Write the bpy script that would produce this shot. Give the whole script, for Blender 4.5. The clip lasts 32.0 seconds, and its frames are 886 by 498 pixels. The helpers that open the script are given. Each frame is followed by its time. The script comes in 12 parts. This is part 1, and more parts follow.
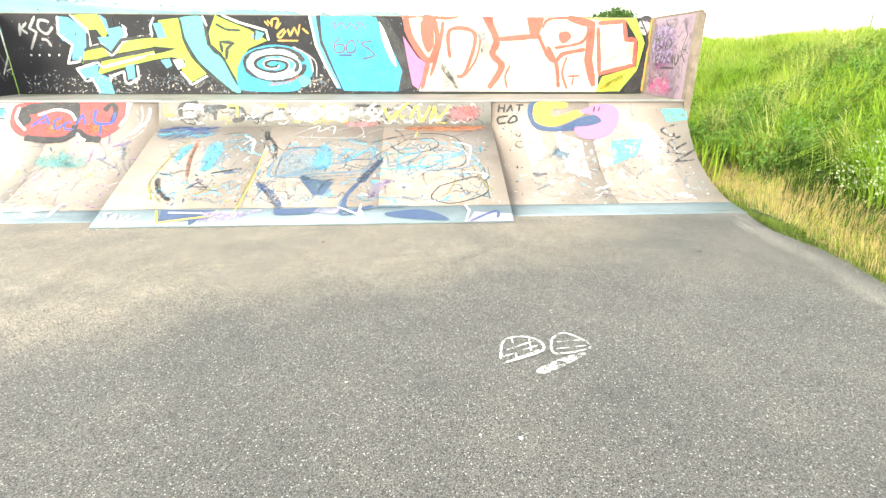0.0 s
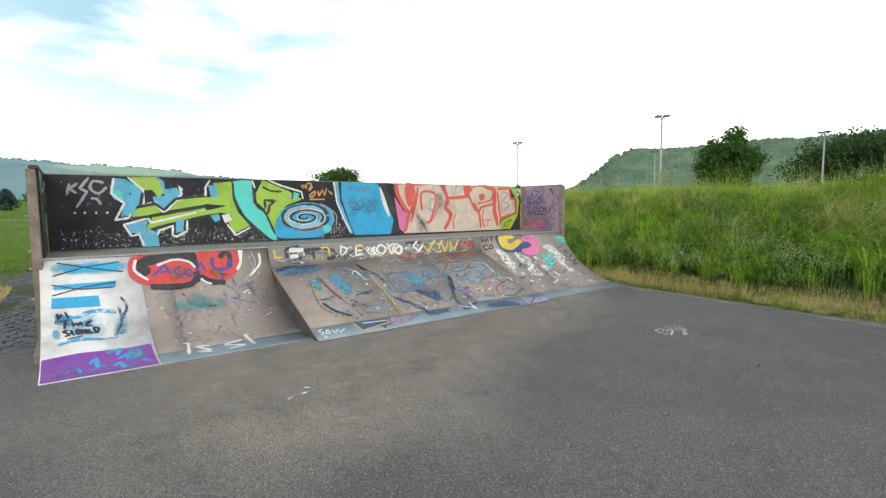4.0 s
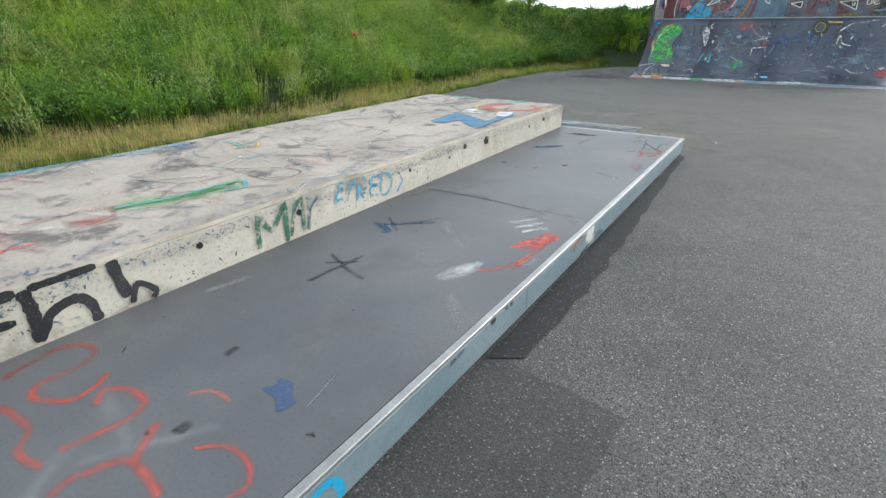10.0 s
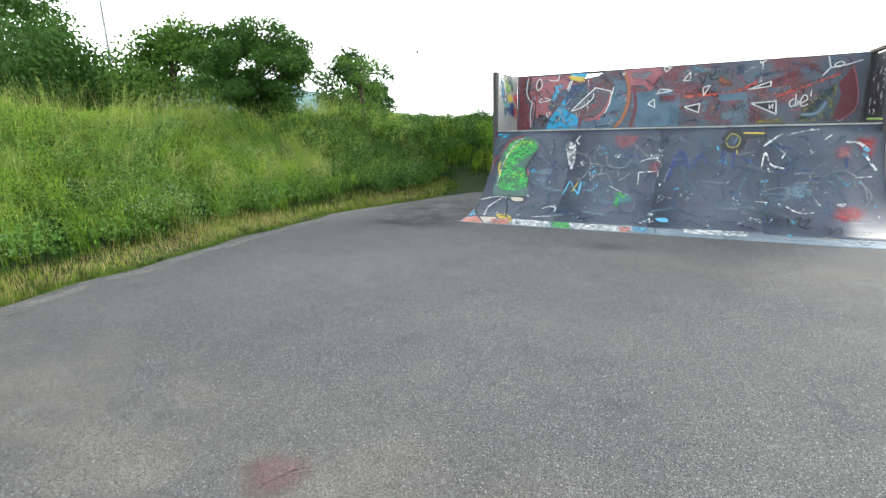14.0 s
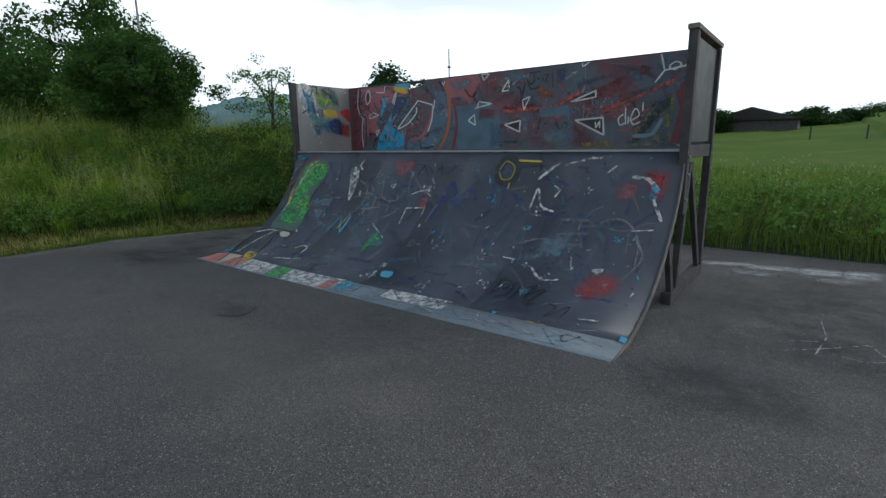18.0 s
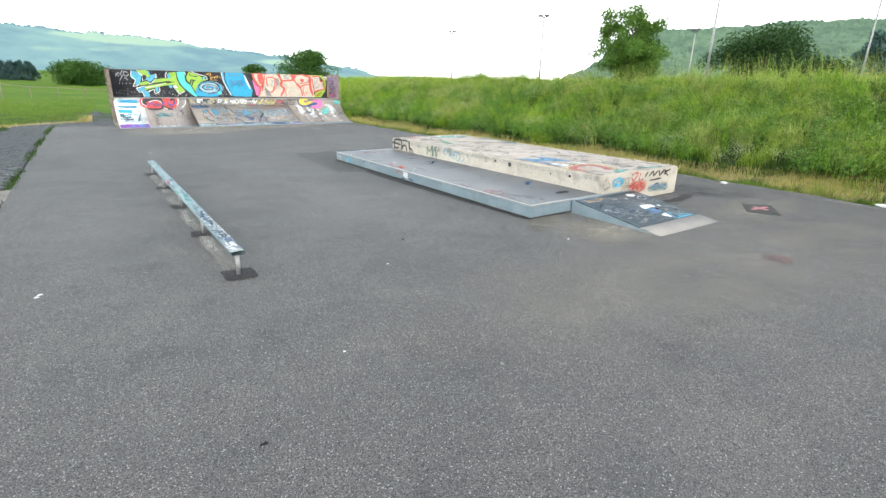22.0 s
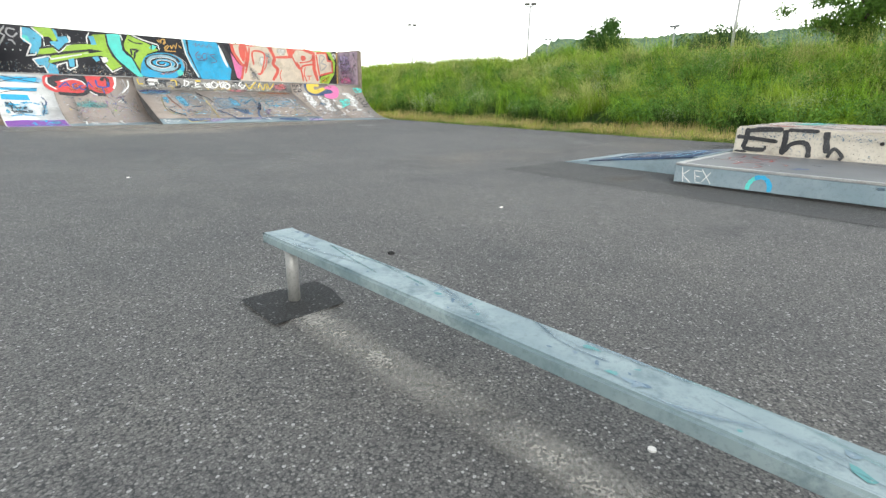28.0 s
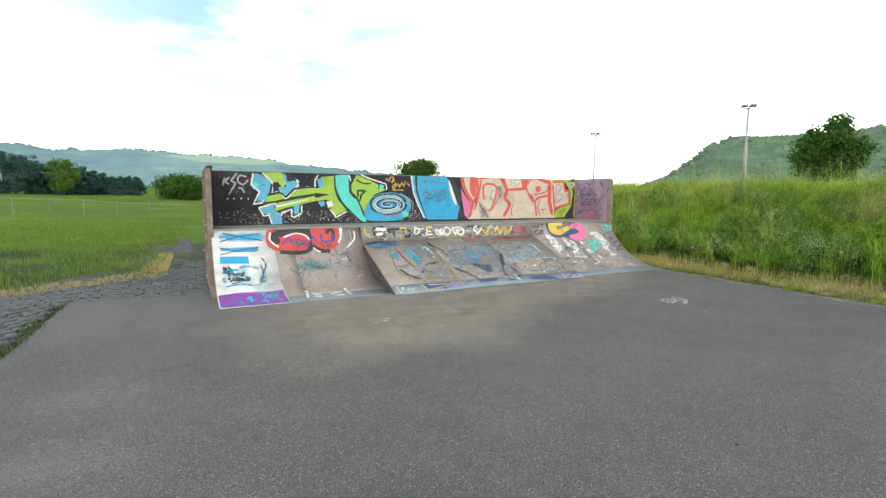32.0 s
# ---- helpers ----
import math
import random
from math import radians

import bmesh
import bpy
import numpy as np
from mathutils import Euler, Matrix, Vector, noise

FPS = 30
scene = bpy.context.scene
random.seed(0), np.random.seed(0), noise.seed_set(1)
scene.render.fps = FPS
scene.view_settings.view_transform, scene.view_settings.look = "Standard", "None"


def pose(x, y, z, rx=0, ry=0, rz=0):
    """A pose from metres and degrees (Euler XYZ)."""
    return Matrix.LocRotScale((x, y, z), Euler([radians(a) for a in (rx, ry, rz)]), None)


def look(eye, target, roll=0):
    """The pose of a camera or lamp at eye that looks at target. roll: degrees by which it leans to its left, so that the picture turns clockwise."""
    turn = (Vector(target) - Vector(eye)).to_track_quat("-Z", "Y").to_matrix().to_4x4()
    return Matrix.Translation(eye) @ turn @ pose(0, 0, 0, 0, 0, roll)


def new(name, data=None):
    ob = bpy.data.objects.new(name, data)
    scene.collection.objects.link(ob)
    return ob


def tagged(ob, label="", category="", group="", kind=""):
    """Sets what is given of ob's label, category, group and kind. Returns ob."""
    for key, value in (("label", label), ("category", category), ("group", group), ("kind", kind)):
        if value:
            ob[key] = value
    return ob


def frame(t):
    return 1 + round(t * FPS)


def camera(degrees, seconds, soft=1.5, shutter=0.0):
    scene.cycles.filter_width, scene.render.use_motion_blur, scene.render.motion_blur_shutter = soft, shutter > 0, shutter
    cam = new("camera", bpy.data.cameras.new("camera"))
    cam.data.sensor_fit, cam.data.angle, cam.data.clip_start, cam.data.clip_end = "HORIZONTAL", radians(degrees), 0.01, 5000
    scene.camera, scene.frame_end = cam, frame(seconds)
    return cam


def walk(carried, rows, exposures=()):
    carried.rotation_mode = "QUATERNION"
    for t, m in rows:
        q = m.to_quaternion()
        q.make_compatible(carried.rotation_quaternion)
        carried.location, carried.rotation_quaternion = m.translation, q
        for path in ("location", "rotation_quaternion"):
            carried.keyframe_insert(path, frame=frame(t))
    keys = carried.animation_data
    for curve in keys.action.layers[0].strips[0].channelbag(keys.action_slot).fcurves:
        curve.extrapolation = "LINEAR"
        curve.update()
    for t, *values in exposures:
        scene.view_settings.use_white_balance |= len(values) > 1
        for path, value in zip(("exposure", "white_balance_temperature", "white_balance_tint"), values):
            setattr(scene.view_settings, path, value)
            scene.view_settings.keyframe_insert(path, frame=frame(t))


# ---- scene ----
cam = camera(83.8, 32.0, soft=1.4)
PATH = [
    (0, (0.428, 0.188, 1.521), (0.538, 2.048, 0.794), 0.2),
    (0.5, (-0.133, 0.49, 1.553), (0.316, 2.406, 1.192), 0.9),
    (1, (-0.821, 0.638, 1.565), (-0.188, 2.525, 1.372), 1.3),
    (1.5, (-1.573, 0.658, 1.598), (-0.821, 2.505, 1.449), 1.6),
    (2, (-2.388, 0.534, 1.619), (-1.586, 2.36, 1.472), 1.7),
    (2.5, (-3.048, 0.345, 1.64), (-2.274, 2.183, 1.489), 1.1),
    (4.5, (-5.327, -1.0, 1.586), (-3.835, 0.318, 1.386), -0.7),
    (5, (-5.665, -1.285, 1.599), (-3.875, -0.424, 1.367), -0.7),
    (5.5, (-5.888, -1.607, 1.619), (-3.918, -1.374, 1.358), -0.4),
    (6, (-5.878, -1.793, 1.551), (-3.93, -2.145, 1.269), -0.0),
    (6.5, (-5.442, -2.081, 1.543), (-3.659, -2.936, 1.246), 0.2),
    (7, (-5.005, -2.444, 1.533), (-3.394, -3.589, 1.226), 1.0),
    (7.5, (-4.537, -2.731, 1.501), (-3.089, -4.071, 1.176), 1.5),
    (8, (-4.055, -3.047, 1.458), (-2.768, -4.489, 0.943), 1.6),
    (8.5, (-3.625, -3.483, 1.446), (-2.475, -4.972, 0.768), 1.2),
    (9, (-3.237, -4.089, 1.438), (-2.158, -5.577, 0.65), 0.7),
    (9.5, (-2.92, -4.852, 1.428), (-1.871, -6.337, 0.593), -0.1),
    (10, (-2.574, -5.736, 1.385), (-1.551, -7.242, 0.556), -0.4),
    (10.5, (-2.423, -6.625, 1.386), (-1.419, -8.149, 0.567), -0.5),
    (11, (-2.334, -7.547, 1.397), (-1.334, -9.074, 0.579), -0.5),
    (11.5, (-2.288, -8.53, 1.404), (-1.267, -10.049, 0.596), -0.8),
    (12, (-2.232, -9.509, 1.419), (-1.206, -11.027, 0.615), -0.8),
    (12.5, (-2.155, -10.474, 1.442), (-1.134, -11.997, 0.644), -0.7),
    (13, (-2.091, -11.344, 1.531), (-1.087, -12.879, 0.734), -1.0),
    (13.5, (-2.209, -12.119, 1.564), (-1.192, -13.713, 0.911), -1.4),
    (14, (-2.274, -13.016, 1.614), (-1.397, -14.747, 1.131), -1.6),
    (14.5, (-2.471, -13.906, 1.625), (-1.742, -15.737, 1.289), -1.8),
    (15, (-2.779, -14.738, 1.649), (-2.166, -16.628, 1.423), -2.0),
    (15.5, (-3.199, -15.531, 1.623), (-2.635, -17.441, 1.444), -2.0),
    (17.5, (-5.379, -17.251, 1.593), (-4.409, -18.967, 1.259), -1.5),
    (18, (-5.824, -17.254, 1.581), (-4.635, -18.807, 1.164), -0.9),
    (18.5, (-6.146, -17.186, 1.573), (-4.726, -18.507, 1.088), -0.0),
    (19, (-6.345, -17.16, 1.561), (-4.671, -18.109, 1.017), 0.4),
    (19.5, (-6.543, -17.022, 1.72), (-4.696, -17.504, 1.12), 0.7),
    (20, (-6.583, -16.951, 1.702), (-4.673, -16.958, 1.108), 1.0),
    (20.5, (-6.559, -16.827, 1.688), (-4.709, -16.358, 1.089), 1.1),
    (21, (-6.483, -16.739, 1.715), (-4.807, -15.837, 1.101), 1.5),
    (21.5, (-6.404, -16.64, 1.691), (-4.984, -15.374, 1.073), 1.3),
    (22, (-6.314, -16.397, 1.649), (-5.204, -14.855, 1.024), 1.2),
    (22.5, (-6.342, -15.875, 1.623), (-5.468, -14.193, 0.985), 1.2),
    (23, (-6.331, -15.194, 1.621), (-5.522, -13.48, 0.981), 1.1),
    (23.5, (-6.234, -14.468, 1.584), (-5.489, -12.726, 0.941), 0.9),
    (24, (-6.273, -13.655, 1.449), (-5.519, -11.916, 0.811), 1.6),
    (24.5, (-6.359, -12.803, 1.269), (-5.545, -11.089, 0.637), 1.7),
    (26.5, (-6.285, -9.591, 0.725), (-5.023, -8.16, 0.128), 1.2),
    (27, (-6.233, -8.831, 0.692), (-4.919, -7.444, 0.099), 1.2),
    (27.5, (-6.188, -8.081, 0.681), (-4.84, -6.726, 0.09), 1.2),
    (28, (-6.145, -7.349, 0.689), (-4.788, -6.004, 0.1), 1.1),
    (28.5, (-6.133, -6.64, 0.768), (-4.8, -5.27, 0.179), 1.1),
    (29, (-6.152, -5.965, 0.9), (-4.842, -4.573, 0.313), 1.0),
    (29.5, (-6.11, -5.38, 1.145), (-4.822, -3.967, 0.559), 1.0),
    (30, (-6.08, -4.773, 1.368), (-4.825, -3.328, 0.788), 1.0),
    (30.5, (-6.027, -4.184, 1.498), (-4.922, -2.617, 0.928), 1.0),
    (31, (-5.898, -3.621, 1.608), (-4.901, -1.945, 1.163), 0.8),
    (31.5, (-5.767, -3.039, 1.625), (-4.826, -1.3, 1.33), 0.4),
    (32, (-5.607, -2.493, 1.608), (-4.68, -0.734, 1.392), 0.4),
]
EXPOSURES = [(0.0, 1.9, 7000, 5), (0.5, 1.5, 6800, 6), (1.0, 1.1, 6700, 8), (2.0, 0.5, 6250, 6), (2.5, 0.45, 6300, 7), (4.5, 0.1, 6280, 8), (6.0, -0.1, 6000, 7), (7.0, -0.1, 6000, 7), (8.0, -0.1, 5850, 6), (9.0, 0.28, 5850, 6), (10.0, 0.5, 6000, 6), (11.0, 0.76, 6250, 6), (12.0, 0.75, 6150, 6), (13.0, 1.0, 5900, 6), (14.0, 1.03, 6100, 7), (15.0, 0.53, 6080, 7), (17.5, -0.86, 5700, 6), (18.3, -0.66, 5650, 7), (19.0, -0.2, 5600, 7), (19.5, 0.05, 5650, 7), (20.0, 0.5, 5780, 7), (21.0, 0.72, 5900, 7), (22.0, 0.9, 6120, 7), (24.5, 0.86, 6200, 7), (27.0, 0.82, 6280, 7), (28.0, 0.67, 6250, 7), (29.0, 0.73, 6230, 7), (30.0, 0.72, 6250, 7), (31.0, 0.71, 6250, 7), (32.0, 0.42, 6400, 7)]
walk(cam, [(t, look(eye, target, roll)) for t, eye, target, roll in PATH], EXPOSURES)

# ---- world, sun ----
SUN_AZ, SUN_EL = radians(-118), radians(24)
GAP = (0.10, 0.89, 0.44)    # where the cloud cover is broken, north and high
world = bpy.data.worlds.new("sky_world")
scene.world = world
world.use_nodes = True
wn, wl = world.node_tree.nodes, world.node_tree.links
wn.clear()
w_out, w_bg = wn.new("ShaderNodeOutputWorld"), wn.new("ShaderNodeBackground")
w_sky = wn.new("ShaderNodeTexSky")
w_sky.sky_type, w_sky.sun_disc = "NISHITA", False
w_sky.sun_elevation, w_sky.sun_rotation = SUN_EL, radians(90) - SUN_AZ
w_sky.air_density, w_sky.dust_density, w_sky.ozone_density = 1.0, 2.0, 1.5
w_co, w_map, w_noise = wn.new("ShaderNodeTexCoord"), wn.new("ShaderNodeMapping"), wn.new("ShaderNodeTexNoise")
w_map.inputs["Scale"].default_value = (1.0, 1.0, 3.2)
w_noise.inputs["Scale"].default_value, w_noise.inputs["Detail"].default_value = 1.9, 7.0
w_ramp, w_mix = wn.new("ShaderNodeValToRGB"), wn.new("ShaderNodeMix")
w_ramp.color_ramp.elements[0].position, w_ramp.color_ramp.elements[1].position = 0.40, 0.62
w_ramp.color_ramp.elements[0].color = (0.05, 0.05, 0.05, 1)
w_ramp.color_ramp.elements[1].color = (0.46, 0.46, 0.46, 1)
w_mix.data_type = "RGBA"
w_mix.inputs["B"].default_value = (22.0, 21.8, 20.8, 1)
w_sep, w_haze, w_add = wn.new("ShaderNodeSeparateXYZ"), wn.new("ShaderNodeMapRange"), wn.new("ShaderNodeMath")
w_haze.inputs["From Min"].default_value, w_haze.inputs["From Max"].default_value = 0.14, 0.52
w_haze.inputs["To Min"].default_value, w_haze.inputs["To Max"].default_value = 0.9, 0.0
w_add.operation, w_add.use_clamp = "ADD", True
wl.new(w_co.outputs["Generated"], w_sep.inputs["Vector"])
wl.new(w_sep.outputs["Z"], w_haze.inputs["Value"])
wl.new(w_haze.outputs["Result"], w_add.inputs[0])
wl.new(w_ramp.outputs["Color"], w_add.inputs[1])
wl.new(w_co.outputs["Generated"], w_map.inputs["Vector"])
wl.new(w_map.outputs["Vector"], w_noise.inputs["Vector"])
wl.new(w_noise.outputs["Fac"], w_ramp.inputs["Fac"])
w_gap, w_gapr, w_hole, w_open, w_frame = wn.new("ShaderNodeVectorMath"), wn.new("ShaderNodeMapRange"), wn.new("ShaderNodeTexNoise"), wn.new("ShaderNodeMapRange"), wn.new("ShaderNodeMath")
w_gap.operation, w_gap.inputs[1].default_value = "DOT_PRODUCT", GAP
w_gapr.inputs["From Min"].default_value, w_gapr.inputs["From Max"].default_value = 0.84, 0.985
w_hole.inputs["Scale"].default_value, w_hole.inputs["Detail"].default_value = 4.5, 6.0
w_open.inputs["From Min"].default_value, w_open.inputs["From Max"].default_value = 0.30, 0.60
w_open.inputs["To Min"].default_value, w_open.inputs["To Max"].default_value = 0.0, 0.92
w_frame.operation = "MULTIPLY"
w_cut, w_left = wn.new("ShaderNodeMath"), wn.new("ShaderNodeMath")
w_cut.operation, w_cut.inputs[0].default_value, w_left.operation = "SUBTRACT", 1.0, "MULTIPLY"
wl.new(w_co.outputs["Generated"], w_gap.inputs[0])
wl.new(w_gap.outputs["Value"], w_gapr.inputs["Value"])
wl.new(w_map.outputs["Vector"], w_hole.inputs["Vector"])
wl.new(w_hole.outputs["Fac"], w_open.inputs["Value"])
wl.new(w_gapr.outputs["Result"], w_frame.inputs[0])
wl.new(w_open.outputs["Result"], w_frame.inputs[1])
wl.new(w_frame.outputs[0], w_cut.inputs[1])
wl.new(w_add.outputs[0], w_left.inputs[0])
wl.new(w_cut.outputs[0], w_left.inputs[1])
wl.new(w_left.outputs[0], w_mix.inputs["Factor"])
w_clear = wn.new("ShaderNodeMix")
w_clear.data_type = "RGBA"
w_clear.inputs["B"].default_value = (3.3, 5.9, 7.0, 1)
wl.new(w_frame.outputs[0], w_clear.inputs["Factor"])
wl.new(w_sky.outputs["Color"], w_clear.inputs["A"])
wl.new(w_clear.outputs["Result"], w_mix.inputs["A"])
wl.new(w_mix.outputs["Result"], w_bg.inputs["Color"])
w_bg.inputs["Strength"].default_value = 0.1
wl.new(w_bg.outputs["Background"], w_out.inputs["Surface"])

sun_data = bpy.data.lights.new("sun", "SUN")
sun_data.energy, sun_data.angle, sun_data.color = 1.0, radians(14), (1.0, 0.93, 0.82)
sun_dir = Vector((math.cos(SUN_AZ) * math.cos(SUN_EL), math.sin(SUN_AZ) * math.cos(SUN_EL), math.sin(SUN_EL)))
sun = new("sun", sun_data)
sun.matrix_world = look(sun_dir * 50, (0, 0, 0))


# ---- materials ----
def nodes_of(name):
    m = bpy.data.materials.new(name)
    m.use_nodes = True
    n, l = m.node_tree.nodes, m.node_tree.links
    return m, n, l, n["Principled BSDF"]


def noise_node(n, l, scale, detail=4.0, rough=0.55, vec=None, kind="ShaderNodeTexNoise"):
    t = n.new(kind)
    t.inputs["Scale"].default_value = scale
    if kind == "ShaderNodeTexNoise":
        t.inputs["Detail"].default_value, t.inputs["Roughness"].default_value = detail, rough
    if vec is None:
        vec = n.new("ShaderNodeNewGeometry").outputs["Position"]
    l.new(vec, t.inputs["Vector"])
    return t


def band(n, l, source, lo, hi):
    r = n.new("ShaderNodeMapRange")
    r.inputs["From Min"].default_value, r.inputs["From Max"].default_value = lo, hi
    l.new(source, r.inputs["Value"])
    return r.outputs["Result"]


def blend(n, l, fac, a, b):
    m = n.new("ShaderNodeMix")
    m.data_type = "RGBA"
    for key, v in (("Factor", fac), ("A", a), ("B", b)):
        if isinstance(v, (tuple, float, int)):
            m.inputs[key].default_value = (*v, 1) if isinstance(v, tuple) else v
        else:
            l.new(v, m.inputs[key])
    return m.outputs["Result"]


def bump(n, l, bsdf, height, strength, distance):
    b = n.new("ShaderNodeBump")
    b.inputs["Strength"].default_value, b.inputs["Distance"].default_value = strength, distance
    l.new(height, b.inputs["Height"])
    l.new(b.outputs["Normal"], bsdf.inputs["Normal"])


def surf(name, a, b, scale=3.0, fine=60.0, rough=0.7, metal=0.0, depth=0.002, grime=None, grime_at=(0.55, 0.75), coarse=0.7, spec=0.5):
    """Two colours mixed by broad and fine noise, with an optional third of stains, and fine relief."""
    m, n, l, p = nodes_of(name)
    big, small = noise_node(n, l, scale), noise_node(n, l, fine, 3.0, 0.7)
    col = blend(n, l, band(n, l, big.outputs["Fac"], 0.35, 0.65), a, b)
    dark = tuple(c * 0.72 for c in a)
    col = blend(n, l, band(n, l, small.outputs["Fac"], 0.5, 0.85), col, dark)
    if grime:
        g = noise_node(n, l, scale * coarse, 7.0, 0.68)
        col = blend(n, l, band(n, l, g.outputs["Fac"], *grime_at), col, grime)
    l.new(col, p.inputs["Base Color"])
    p.inputs["Roughness"].default_value, p.inputs["Metallic"].default_value = rough, metal
    p.inputs["Specular IOR Level"].default_value = spec
    bump(n, l, p, small.outputs["Fac"], 0.5, depth)
    return m


def asphalt_material(name="asphalt", k=1.0):
    """Rolled asphalt: pale and dark chippings side by side in black binder, with broad worn areas."""
    m, n, l, p = nodes_of(name)
    pos = n.new("ShaderNodeNewGeometry").outputs["Position"]
    big, mid = noise_node(n, l, 0.35, 5.0, 0.6, pos), noise_node(n, l, 1.7, 7.0, 0.68, pos)
    chips = noise_node(n, l, 165, 1.0, 0.5, pos, "ShaderNodeTexVoronoi")
    fine = noise_node(n, l, 360, 1.0, 0.5, pos, "ShaderNodeTexVoronoi")
    grit = noise_node(n, l, 95, 3.0, 0.85, pos)
    shade = lambda a, b, c: (a * k, b * k, c * k)
    col = blend(n, l, band(n, l, big.outputs["Fac"], 0.38, 0.62), shade(0.117, 0.113, 0.108), shade(0.150, 0.143, 0.134))
    col = blend(n, l, band(n, l, mid.outputs["Fac"], 0.5, 0.74), col, shade(0.174, 0.165, 0.150))
    col = blend(n, l, band(n, l, mid.outputs["Fac"], 0.44, 0.3), col, shade(0.093, 0.091, 0.089))
    place = n.new("ShaderNodeSeparateXYZ")
    l.new(pos, place.inputs["Vector"])
    warp = n.new("ShaderNodeMath")
    warp.operation, warp.inputs[1].default_value = "MULTIPLY_ADD", 3.2
    l.new(big.outputs["Fac"], warp.inputs[0])
    l.new(place.outputs["Y"], warp.inputs[2])
    slant = n.new("ShaderNodeMath")
    slant.operation, slant.inputs[1].default_value = "MULTIPLY_ADD", -0.4
    reach = n.new("ShaderNodeMath")
    reach.operation, reach.inputs[1].default_value = "MAXIMUM", -2.6
    l.new(place.outputs["X"], reach.inputs[0])
    l.new(reach.outputs["Value"], slant.inputs[0])
    l.new(warp.outputs["Value"], slant.inputs[2])
    west = band(n, l, place.outputs["X"], -5.3, -4.0)
    # Mask that turns the asphalt paler and beige towards the mural ramp.
    near, soft = band(n, l, slant.outputs["Value"], 4.55, 5.5), band(n, l, mid.outputs["Fac"], 0.15, 0.55)
    dust = n.new("ShaderNodeMath")
    dust.operation = "MULTIPLY"
    l.new(near, dust.inputs[0])
    l.new(soft, dust.inputs[1])
    side = n.new("ShaderNodeMath")
    side.operation = "MULTIPLY"
    l.new(dust.outputs["Value"], side.inputs[0])
    l.new(west, side.inputs[1])
    dust = side
    col = blend(n, l, dust.outputs["Value"], col, shade(0.320, 0.279, 0.224))
    stone, bits = n.new("ShaderNodeSeparateColor"), n.new("ShaderNodeSeparateColor")
    l.new(chips.outputs["Color"], stone.inputs["Color"])
    l.new(fine.outputs["Color"], bits.inputs["Color"])
    for source, stops in ((stone.outputs["Red"], ((0.0, 0.58), (0.32, 0.80), (0.62, 0.98), (0.88, 1.18), (1.0, 1.7))), (bits.outputs["Green"], ((0.0, 0.78), (0.6, 0.98), (1.0, 1.3)))):
        tone = n.new("ShaderNodeFloatCurve")
        points = tone.mapping.curves[0].points
        points[0].location, points[1].location = (0.0, stops[0][1] / 3), (1.0, stops[-1][1] / 3)
        for at, value in stops[1:-1]:
            points.new(at, value / 3)
        tone.mapping.update()
        l.new(source, tone.inputs["Value"])
        times, grain = n.new("ShaderNodeMath"), n.new("ShaderNodeVectorMath")
        times.operation, times.inputs[1].default_value, grain.operation = "MULTIPLY", 3.0, "SCALE"
        l.new(tone.outputs["Value"], times.inputs[0])
        l.new(col, grain.inputs[0])
        l.new(times.outputs["Value"], grain.inputs["Scale"])
        col = grain.outputs["Vector"]
    col = blend(n, l, band(n, l, chips.outputs["Distance"], 0.5, 0.8), col, (0.035, 0.035, 0.036))
    col = blend(n, l, band(n, l, stone.outputs["Green"], 0.968, 0.982), col, shade(0.33, 0.32, 0.31) if k > 0.2 else (0.15, 0.148, 0.145))
    col = blend(n, l, band(n, l, grit.outputs["Fac"], 0.40, 0.26), col, (0.022, 0.022, 0.023))
    l.new(col, p.inputs["Base Color"])
    p.inputs["Roughness"].default_value = 0.8
    p.inputs["Specular IOR Level"].default_value = 0.5
    bump(n, l, p, grit.outputs["Fac"], 0.6, 0.006)
    return m


def leaf_material(name, a, b, c, rough=0.6, thin=0.35):
    """Foliage: colour by the single leaf, a second tone by place, some light through the leaf."""
    m, n, l, p = nodes_of(name)
    geo = n.new("ShaderNodeNewGeometry")
    big = noise_node(n, l, 0.9, 4.0, 0.6, geo.outputs["Position"])
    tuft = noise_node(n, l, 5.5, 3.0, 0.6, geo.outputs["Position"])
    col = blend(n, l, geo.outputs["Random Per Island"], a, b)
    # Tufts darkened by noise to deepen the dark gaps in the grass.
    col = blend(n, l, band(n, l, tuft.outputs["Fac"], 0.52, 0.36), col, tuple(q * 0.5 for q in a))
    col = blend(n, l, band(n, l, big.outputs["Fac"], 0.45, 0.7), col, c)
    l.new(col, p.inputs["Base Color"])
    p.inputs["Roughness"].default_value, p.inputs["Specular IOR Level"].default_value = rough, 0.25
    tr, mx = n.new("ShaderNodeBsdfTranslucent"), n.new("ShaderNodeMixShader")
    l.new(col, tr.inputs["Color"])
    mx.inputs["Fac"].default_value = thin
    l.new(p.outputs["BSDF"], mx.inputs[1])
    l.new(tr.outputs["BSDF"], mx.inputs[2])
    l.new(mx.outputs["Shader"], n["Material Output"].inputs["Surface"])
    return m


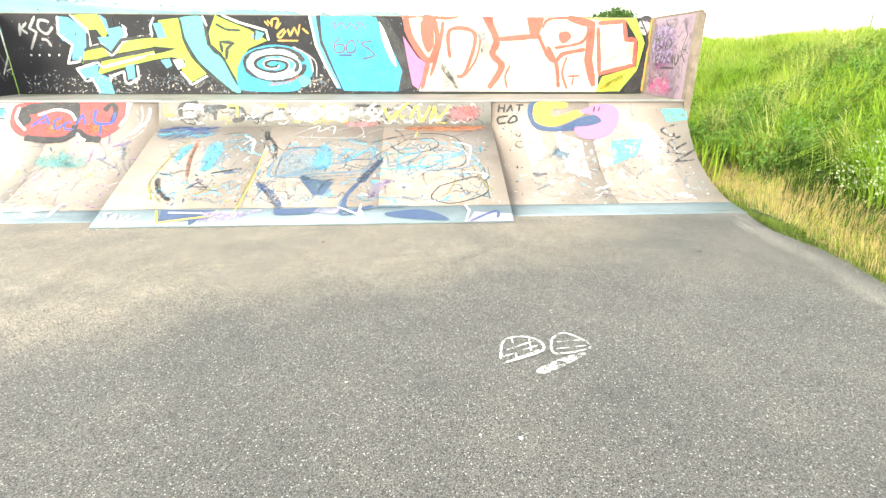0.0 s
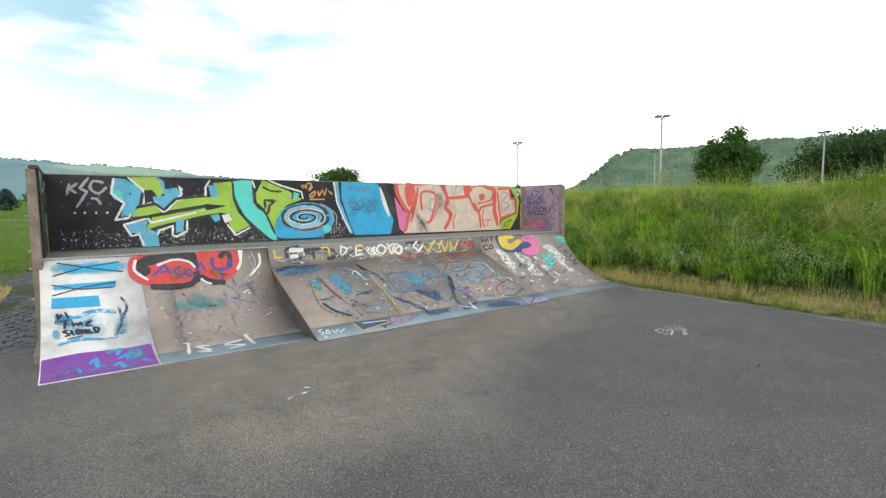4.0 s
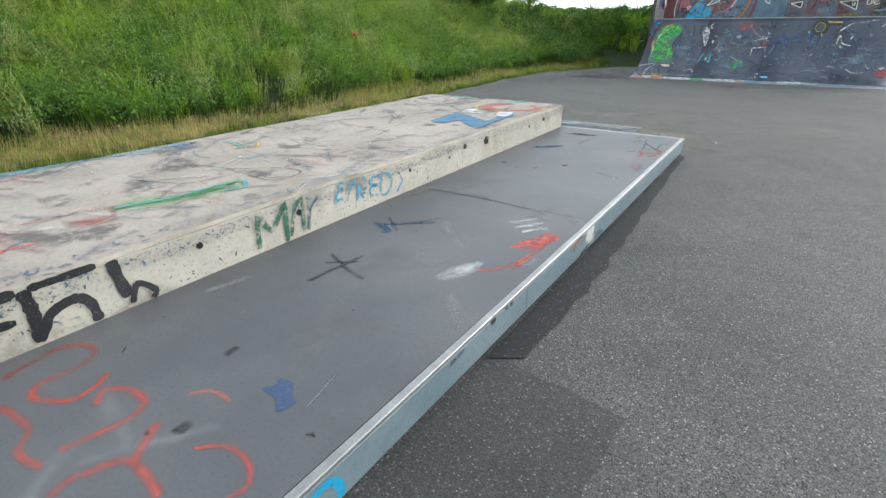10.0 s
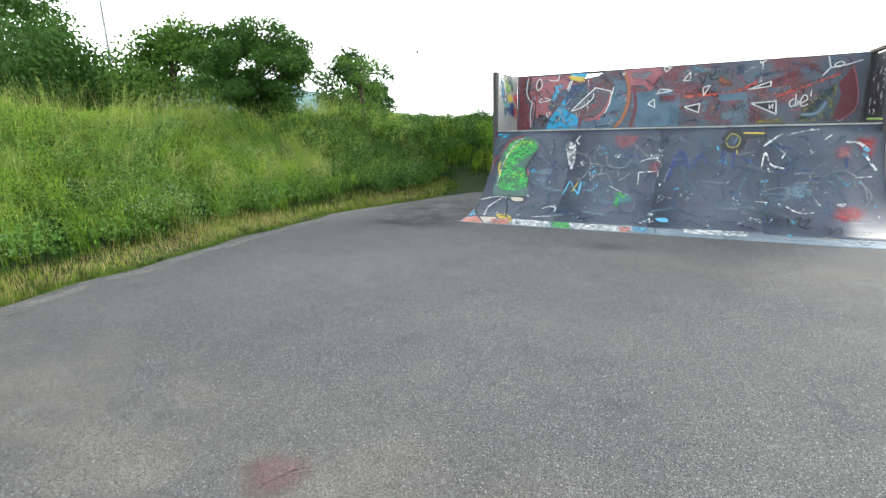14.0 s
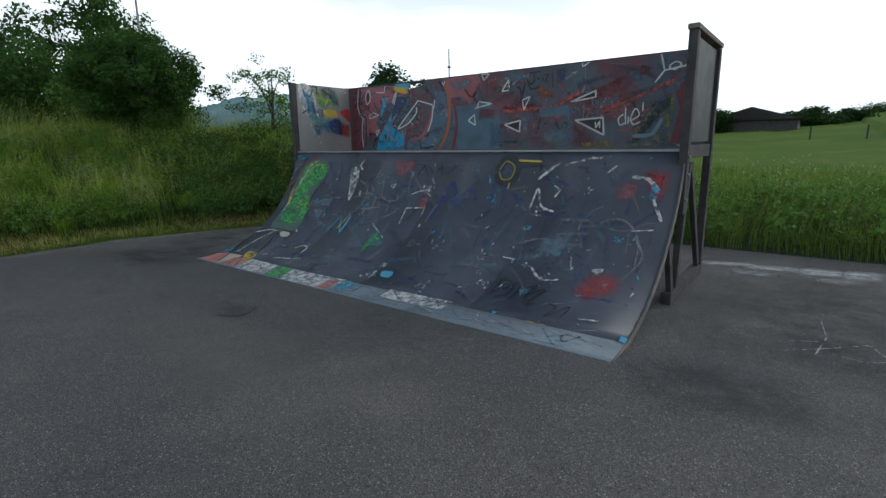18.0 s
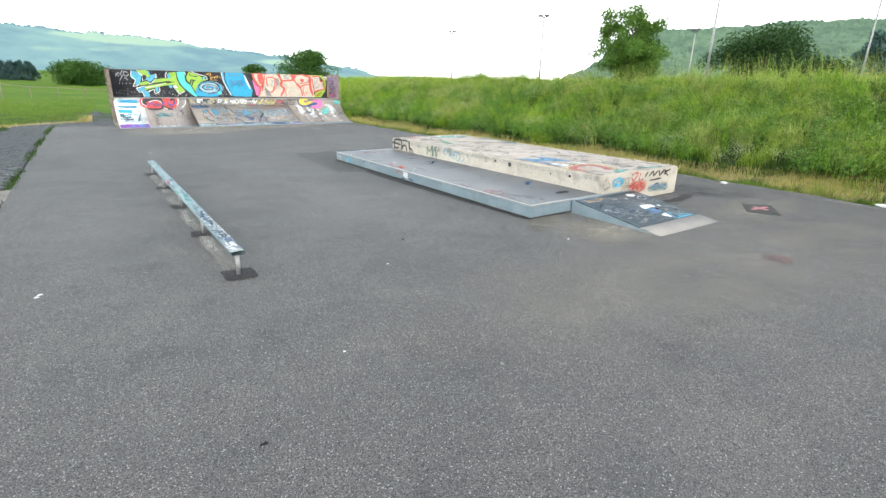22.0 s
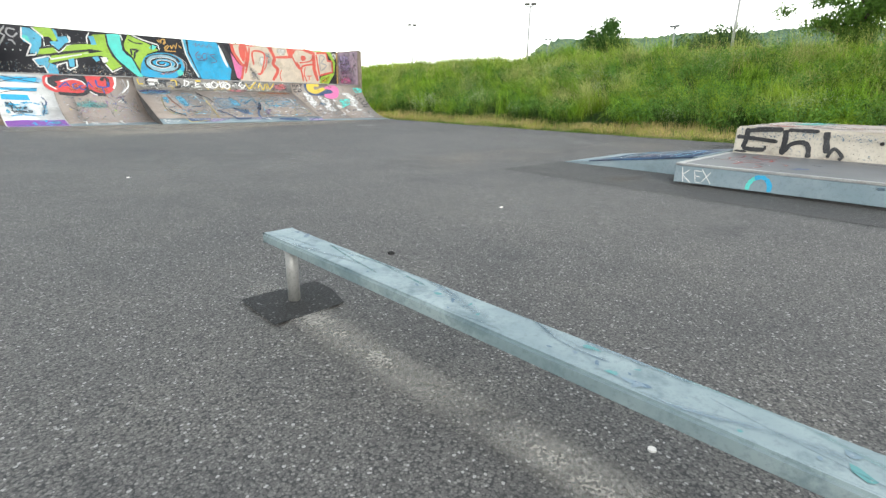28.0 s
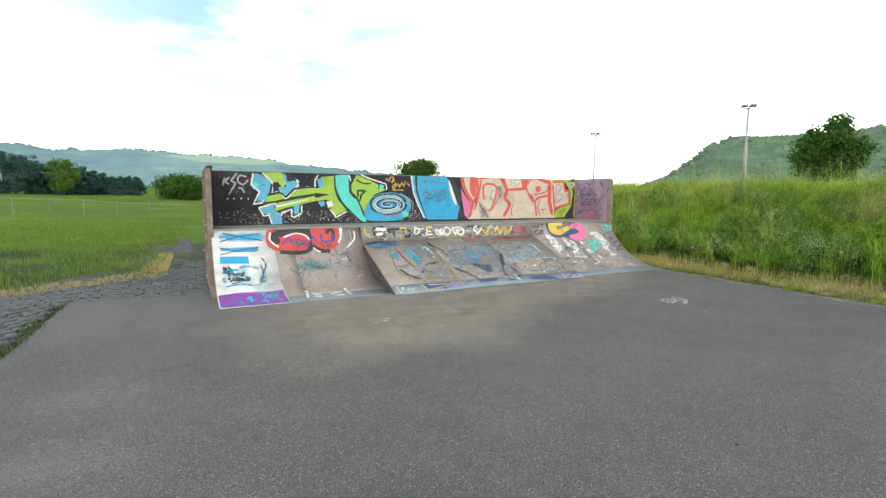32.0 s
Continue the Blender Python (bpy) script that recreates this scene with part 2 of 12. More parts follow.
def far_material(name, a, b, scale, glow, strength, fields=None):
    """Plain backdrop: the haze of distance is put into its colours and a faint glow; fields: pale level strips."""
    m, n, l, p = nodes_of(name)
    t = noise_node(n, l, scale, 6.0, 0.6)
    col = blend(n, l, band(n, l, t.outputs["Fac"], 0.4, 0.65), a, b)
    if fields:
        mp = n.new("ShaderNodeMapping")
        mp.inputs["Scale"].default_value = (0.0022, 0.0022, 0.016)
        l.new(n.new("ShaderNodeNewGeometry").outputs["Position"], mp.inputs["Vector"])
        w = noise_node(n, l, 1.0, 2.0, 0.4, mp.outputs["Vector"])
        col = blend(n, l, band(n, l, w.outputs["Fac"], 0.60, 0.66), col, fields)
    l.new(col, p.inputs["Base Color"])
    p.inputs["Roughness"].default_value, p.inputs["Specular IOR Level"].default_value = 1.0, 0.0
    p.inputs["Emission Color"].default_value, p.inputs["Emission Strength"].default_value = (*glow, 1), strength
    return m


ASPHALT = asphalt_material()
TAR = surf("fresh_tar", (0.014, 0.014, 0.015), (0.035, 0.034, 0.033), 9, 70, 0.85, depth=0.014, spec=0.12)
TAR_PATCH = asphalt_material("tar_patch", 0.10)
SLAB = surf("old_concrete_slab", (0.185, 0.165, 0.142), (0.275, 0.248, 0.215), 0.8, 55, 0.9, depth=0.004, grime=(0.105, 0.10, 0.086), grime_at=(0.50, 0.70), coarse=1.7)
CONCRETE = surf("block_concrete", (0.48, 0.435, 0.365), (0.60, 0.55, 0.47), 2.5, 40, 0.9, depth=0.006, grime=(0.22, 0.195, 0.165), grime_at=(0.56, 0.72))
CONCRETE_TOP = surf("worn_concrete_top", (0.36, 0.31, 0.265), (0.50, 0.43, 0.37), 1.6, 45, 0.85, depth=0.004, grime=(0.155, 0.14, 0.125), grime_at=(0.54, 0.63), coarse=1.5)
HOLE = surf("hole_shade", (0.02, 0.018, 0.016), (0.03, 0.028, 0.026), 8, 60, 0.95)
PLY_NEAR = surf("brown_ramp_sheet", (0.27, 0.225, 0.195), (0.33, 0.285, 0.255), 1.7, 70, 0.55, depth=0.001, grime=(0.19, 0.155, 0.13), grime_at=(0.52, 0.72))
PLY_FAR = surf("dark_ramp_sheet", (0.054, 0.063, 0.088), (0.085, 0.096, 0.127), 1.9, 70, 0.42, depth=0.001, grime=(0.110, 0.118, 0.137), grime_at=(0.6, 0.8))
PAD_TOP = surf("grey_pad_sheet", (0.099, 0.102, 0.110), (0.142, 0.143, 0.147), 1.1, 70, 0.5, depth=0.001, grime=(0.082, 0.081, 0.083), grime_at=(0.55, 0.7))
STEEL_BLUE = surf("blue_grey_sheet_steel", (0.20, 0.265, 0.30), (0.27, 0.33, 0.365), 2.2, 50, 0.5, 0.2, 0.0008, grime=(0.14, 0.175, 0.195), grime_at=(0.56, 0.76))
FOOT_STEEL = surf("painted_foot_steel", (0.20, 0.245, 0.28), (0.27, 0.31, 0.345), 2.2, 50, 0.75, 0.0, 0.0008, grime=(0.15, 0.18, 0.20), spec=0.25)
STEEL_EDGE = surf("worn_steel_edge", (0.33, 0.33, 0.33), (0.45, 0.45, 0.44), 6, 90, 0.42, 0.6, 0.0006, grime=(0.28, 0.26, 0.24))
GALV = surf("galvanised_steel", (0.22, 0.29, 0.31), (0.33, 0.40, 0.41), 6, 80, 0.5, 0.35, 0.001, grime=(0.14, 0.20, 0.22), grime_at=(0.52, 0.68), coarse=1.6)
POST_STEEL = surf("grey_post_steel", (0.27, 0.27, 0.265), (0.36, 0.36, 0.35), 8, 90, 0.5, 0.35, 0.001)
WALL_BLACK = surf("black_painted_wall", (0.020, 0.020, 0.025), (0.035, 0.034, 0.040), 2.0, 60, 0.6, depth=0.001, grime=(0.06, 0.055, 0.06), grime_at=(0.6, 0.8), spec=0.25)
WALL_FAR = surf("grey_painted_wall", (0.082, 0.102, 0.134), (0.123, 0.143, 0.172), 1.4, 60, 0.55, depth=0.001, grime=(0.156, 0.057, 0.067), grime_at=(0.46, 0.6), coarse=1.6)
BARE_SHEET = surf("bare_grey_sheet", (0.27, 0.255, 0.245), (0.34, 0.325, 0.31), 1.6, 60, 0.55, depth=0.001, grime=(0.2, 0.19, 0.185))
LILAC_WALL = surf("lilac_painted_wall", (0.24, 0.17, 0.23), (0.33, 0.25, 0.31), 2.4, 60, 0.6, depth=0.001, grime=(0.12, 0.10, 0.13), grime_at=(0.5, 0.66))
DECK = surf("grey_deck", (0.20, 0.19, 0.175), (0.27, 0.255, 0.235), 2.0, 60, 0.7, depth=0.001, grime=(0.13, 0.125, 0.115))
TIMBER = surf("weathered_timber", (0.17, 0.135, 0.105), (0.26, 0.215, 0.17), 6, 30, 0.85, depth=0.003, grime=(0.10, 0.085, 0.07), coarse=1.4)
TIMBER_DARK = surf("dark_stained_timber", (0.05, 0.047, 0.047), (0.09, 0.083, 0.08), 6, 30, 0.85, depth=0.003)
STONE_WALL = surf("mossy_stone", (0.024, 0.025, 0.028), (0.080, 0.077, 0.077), 7, 24, 0.95, depth=0.03, grime=(0.20, 0.19, 0.18), grime_at=(0.60, 0.72), coarse=1.6)
COBBLE = surf("cobble_stone", (0.052, 0.056, 0.062), (0.10, 0.104, 0.110), 7, 60, 0.72, depth=0.006, grime=(0.07, 0.075, 0.05), grime_at=(0.52, 0.68), coarse=0.4)
JOINT = surf("cobble_joint_soil", (0.05, 0.05, 0.036), (0.07, 0.08, 0.036), 5, 70, 0.95, depth=0.006)
# SOIL is toned dark for the shade at the grass roots.
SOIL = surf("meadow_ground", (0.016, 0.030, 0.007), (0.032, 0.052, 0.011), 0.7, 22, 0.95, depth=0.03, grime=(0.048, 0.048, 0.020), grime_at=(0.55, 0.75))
FIELD = surf("mown_field", (0.075, 0.145, 0.016), (0.11, 0.178, 0.02), 0.12, 3, 0.95, depth=0.02, grime=(0.135, 0.19, 0.036), grime_at=(0.5, 0.7), coarse=2.0, spec=0.05)
GRASS = leaf_material("tall_grass", (0.143, 0.286, 0.018), (0.325, 0.513, 0.045), (0.407, 0.497, 0.065), thin=0.38)
SEED = leaf_material("seed_heads", (0.242, 0.356, 0.060), (0.440, 0.486, 0.130), (0.363, 0.443, 0.090), thin=0.3)
GRASS_DRY = leaf_material("dry_grass", (0.70, 0.55, 0.27), (0.58, 0.44, 0.18), (0.60, 0.50, 0.20), thin=0.4)
STRAW = surf("straw_litter", (0.22, 0.18, 0.08), (0.34, 0.27, 0.12), 4, 60, 0.95, depth=0.01, grime=(0.08, 0.11, 0.03), grime_at=(0.44, 0.58), coarse=0.6)
# Under-grass colour lowered so the gaps between tussocks look shaded.
GRASS_LOW = leaf_material("dark_under_grass", (0.029, 0.072, 0.011), (0.070, 0.140, 0.020), (0.057, 0.111, 0.016), thin=0.3)
WEED = leaf_material("broad_weed_leaves", (0.11, 0.24, 0.04), (0.19, 0.34, 0.06), (0.15, 0.27, 0.05), thin=0.4)
UMBEL = leaf_material("pale_seed_heads", (0.34, 0.44, 0.20), (0.58, 0.62, 0.40), (0.36, 0.44, 0.20))
BLEACHED = leaf_material("bleached_grass", (0.38, 0.43, 0.12), (0.52, 0.52, 0.20), (0.34, 0.40, 0.09))
LEAF_DARK = leaf_material("dark_leaves", (0.031, 0.073, 0.018), (0.056, 0.119, 0.026), (0.042, 0.091, 0.026))
LEAF_MID = leaf_material("green_leaves", (0.050, 0.119, 0.019), (0.088, 0.181, 0.030), (0.062, 0.138, 0.024))
LEAF_LIGHT = leaf_material("light_leaves", (0.090, 0.180, 0.024), (0.144, 0.264, 0.039), (0.108, 0.204, 0.033))
LEAF_BLUE = leaf_material("conifer_needles", (0.055, 0.115, 0.105), (0.09, 0.165, 0.145), (0.07, 0.135, 0.12))
BARK = surf("bark", (0.07, 0.055, 0.042), (0.11, 0.09, 0.07), 6, 40, 0.95, depth=0.01)
# Blue cast and emission stand in for haze over the distant woods.
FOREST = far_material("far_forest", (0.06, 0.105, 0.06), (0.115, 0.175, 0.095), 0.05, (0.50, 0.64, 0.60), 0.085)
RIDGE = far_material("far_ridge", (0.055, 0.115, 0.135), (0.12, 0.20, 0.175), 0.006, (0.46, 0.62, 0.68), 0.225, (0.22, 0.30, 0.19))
MISTY = far_material("painted_mist_wood", (0.12, 0.19, 0.14), (0.16, 0.23, 0.17), 0.03, (0.6, 0.72, 0.68), 0.25)
ROOF = surf("dark_roof_tiles", (0.035, 0.03, 0.03), (0.06, 0.05, 0.05), 1.0, 8, 0.9, depth=0.02)
LAMP_GREY = surf("lamp_housing", (0.10, 0.10, 0.10), (0.15, 0.15, 0.15), 4, 40, 0.5, 0.3, 0.001)
CHALK = surf("white_chalk_line", (0.60, 0.58, 0.55), (0.74, 0.72, 0.68), 9, 120, 0.9, depth=0.002)

PAINTS = {}
TINTS = {"white": (0.72, 0.72, 0.70), "black": (0.018, 0.018, 0.022), "blue": (0.025, 0.36, 0.63), "sky": (0.10, 0.42, 0.62), "mint": (0.10, 0.62, 0.55),
         "lime": (0.32, 0.52, 0.05), "green": (0.07, 0.42, 0.08), "red": (0.55, 0.05, 0.05), "scarlet": (0.62, 0.10, 0.07), "pink": (0.66, 0.16, 0.36), "cream": (0.60, 0.51, 0.41),
         "orange": (0.58, 0.33, 0.07), "yellow": (0.68, 0.50, 0.06), "violet": (0.22, 0.05, 0.36), "navy": (0.035, 0.07, 0.16), "maroon": (0.17, 0.035, 0.05),
         "slate": (0.10, 0.17, 0.24), "steel": (0.20, 0.28, 0.34), "grey": (0.33, 0.33, 0.34), "rose": (0.40, 0.13, 0.15), "olive": (0.30, 0.25, 0.05), "lilac": (0.33, 0.27, 0.44), "teal": (0.10, 0.30, 0.30), "rust": (0.40, 0.14, 0.06), "deep": (0.03, 0.06, 0.28), "ice": (0.28, 0.47, 0.56), "sage": (0.075, 0.14, 0.115), "poppy": (0.75, 0.09, 0.02), "coral": (0.62, 0.215, 0.165), "clay": (0.20, 0.105, 0.095), "forest": (0.03, 0.15, 0.085), "petrol": (0.04, 0.19, 0.36), "brick_red": (0.42, 0.10, 0.10)}


def paint_of(tint, worn=False, soft=False):
    """Sprayed or brushed paint with a little wear; worn: rubbed through in spots."""
    key = tint + ("_worn" if worn else "") + ("_sprayed" if soft else "")
    if key not in PAINTS:
        m, n, l, p = nodes_of(key + "_paint")
        a = TINTS[tint]
        b1, s1 = noise_node(n, l, 5.0, 5.0, 0.65), noise_node(n, l, 45.0, 4.0, 0.7)
        col = blend(n, l, band(n, l, b1.outputs["Fac"], 0.4, 0.7), a, tuple(min(0.8, c * 0.78 + 0.03) for c in a))
        col = blend(n, l, band(n, l, s1.outputs["Fac"], 0.58, 0.8), col, tuple(c * 0.6 + 0.05 for c in a))
        fade = noise_node(n, l, 2.3, 3.0, 0.6)
        col = blend(n, l, band(n, l, fade.outputs["Fac"], 0.52, 0.72), col, tuple(c * 0.62 for c in a))
        chip, scuff = noise_node(n, l, 30.0, 6.0, 0.8), noise_node(n, l, 75.0, 3.0, 0.8)
        col = blend(n, l, band(n, l, chip.outputs["Fac"], 0.60, 0.66), col, tuple(c * 0.25 + 0.02 for c in a))
        col = blend(n, l, band(n, l, scuff.outputs["Fac"], 0.40, 0.32), col, tuple(c * 0.6 + 0.16 for c in a))
        l.new(col, p.inputs["Base Color"])
        p.inputs["Roughness"].default_value = 0.55
        if worn:
            s2 = noise_node(n, l, 13.0, 6.0, 0.75)
            l.new(band(n, l, s2.outputs["Fac"], 0.40, 0.56), p.inputs["Alpha"])
        if soft:
            at = n.new("ShaderNodeAttribute")
            at.attribute_name = "cover"
            s3, thin_ = noise_node(n, l, 9.0, 7.0, 0.75), n.new("ShaderNodeMath")
            thin_.operation = "MULTIPLY"
            l.new(at.outputs["Fac"], thin_.inputs[0])
            l.new(band(n, l, s3.outputs["Fac"], 0.25, 0.62), thin_.inputs[1])
            weak = n.new("ShaderNodeMath")
            weak.operation, weak.inputs[1].default_value = "MULTIPLY", 0.8
            l.new(thin_.outputs[0], weak.inputs[0])
            l.new(weak.outputs[0], p.inputs["Alpha"])
        PAINTS[key] = m
    return PAINTS[key]


# ---- mesh helpers ----
def as_mesh(name, bm, material):
    me = bpy.data.meshes.new(name)
    bm.to_mesh(me)
    bm.free()
    if material:
        me.materials.append(material)
    return me


def part(name, bm, material, parent=None, label=""):
    ob = new(name, as_mesh(name, bm, material))
    if parent is not None:
        ob.parent = parent
    return tagged(ob, label) if label else ob


def thing(name, label, category, group="", kind="", at=(0, 0, 0)):
    ob = new(name)
    ob.location = at
    return tagged(ob, label, category, group, kind)


def box(x0, x1, y0, y1, z0, z1, edge=0.004, turn=None, bm=None):
    fresh = bm is None
    bm = bm or bmesh.new()
    made = bmesh.ops.create_cube(bm, size=1)["verts"]
    for v in made:
        v.co = Vector(((x0 + x1) / 2 + v.co.x * (x1 - x0), (y0 + y1) / 2 + v.co.y * (y1 - y0), (z0 + z1) / 2 + v.co.z * (z1 - z0)))
    if edge and fresh:
        bmesh.ops.bevel(bm, geom=bm.edges[:], offset=edge, segments=1, affect="EDGES")
    if turn is not None:
        bmesh.ops.transform(bm, matrix=turn, verts=made if not fresh else bm.verts)
    return bm


def beam(a, b, w, d, edge=0.004, up=(0, 0, 1)):
    """A squared timber from a to b."""
    a, b = Vector(a), Vector(b)
    bm = box(-w / 2, w / 2, -d / 2, d / 2, 0, (b - a).length, edge)
    turn = (b - a).to_track_quat("Z", "Y").to_matrix().to_4x4()
    bmesh.ops.transform(bm, matrix=Matrix.Translation(a) @ turn, verts=bm.verts)
    return bm


def tube(a, b, r0, r1=None, sides=12):
    a, b = Vector(a), Vector(b)
    bm = bmesh.new()
    bmesh.ops.create_cone(bm, cap_ends=True, segments=sides, radius1=r0, radius2=r0 if r1 is None else r1, depth=(b - a).length)
    turn = (b - a).to_track_quat("Z", "Y").to_matrix().to_4x4()
    bmesh.ops.transform(bm, matrix=Matrix.Translation((a + b) / 2) @ turn, verts=bm.verts)
    for f in bm.faces:
        f.smooth = len(f.verts) == 4
    return bm


def prism(outline, axis, lo, hi):
    """A closed outline in the plane across an axis, drawn out from lo to hi."""
    bm = bmesh.new()

    def place(p, w):
        q = list(p)
        q.insert("xyz".index(axis), w)
        return q
    a, b = [bm.verts.new(place(p, lo)) for p in outline], [bm.verts.new(place(p, hi)) for p in outline]
    bm.faces.new(a)
    bm.faces.new(b[::-1])
    for i in range(len(a)):
        j = (i + 1) % len(a)
        bm.faces.new((a[j], a[i], b[i], b[j]))
    bmesh.ops.recalc_face_normals(bm, faces=bm.faces)
    return bm


def np_mesh(name, verts, loops, sizes, material, smooth=False):
    me = bpy.data.meshes.new(name)
    verts, loops, sizes = np.asarray(verts, np.float32), np.asarray(loops, np.int32), np.asarray(sizes, np.int32)
    me.vertices.add(len(verts))
    me.vertices.foreach_set("co", verts.ravel())
    me.loops.add(len(loops))
    me.loops.foreach_set("vertex_index", loops)
    me.polygons.add(len(sizes))
    me.polygons.foreach_set("loop_start", np.concatenate(([0], np.cumsum(sizes)[:-1])).astype(np.int32))
    me.polygons.foreach_set("loop_total", sizes)
    if smooth:
        me.polygons.foreach_set("use_smooth", np.ones(len(sizes), bool))
    me.update(calc_edges=True)
    me.validate()
    me.materials.append(material)
    return me


# ---- ground ----
EDGE_Y = (-60.0, -25.0, -22.5, -20.5, -17.5, -14.5, -11.0, -6.5, -1.5, 3.0, 5.0, 30.0)
EDGE_X = (2.6, 2.9, 3.35, 4.0, 3.92, 3.66, 3.78, 3.78, 3.62, 3.78, 3.9, 4.6)
END_Y = -25.45
WALL_X, WALL_END = -8.9, 1.25


def edge_x(y):
    return np.interp(y, EDGE_Y, EDGE_X)


def smooth01(t):
    t = np.clip(t, 0, 1)
    return t * t * (3 - 2 * t)


def terrain(x, y):
    """Height of the soil: the level court, the bank beside it, the fields and their slow rise."""
    x, y = np.asarray(x, float), np.asarray(y, float)
    e = edge_x(np.clip(y, -24, 30))
    t = np.clip((x - e - 0.15) / 5.0, 0, 1)
    bank = 1.80 * (1 - 0.07 * smooth01((y + 14) / 6)) * (0.55 * t + 0.45 * smooth01(t)) * (1 - 0.7 * smooth01((x - e - 7) / 10))
    along = smooth01((-y - 24.6 + 0.35 * (x - 1)) / 2.4) * (1 - 0.6 * smooth01((-y - 31) / 12))
    bank = np.maximum(bank, 1.25 * along * smooth01((x + 2.5) / 5.0) * (1 - smooth01((x - 9) / 20)))
    meadow = 0.25 * smooth01((-y + END_Y) / 2.5) * (1 - smooth01((x + 2.5) / 5.0))
    west = 0.45 * smooth01((WALL_X - 0.3 - x) / np.where(y > WALL_END, 2.4, 0.2)) * smooth01((18 - y) / 10)
    d = np.hypot(x + 2, y + 8)
    az = np.degrees(np.arctan2(y + 8, x + 2))
    k = np.interp(az, (-180, -150, -120, -95, -80, -60, 60, 85, 120, 180), (0.03, 0.04, 0.05, 0.05, 0.03, 0.0, 0.0, 0.018, 0.025, 0.03))
    rise = k * np.clip(d - 28, 0, 260)
    lumps = 0.06 * np.sin(x * 1.7 + y * 0.6) * np.sin(y * 1.3 - x * 0.4)
    out = np.maximum.reduce([x - e, -8.9 - x, END_Y - y, (y - 9)])
    return -0.06 + (bank + meadow + west + rise + lumps * smooth01((out - 0.3) / 1.5)) + 0.06 * smooth01(out / 0.25)


def axis_steps(lo, hi, a, b, fine, far):
    mid = np.arange(a, b + 1e-6, fine)
    out, step = [b], fine
    while out[-1] < hi:
        step *= 1.16
        out.append(min(hi, out[-1] + step))
    left, step = [a], fine
    while left[-1] > lo:
        step *= 1.16
        left.append(max(lo, left[-1] - step))
    return np.concatenate((left[:0:-1], mid, out[1:]))


def grid_mesh(name, xs, ys, height, material):
    gx, gy = np.meshgrid(xs, ys)
    verts = np.stack([gx, gy, height(gx, gy)], -1).reshape(-1, 3)
    nx, ny = len(xs), len(ys)
    i = (np.arange(ny - 1)[:, None] * nx + np.arange(nx - 1)).ravel()
    quads = np.stack([i, i + 1, i + nx + 1, i + nx], 1)
    return np_mesh(name, verts, quads.ravel(), np.full(len(quads), 4), material, True)


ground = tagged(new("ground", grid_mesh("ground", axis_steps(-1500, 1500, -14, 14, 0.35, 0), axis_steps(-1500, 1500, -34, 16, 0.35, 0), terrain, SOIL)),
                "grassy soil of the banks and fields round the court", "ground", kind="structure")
ground.data.materials.append(FIELD)
centre = np.zeros(len(ground.data.polygons) * 3, np.float32)
ground.data.polygons.foreach_get("center", centre)
centre = centre.reshape(-1, 3)
mown = (np.hypot(centre[:, 0] + 2, centre[:, 1] + 8) > 24) & ((centre[:, 0] < -2) | (centre[:, 1] < -36) | (np.abs(centre[:, 1] + 8) > 60)) | (centre[:, 0] < -11.5) & (centre[:, 1] > -20)
ground.data.polygons.foreach_set("material_index", mown.astype(np.int32))


def slab(name, outline, top, thick, material, label, category="pavement", lip=0.012):
    """A flat sheet of pavement with a thickness and a softened rim."""
    bm = bmesh.new()
    f = bm.faces.new([bm.verts.new((x, y, top)) for x, y in outline])
    if f.normal.z < 0:
        f.normal_flip()
    for v in bmesh.ops.extrude_face_region(bm, geom=[f])["geom"]:
        if isinstance(v, bmesh.types.BMVert):
            v.co.z -= thick
    bmesh.ops.recalc_face_normals(bm, faces=bm.faces)
    ob = part(name, bm, material)
    return tagged(ob, label, category, kind="structure")


court_rim = [(float(edge_x(y)) + 0.05 * math.sin(y * 2.3) + 0.04 * math.sin(y * 5.1 + 1), y) for y in np.arange(-22.6, 9.0, 0.25)]
court = slab("pavement_court", [(-7.37, END_Y), (1.6, END_Y + 0.1), (2.4, -24.6), (3.0, -23.4)] + court_rim + [(4.0, 9.0), (-5.0, 9.0), (-5.05, 6.5), (-7.15, 6.45), (-7.3, 0.0), (-7.37, -6.3)],
             0.0, 0.12, ASPHALT, "worn grey asphalt court with pale stone chips")
slab("pavement_slab", [(-12.0, -20.0), (-7.373, -20.0), (-7.373, -6.32), (-8.0, -6.55), (-8.95, -6.9), (-12.0, -7.2)], -0.012, 0.12, SLAB, "weathered pale concrete slab with dark stains")
slab("pavement_apron", [(-12.0, END_Y - 0.2), (-7.39, END_Y - 0.1), (-7.39, -20.02), (-12.0, -20.02)], -0.01, 0.12, SLAB, "stained concrete apron beside the court")


# ---- ramps ----
class Curve:
    """A quarter-pipe face: u is x, v runs along the arc from its foot."""

    def __init__(self, foot, way, radius, height):
        self.foot, self.way, self.r = foot, way, radius
        self.top = radius * math.acos(1 - height / radius)

    def __call__(self, u, v, lift=0.0):
        a = v / self.r
        if a > self.top / self.r:
            a = self.top / self.r
        run, z = self.r * math.sin(a), self.r * (1 - math.cos(a))
        return Vector((u, self.foot + self.way * (run - lift * math.sin(a)), z + lift * math.cos(a)))


class Plane:
    """A flat face from an origin and two directions."""

    def __init__(self, origin, du, dv, normal):
        self.o, self.du, self.dv, self.n = Vector(origin), Vector(du), Vector(dv), Vector(normal)

    def __call__(self, u, v, lift=0.0):
        return self.o + self.du * u + self.dv * v + self.n * lift


